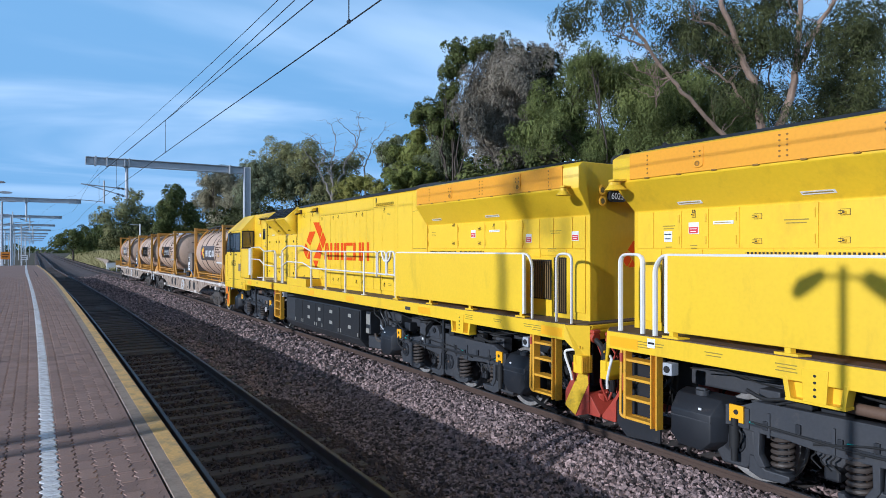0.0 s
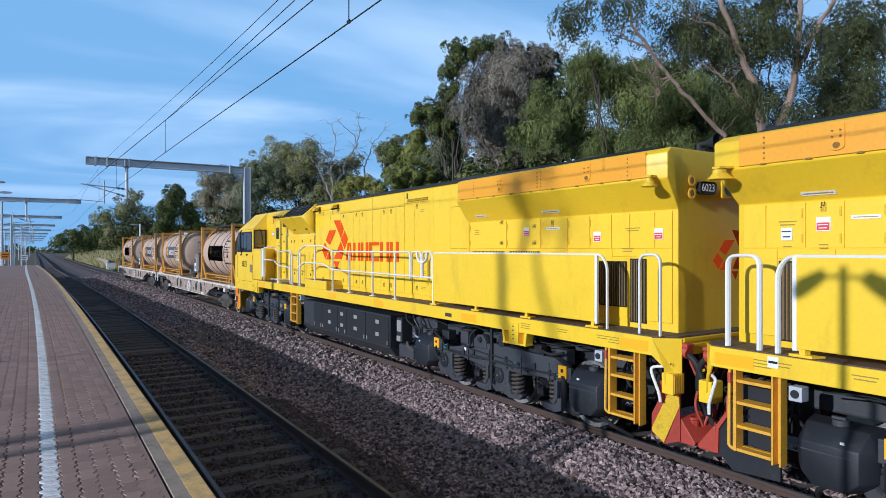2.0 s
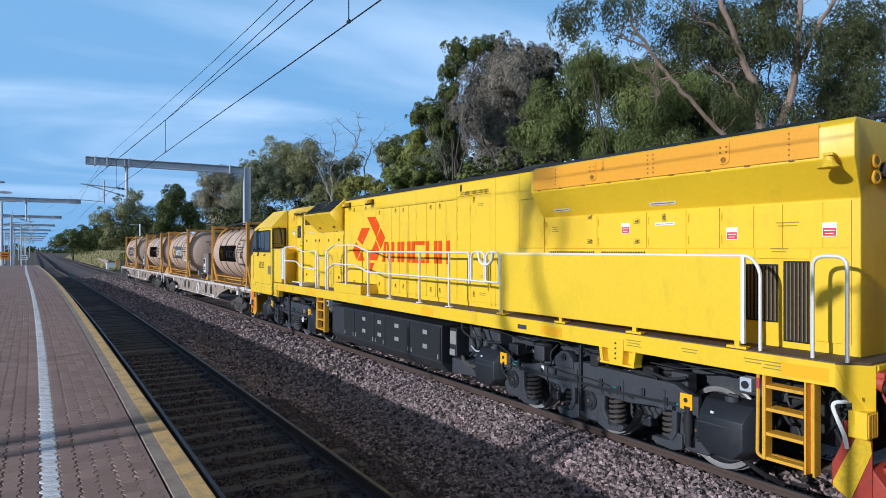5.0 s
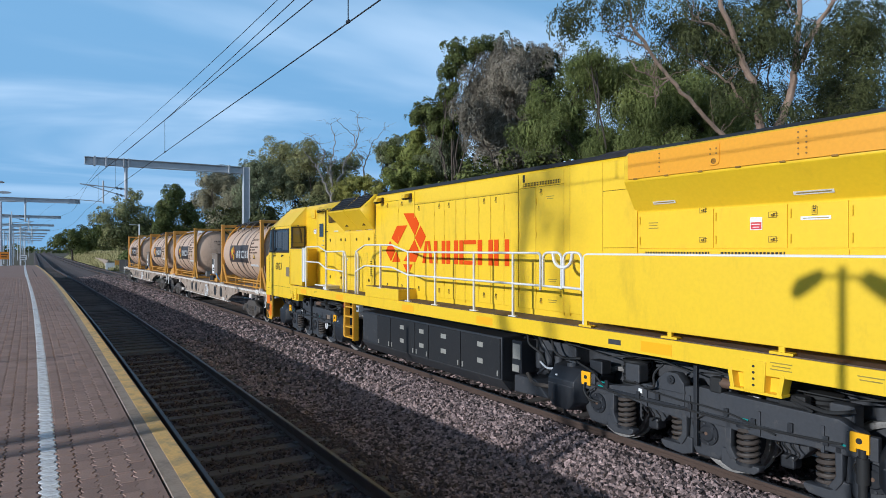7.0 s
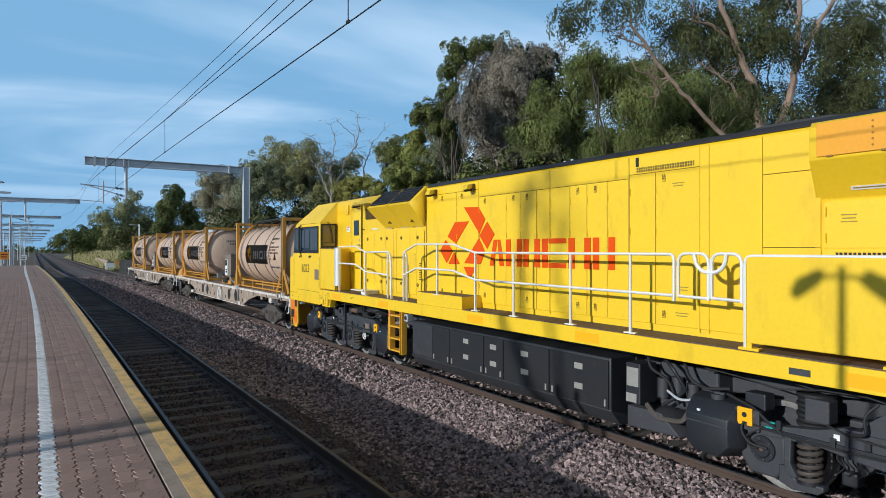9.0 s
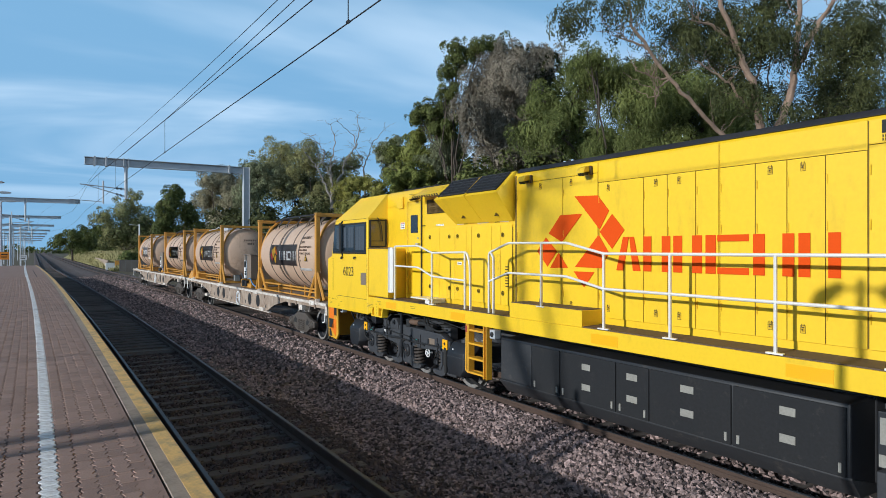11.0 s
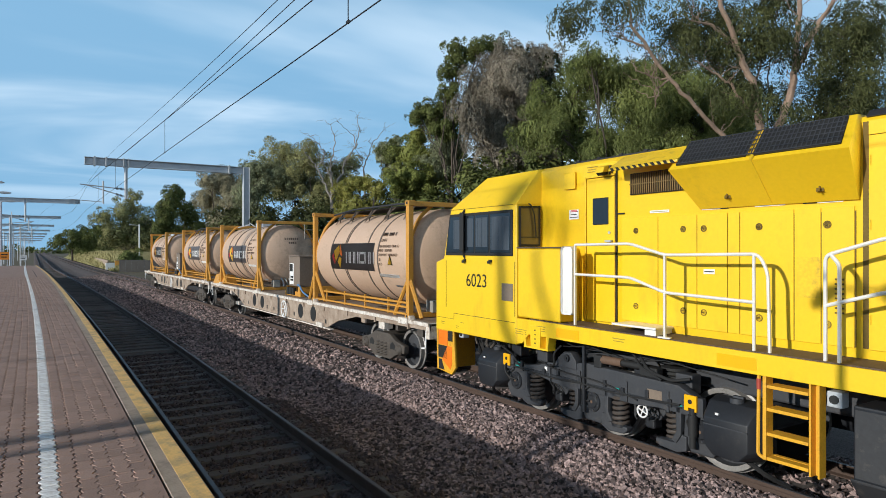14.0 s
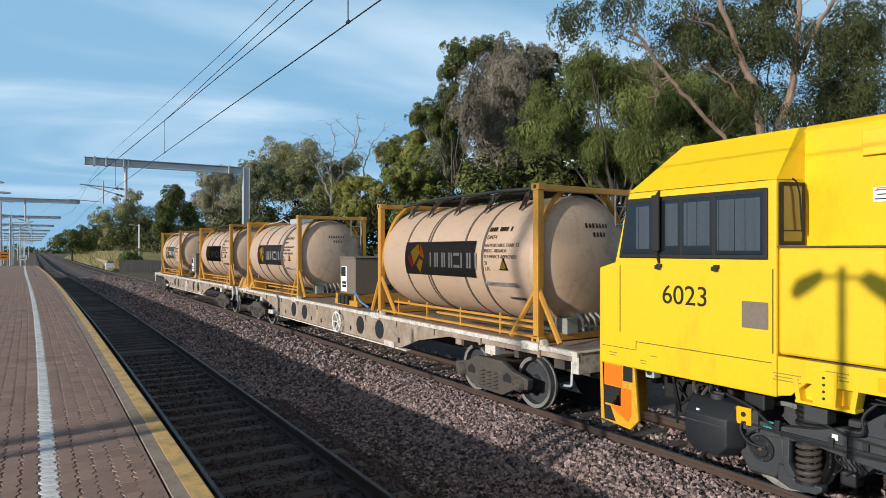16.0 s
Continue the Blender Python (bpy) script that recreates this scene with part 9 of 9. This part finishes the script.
tree("tall dense gum tree behind with olive crown coloured dark as shade", [(25.0, 21.0, 11.0, 2.0, 1.6), (26.6, 19.6, 13.3, 1.5, 1.3), (27.4, 17.8, 9.6, 2.2, 1.8), (28.6, 17.4, 12.4, 2.0, 1.5), (30.2, 15.2, 8.8, 2.3, 1.8),
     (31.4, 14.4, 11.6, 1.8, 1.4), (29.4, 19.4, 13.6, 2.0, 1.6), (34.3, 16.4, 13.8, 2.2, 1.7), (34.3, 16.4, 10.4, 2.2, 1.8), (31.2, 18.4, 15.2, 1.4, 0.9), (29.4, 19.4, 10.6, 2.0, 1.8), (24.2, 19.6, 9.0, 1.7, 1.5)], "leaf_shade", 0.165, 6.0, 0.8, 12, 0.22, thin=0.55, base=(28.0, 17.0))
tree("broad weeping tree with dense fresh green foliage", [(19.6, 19.2, 9.9, 1.8, 1.15), (18.9, 20.3, 8.6, 1.4, 1.25), (22.0, 19.1, 10.4, 1.6, 1.0), (20.4, 17.6, 8.7, 2.06, 1.49), (22.9, 17.5, 9.5, 1.68, 1.56), (20.1, 19.4, 7.2, 2.17, 1.3),
     (17.3, 19.5, 7.6, 0.8, 0.8), (18.0, 17.9, 10.2, 0.9, 0.45), (25.3, 17.3, 8.7, 1.75, 1.12), (20.9, 17.3, 6.8, 1.84, 1.2), (24.0, 16.0, 7.0, 2.0, 1.4), (17.9, 20.9, 8.9, 0.9, 1.0), (17.5, 21.0, 7.8, 1.0, 1.0), (18.9, 19.4, 10.5, 0.95, 0.6)], "leaf_green", 0.138, 9.6, 0.95, 21, 0.24, thin=0.5, core=0.22)
tree("tall drooping tree with dry grey-brown foliage", [(20.2, 25.9, 11.8, 1.81, 1.52), (20.6, 28.6, 11.5, 1.41, 1.73), (21.6, 26.5, 10.1, 1.36, 1.97), (20.0, 26.9, 9.1, 1.64, 1.79), (22.8, 26.7, 13.2, 1.08, 1.08), (17.7, 26.0, 9.5, 0.98, 1.07),
     (20.3, 26.2, 7.4, 1.77, 1.2), (21.3, 27.0, 13.1, 1.3, 0.9), (22.0, 25.6, 8.2, 1.2, 1.6)], "leaf_grey", 0.145, 10.2, 0.95, 31, 0.25, thin=0.64, core=0.30)
tree("dark green tree beside the grey-brown one", [(19.2, 29.3, 13.6, 1.03, 0.80), (20.1, 28.7, 14.0, 0.89, 0.69), (21.6, 28.9, 14.3, 0.85, 0.66), (18.9, 29.5, 12.7, 0.76, 0.58), (18.8, 29.5, 11.5, 0.76, 0.58), (18.5, 30.9, 10.6, 0.99, 0.77), (17.7, 31.4, 10.2, 0.60, 0.46), (19.2, 30.5, 9.8, 0.99, 0.77), (18.6, 30.8, 9.6, 0.71, 0.55)], "leaf_dark", 0.12, 7.5, 0.6, 35, 0.2)
tree("dark spreading tree above the shrubs", [(22.4, 37.3, 11.8, 1.32, 0.97), (24.2, 37.9, 10.5, 1.53, 1.53), (20.5, 35.6, 11.8, 0.73, 0.55), (24.0, 36.1, 8.3, 2.13, 1.47), (19.2, 37.0, 9.2, 1.11, 0.82), (23.4, 37.2, 12.7, 0.98, 0.79)], "leaf_dark", 0.13, 6.5, 0.5, 41)
tree("dense dark green conical shrub tree", [(18.4, 32.8, 8.6, 1.34, 1.14), (16.8, 31.0, 6.9, 1.51, 0.88), (19.7, 32.6, 7.6, 1.22, 1.22), (18.4, 32.4, 9.4, 0.73, 0.57), (18.2, 32.0, 6.4, 2.0, 1.2)], "leaf_dark2", 0.105, 8.5, 0.15, 51, 0.16, thin=1.15, core=0.2)
tree("rounded yellow-green shrub below the dead tree", [(17.3, 38.1, 7.1, 1.34, 0.82), (16.7, 39.4, 6.6, 1.06, 0.68), (17.7, 36.4, 6.6, 0.9, 0.72), (17.0, 38.0, 5.6, 1.8, 0.9)], "leaf_lime", 0.12, 7.0, 0.3, 61, 0.12, category="shrub", name="shrub")
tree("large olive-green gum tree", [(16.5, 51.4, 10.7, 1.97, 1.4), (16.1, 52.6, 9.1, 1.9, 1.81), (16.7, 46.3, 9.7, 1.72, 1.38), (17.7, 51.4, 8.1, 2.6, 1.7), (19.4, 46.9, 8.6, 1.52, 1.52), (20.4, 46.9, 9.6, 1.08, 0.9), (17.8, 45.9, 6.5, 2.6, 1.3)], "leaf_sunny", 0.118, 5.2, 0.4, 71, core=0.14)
tree("blue-green gum tree between the dead tree and the shrub", [(23.88, 47.0, 11.28, 0.94, 0.8), (24.52, 47.0, 11.9, 0.76, 0.47), (23.05, 47.0, 11.02, 0.6, 0.56), (23.68, 47.0, 10.32, 1.12, 0.66), (24.52, 47.0, 9.54, 1.42, 0.85)], "leaf_blue", 0.105, 6.5, 0.4, 211, 0.12, core=0.2)
tree("grey-green gum tree between the dark shrub and the drooping tree", [(18.91, 31.0, 8.67, 0.78, 0.65), (19.48, 31.0, 7.97, 0.85, 0.65), (20.18, 31.0, 8.78, 0.66, 0.79), (19.87, 31.0, 7.51, 0.99, 0.66), (18.34, 31.0, 7.73, 0.71, 0.58), (19.48, 31.0, 7.09, 1.31, 0.52)], "leaf_blue", 0.11, 7.0, 0.7, 212, 0.12, thin=0.7, core=0.2)
tree("low grey-green thicket below the olive gum tree", [(13.34, 49.0, 9.0, 1.13, 1.04), (13.77, 49.0, 7.72, 1.31, 1.14), (15.1, 49.0, 8.68, 1.33, 1.24), (16.46, 49.0, 8.09, 1.53, 1.17), (18.35, 49.0, 7.96, 1.47, 1.01), (20.3, 49.0, 7.83, 1.4, 0.93), (12.91, 49.0, 7.03, 1.3, 1.3), (17.63, 49.0, 9.29, 1.18, 1.0)], "leaf_blue", 0.13, 5.2, 0.6, 213, 0.1, core=0.2, category="shrub", name="shrub")
tree("silvery olive gum tree", [(14.9, 66.7, 9.5, 2.31, 1.73), (15.3, 62.6, 7.5, 1.97, 1.97), (13.9, 68.9, 7.9, 1.77, 1.53), (13.1, 63.8, 9.5, 1.2, 0.98), (16.9, 64.2, 9.1, 1.25, 1.7), (14.6, 65, 5.6, 2.6, 1.8)], "leaf_silver", 0.14, 6.0, 0.5, 81, core=0.2)
tree("dark green roadside tree", [(12.7, 80.6, 9.2, 1.61, 1.34), (14.1, 82.1, 7.2, 1.93, 1.93), (11.2, 79.1, 6.2, 1.44, 2.48), (11.6, 78.7, 8.1, 1.3, 1.63), (15.2, 83.0, 5.0, 2.81, 2.1), (12.2, 80, 3.8, 2.2, 1.8)], "leaf_dark", 0.22, 6.4, 0.4, 91, core=0.15)
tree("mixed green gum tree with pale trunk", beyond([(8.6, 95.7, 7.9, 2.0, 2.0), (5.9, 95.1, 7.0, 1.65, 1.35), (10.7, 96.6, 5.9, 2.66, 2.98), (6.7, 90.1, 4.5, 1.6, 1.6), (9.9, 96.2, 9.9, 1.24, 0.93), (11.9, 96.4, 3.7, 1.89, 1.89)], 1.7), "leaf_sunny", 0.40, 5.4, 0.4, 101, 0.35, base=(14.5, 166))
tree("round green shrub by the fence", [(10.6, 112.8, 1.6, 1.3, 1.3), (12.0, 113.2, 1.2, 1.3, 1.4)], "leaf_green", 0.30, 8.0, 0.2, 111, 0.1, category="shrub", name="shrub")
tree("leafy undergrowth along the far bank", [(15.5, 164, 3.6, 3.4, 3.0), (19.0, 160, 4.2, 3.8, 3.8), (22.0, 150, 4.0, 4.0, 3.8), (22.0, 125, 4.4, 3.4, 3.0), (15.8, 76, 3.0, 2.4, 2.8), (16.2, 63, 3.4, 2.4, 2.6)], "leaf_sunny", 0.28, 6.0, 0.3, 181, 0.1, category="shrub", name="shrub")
tree("dark green belt of trees beyond the grass bank", [(11.5, 225, 4.6, 4.6, 4.2), (14.5, 215, 5.4, 4.6, 4.8), (9.5, 250, 4.4, 4.6, 4.0), (8.0, 280, 4.2, 4.8, 3.8), (18.0, 200, 5.4, 4.6, 4.8), (13.0, 225, 9.0, 3.4, 2.6)], "leaf_dark", 0.6, 6.0, 0.3, 191, 0.3)
tree("distant dark green tree belt", [(6.0, 202.5, 6.7, 3.44, 2.19), (2.6, 204.1, 5.1, 2.81, 1.72), (9.4, 209.4, 6.2, 2.45, 2.78), (0.8, 210.0, 4.4, 1.44, 1.12), (7.5, 205.9, 4.2, 4.79, 1.6)], "leaf_dark", 0.55, 7.0, 0.3, 121, 0.3)
tree("distant dark green trees along the line", [(13, 150, 6.0, 3.4, 2.6), (15, 135, 6.5, 3.2, 2.8), (14, 170, 6.0, 4.0, 2.6), (12, 185, 4.5, 3.0, 2.2), (17, 120, 5.5, 3.5, 2.8)], "leaf_olive", 0.46, 6.0, 0.3, 131, 0.3)
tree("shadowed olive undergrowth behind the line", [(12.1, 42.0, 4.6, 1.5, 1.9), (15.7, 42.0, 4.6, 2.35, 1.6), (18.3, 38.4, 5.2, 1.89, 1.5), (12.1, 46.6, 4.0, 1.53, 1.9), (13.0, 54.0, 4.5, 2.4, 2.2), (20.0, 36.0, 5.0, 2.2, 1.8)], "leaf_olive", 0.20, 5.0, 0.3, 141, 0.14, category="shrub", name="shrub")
tree("dense bushes coloured dark as shade behind the lineside trees", [(21.0, 46.0, 4.6, 2.6, 2.4), (23.5, 42.0, 4.8, 2.6, 2.6), (26.0, 38.0, 5.4, 2.8, 2.8), (27.0, 33.0, 6.0, 3.0, 2.8), (26.5, 27.0, 6.4, 2.8, 2.8), (18.8, 55.0, 4.4, 2.8, 2.6), (24.5, 31.0, 8.6, 2.2, 2.0), (29.0, 24.0, 7.2, 3.0, 2.8), (23.0, 27.2, 11.6, 2.0, 2.2), (23.6, 26.0, 9.0, 2.0, 2.2)], "leaf_shade", 0.33, 6.0, 0.3, 201, 0.14, category="shrub", name="shrub")
tree("shadowed undergrowth behind the train", [(16.9, 24.0, 5.6, 1.57, 1.3), (21.0, 24.4, 6.6, 1.9, 1.4), (21.8, 20.6, 6.2, 1.9, 1.3), (17.5, 30.0, 4.8, 2.2, 1.6), (24.0, 14.0, 5.6, 2.6, 1.6), (26.5, 20.0, 7.5, 3.0, 2.6)], "leaf_dark", 0.22, 6.0, 0.3, 151, 0.14, category="shrub", name="shrub")
tree("slim young tree behind the platform", [(-20.0, 5.3, 11.3, 0.45, 0.5), (-20.0, 4.9, 11.9, 0.5, 0.4), (-20.0, 4.5, 11.0, 0.3, 0.3)], "leaf_olive", 0.16, 2.4, 0.4, 161, 0.12, name="young_tree", thin=1.0, limbs=False,
     stems=[([(-20.0, 4.3, -0.65), (-20.0, 4.3, 3.5), (-20.0, 4.3, 7.0), (-20.0, 5.0, 8.3), (-20.0, 5.6, 9.3), (-20.0, 5.6, 10.6), (-20.0, 5.3, 11.8)], 0.14, 0.09), ([(-20.0, 3.9, -0.65), (-20.0, 3.9, 4.0), (-20.0, 3.9, 7.0), (-20.0, 4.3, 9.0), (-20.0, 4.7, 10.2), (-20.0, 4.5, 11.2)], 0.08, 0.05)])


def dead_tree():
    t = tagged(new("dead_tree"), "leafless bleached dead tree with forked branches", "tree", "lineside trees")
    bm = bmesh.new()
    limb(bm, [(17.3, 42.3, -0.65), (17.2, 42.3, 4.0), (16.96, 42.3, 6.52), (17.0, 42.3, 7.0)], 0.17, 0.10, 0.05, 3)
    limb(bm, [(19.7, 42.6, -0.65), (19.6, 42.5, 4.5), (19.5, 42.3, 7.4), (19.44, 42.3, 8.69)], 0.12, 0.06, 0.05, 4)
    part("trunk", bm, M["deadwood"], t)
    g = random.Random(9)
    for pts, r in (([(16.96, 42.3, 6.52), (16.53, 42.4, 7.43), (15.98, 42.5, 8.59), (15.56, 42.6, 9.22), (14.88, 42.7, 10.02)], 0.15), ([(15.98, 42.5, 8.59), (16.46, 42.2, 9.56), (15.98, 42.0, 10.18), (15.29, 41.9, 10.64)], 0.08),
                   ([(17.1, 42.3, 7.07), (16.82, 42.1, 7.98), (16.25, 42.0, 8.88), (15.84, 41.9, 9.11)], 0.10), ([(16.96, 42.3, 7.59), (16.89, 42.5, 8.92), (17.31, 42.6, 9.89), (17.38, 42.7, 10.97), (17.10, 42.8, 11.81)], 0.10),
                   ([(17.1, 42.3, 7.07), (17.74, 42.2, 8.31), (17.96, 42.1, 9.27), (18.69, 42.0, 10.21), (18.54, 42.0, 11.08), (17.24, 41.9, 11.90)], 0.14), ([(18.69, 42.0, 10.21), (18.99, 42.0, 11.40), (18.91, 42.1, 12.35)], 0.07),
                   ([(19.44, 42.3, 8.69), (19.29, 42.3, 9.50), (18.84, 42.4, 10.22)], 0.07), ([(19.44, 42.3, 8.69), (19.74, 42.2, 9.68), (20.04, 42.1, 10.53), (20.96, 42.0, 11.73)], 0.09), ([(16.67, 42.4, 8.20), (17.10, 42.2, 9.07), (17.96, 42.1, 9.0), (18.69, 42.0, 8.64)], 0.06)):
        bm = bmesh.new()
        limb(bm, pts, r * 0.6, 0.014, 0.07, int(r * 1000))
        for k in range(13):
            a = Vector(pts[1 + k % (len(pts) - 1)])
            b = a + Vector((g.uniform(-0.9, 0.9), g.uniform(-0.6, 0.6), g.uniform(-0.1, 0.5)))
            limb(bm, [a, a.lerp(b, 0.5) + Vector((g.uniform(-0.15, 0.15), 0, g.uniform(-0.1, 0.2))), b], 0.013, 0.005, 0.05, k)
        part("branch", bm, M["deadwood"], t)


dead_tree()


def far_woods():
    """A low line of woods on the horizon and tall grass on the bank."""
    blobs = []
    for i in range(46):
        a = -70 + i * 5.5
        blobs.append((a * 4.2, 640 + 60 * math.sin(i * 1.7), 2.0 + 1.5 * math.sin(i * 2.3), 14, 4.5 + 1.5 * math.sin(i * 3.1)))
    v, f = leaf_cloud(blobs, 2.0, 2.6, 0.2, 171, 1.3)
    ob = raw("distant_woods", v, f, M["leaf_dark"])
    tagged(ob, "low line of distant woods on the horizon", "woods", kind="stuff")
    g = np.random.default_rng(5)
    by = np.linspace(112, 300, 48)
    off, hz_ = np.array([2.6, 3.6, 5.0, 7.0, 11.0, 18.0]), np.array([-0.64, -0.1, 1.0, 1.9, 2.3, 2.4])
    up = np.clip((by - 112) / 25, 0, 1)[:, None]
    v = np.zeros((48, 6, 3))
    v[:, :, 0] = off[None] + TRAIN_X + bend(by)[:, None]
    v[:, :, 1] = by[:, None]
    v[:, :, 2] = -0.64 + (hz_[None] + 0.64) * up + g.normal(0, 0.05, (48, 6)) * up
    f = [(j * 6 + i, j * 6 + i + 1, j * 6 + i + 7, j * 6 + i + 6) for j in range(47) for i in range(5)]
    tagged(raw("bank", v.reshape(-1, 3), f, M["drybank"], smooth=True), "dry grassy bank rising beside the far line", "bank", kind="structure")
    n = 16000
    y = 112 + 150 * g.random(n) ** 1.4
    o = g.uniform(2.8, 9.0, n)
    x = o + TRAIN_X + bend(y)
    z0 = -0.64 + (np.interp(o, off, hz_) + 0.64) * np.clip((y - 112) / 25, 0, 1)
    h = g.uniform(0.5, 1.15, n)
    lean = g.normal(0, 0.18, (n, 2))
    w = 0.09
    v = np.zeros((n, 3, 3))
    turn = g.uniform(0.4, 2.7, n)
    dx, dy = w * np.cos(turn), w * np.sin(turn)
    v[:, 0] = np.stack([x - dx, y - dy, z0 - 0.05], 1)
    v[:, 1] = np.stack([x + dx, y + dy, z0 - 0.05], 1)
    v[:, 2] = np.stack([x + lean[:, 0], y + lean[:, 1], z0 + h * 0.6], 1)
    ob = raw("bank_grass", v.reshape(-1, 3), np.arange(n * 3).reshape(-1, 3), M["grass"])
    tagged(ob, "tall pale dry grass on the bank", "grass", kind="stuff")


far_woods()


def train_pose(t, q, carrier, z, face):
    """Pose of a thing that rides on the vehicle whose middle is at `carrier`."""
    gone = progress(t)
    y = carrier - gone
    a, b = y - 6.5, y + 6.5
    xa, xb = TRAIN_X + float(bend(a)), TRAIN_X + float(bend(b))
    turn = math.degrees(math.atan2(-(xb - xa), 13.0))
    m = pose((xa + xb) / 2, y, 0, 0, 0, 90 + turn) @ pose(q - carrier, 0, z)
    return m @ pose(0, 0, 0, 0, 0, 0 if face > 0 else 180)


def motions():
    keys = [i * 0.5 for i in range(33)]
    for (ob, q, z, face), c in zip(TRAIN, CARRIER):
        walk(ob, [(t, train_pose(t, q, c, z, face)) for t in keys])
    spin = [i * 0.25 for i in range(65)]
    for ob, q, z, face in TRAIN[:4]:
        for wheel in [o for o in ob.children_recursive if o.name.startswith("wheelset")]:
            p, r = wheel.location.copy(), wheel["radius"]
            walk(wheel, [(t, pose(*p, 0, -face * math.degrees(progress(t) / r), 0)) for t in spin])


pave()
motions()
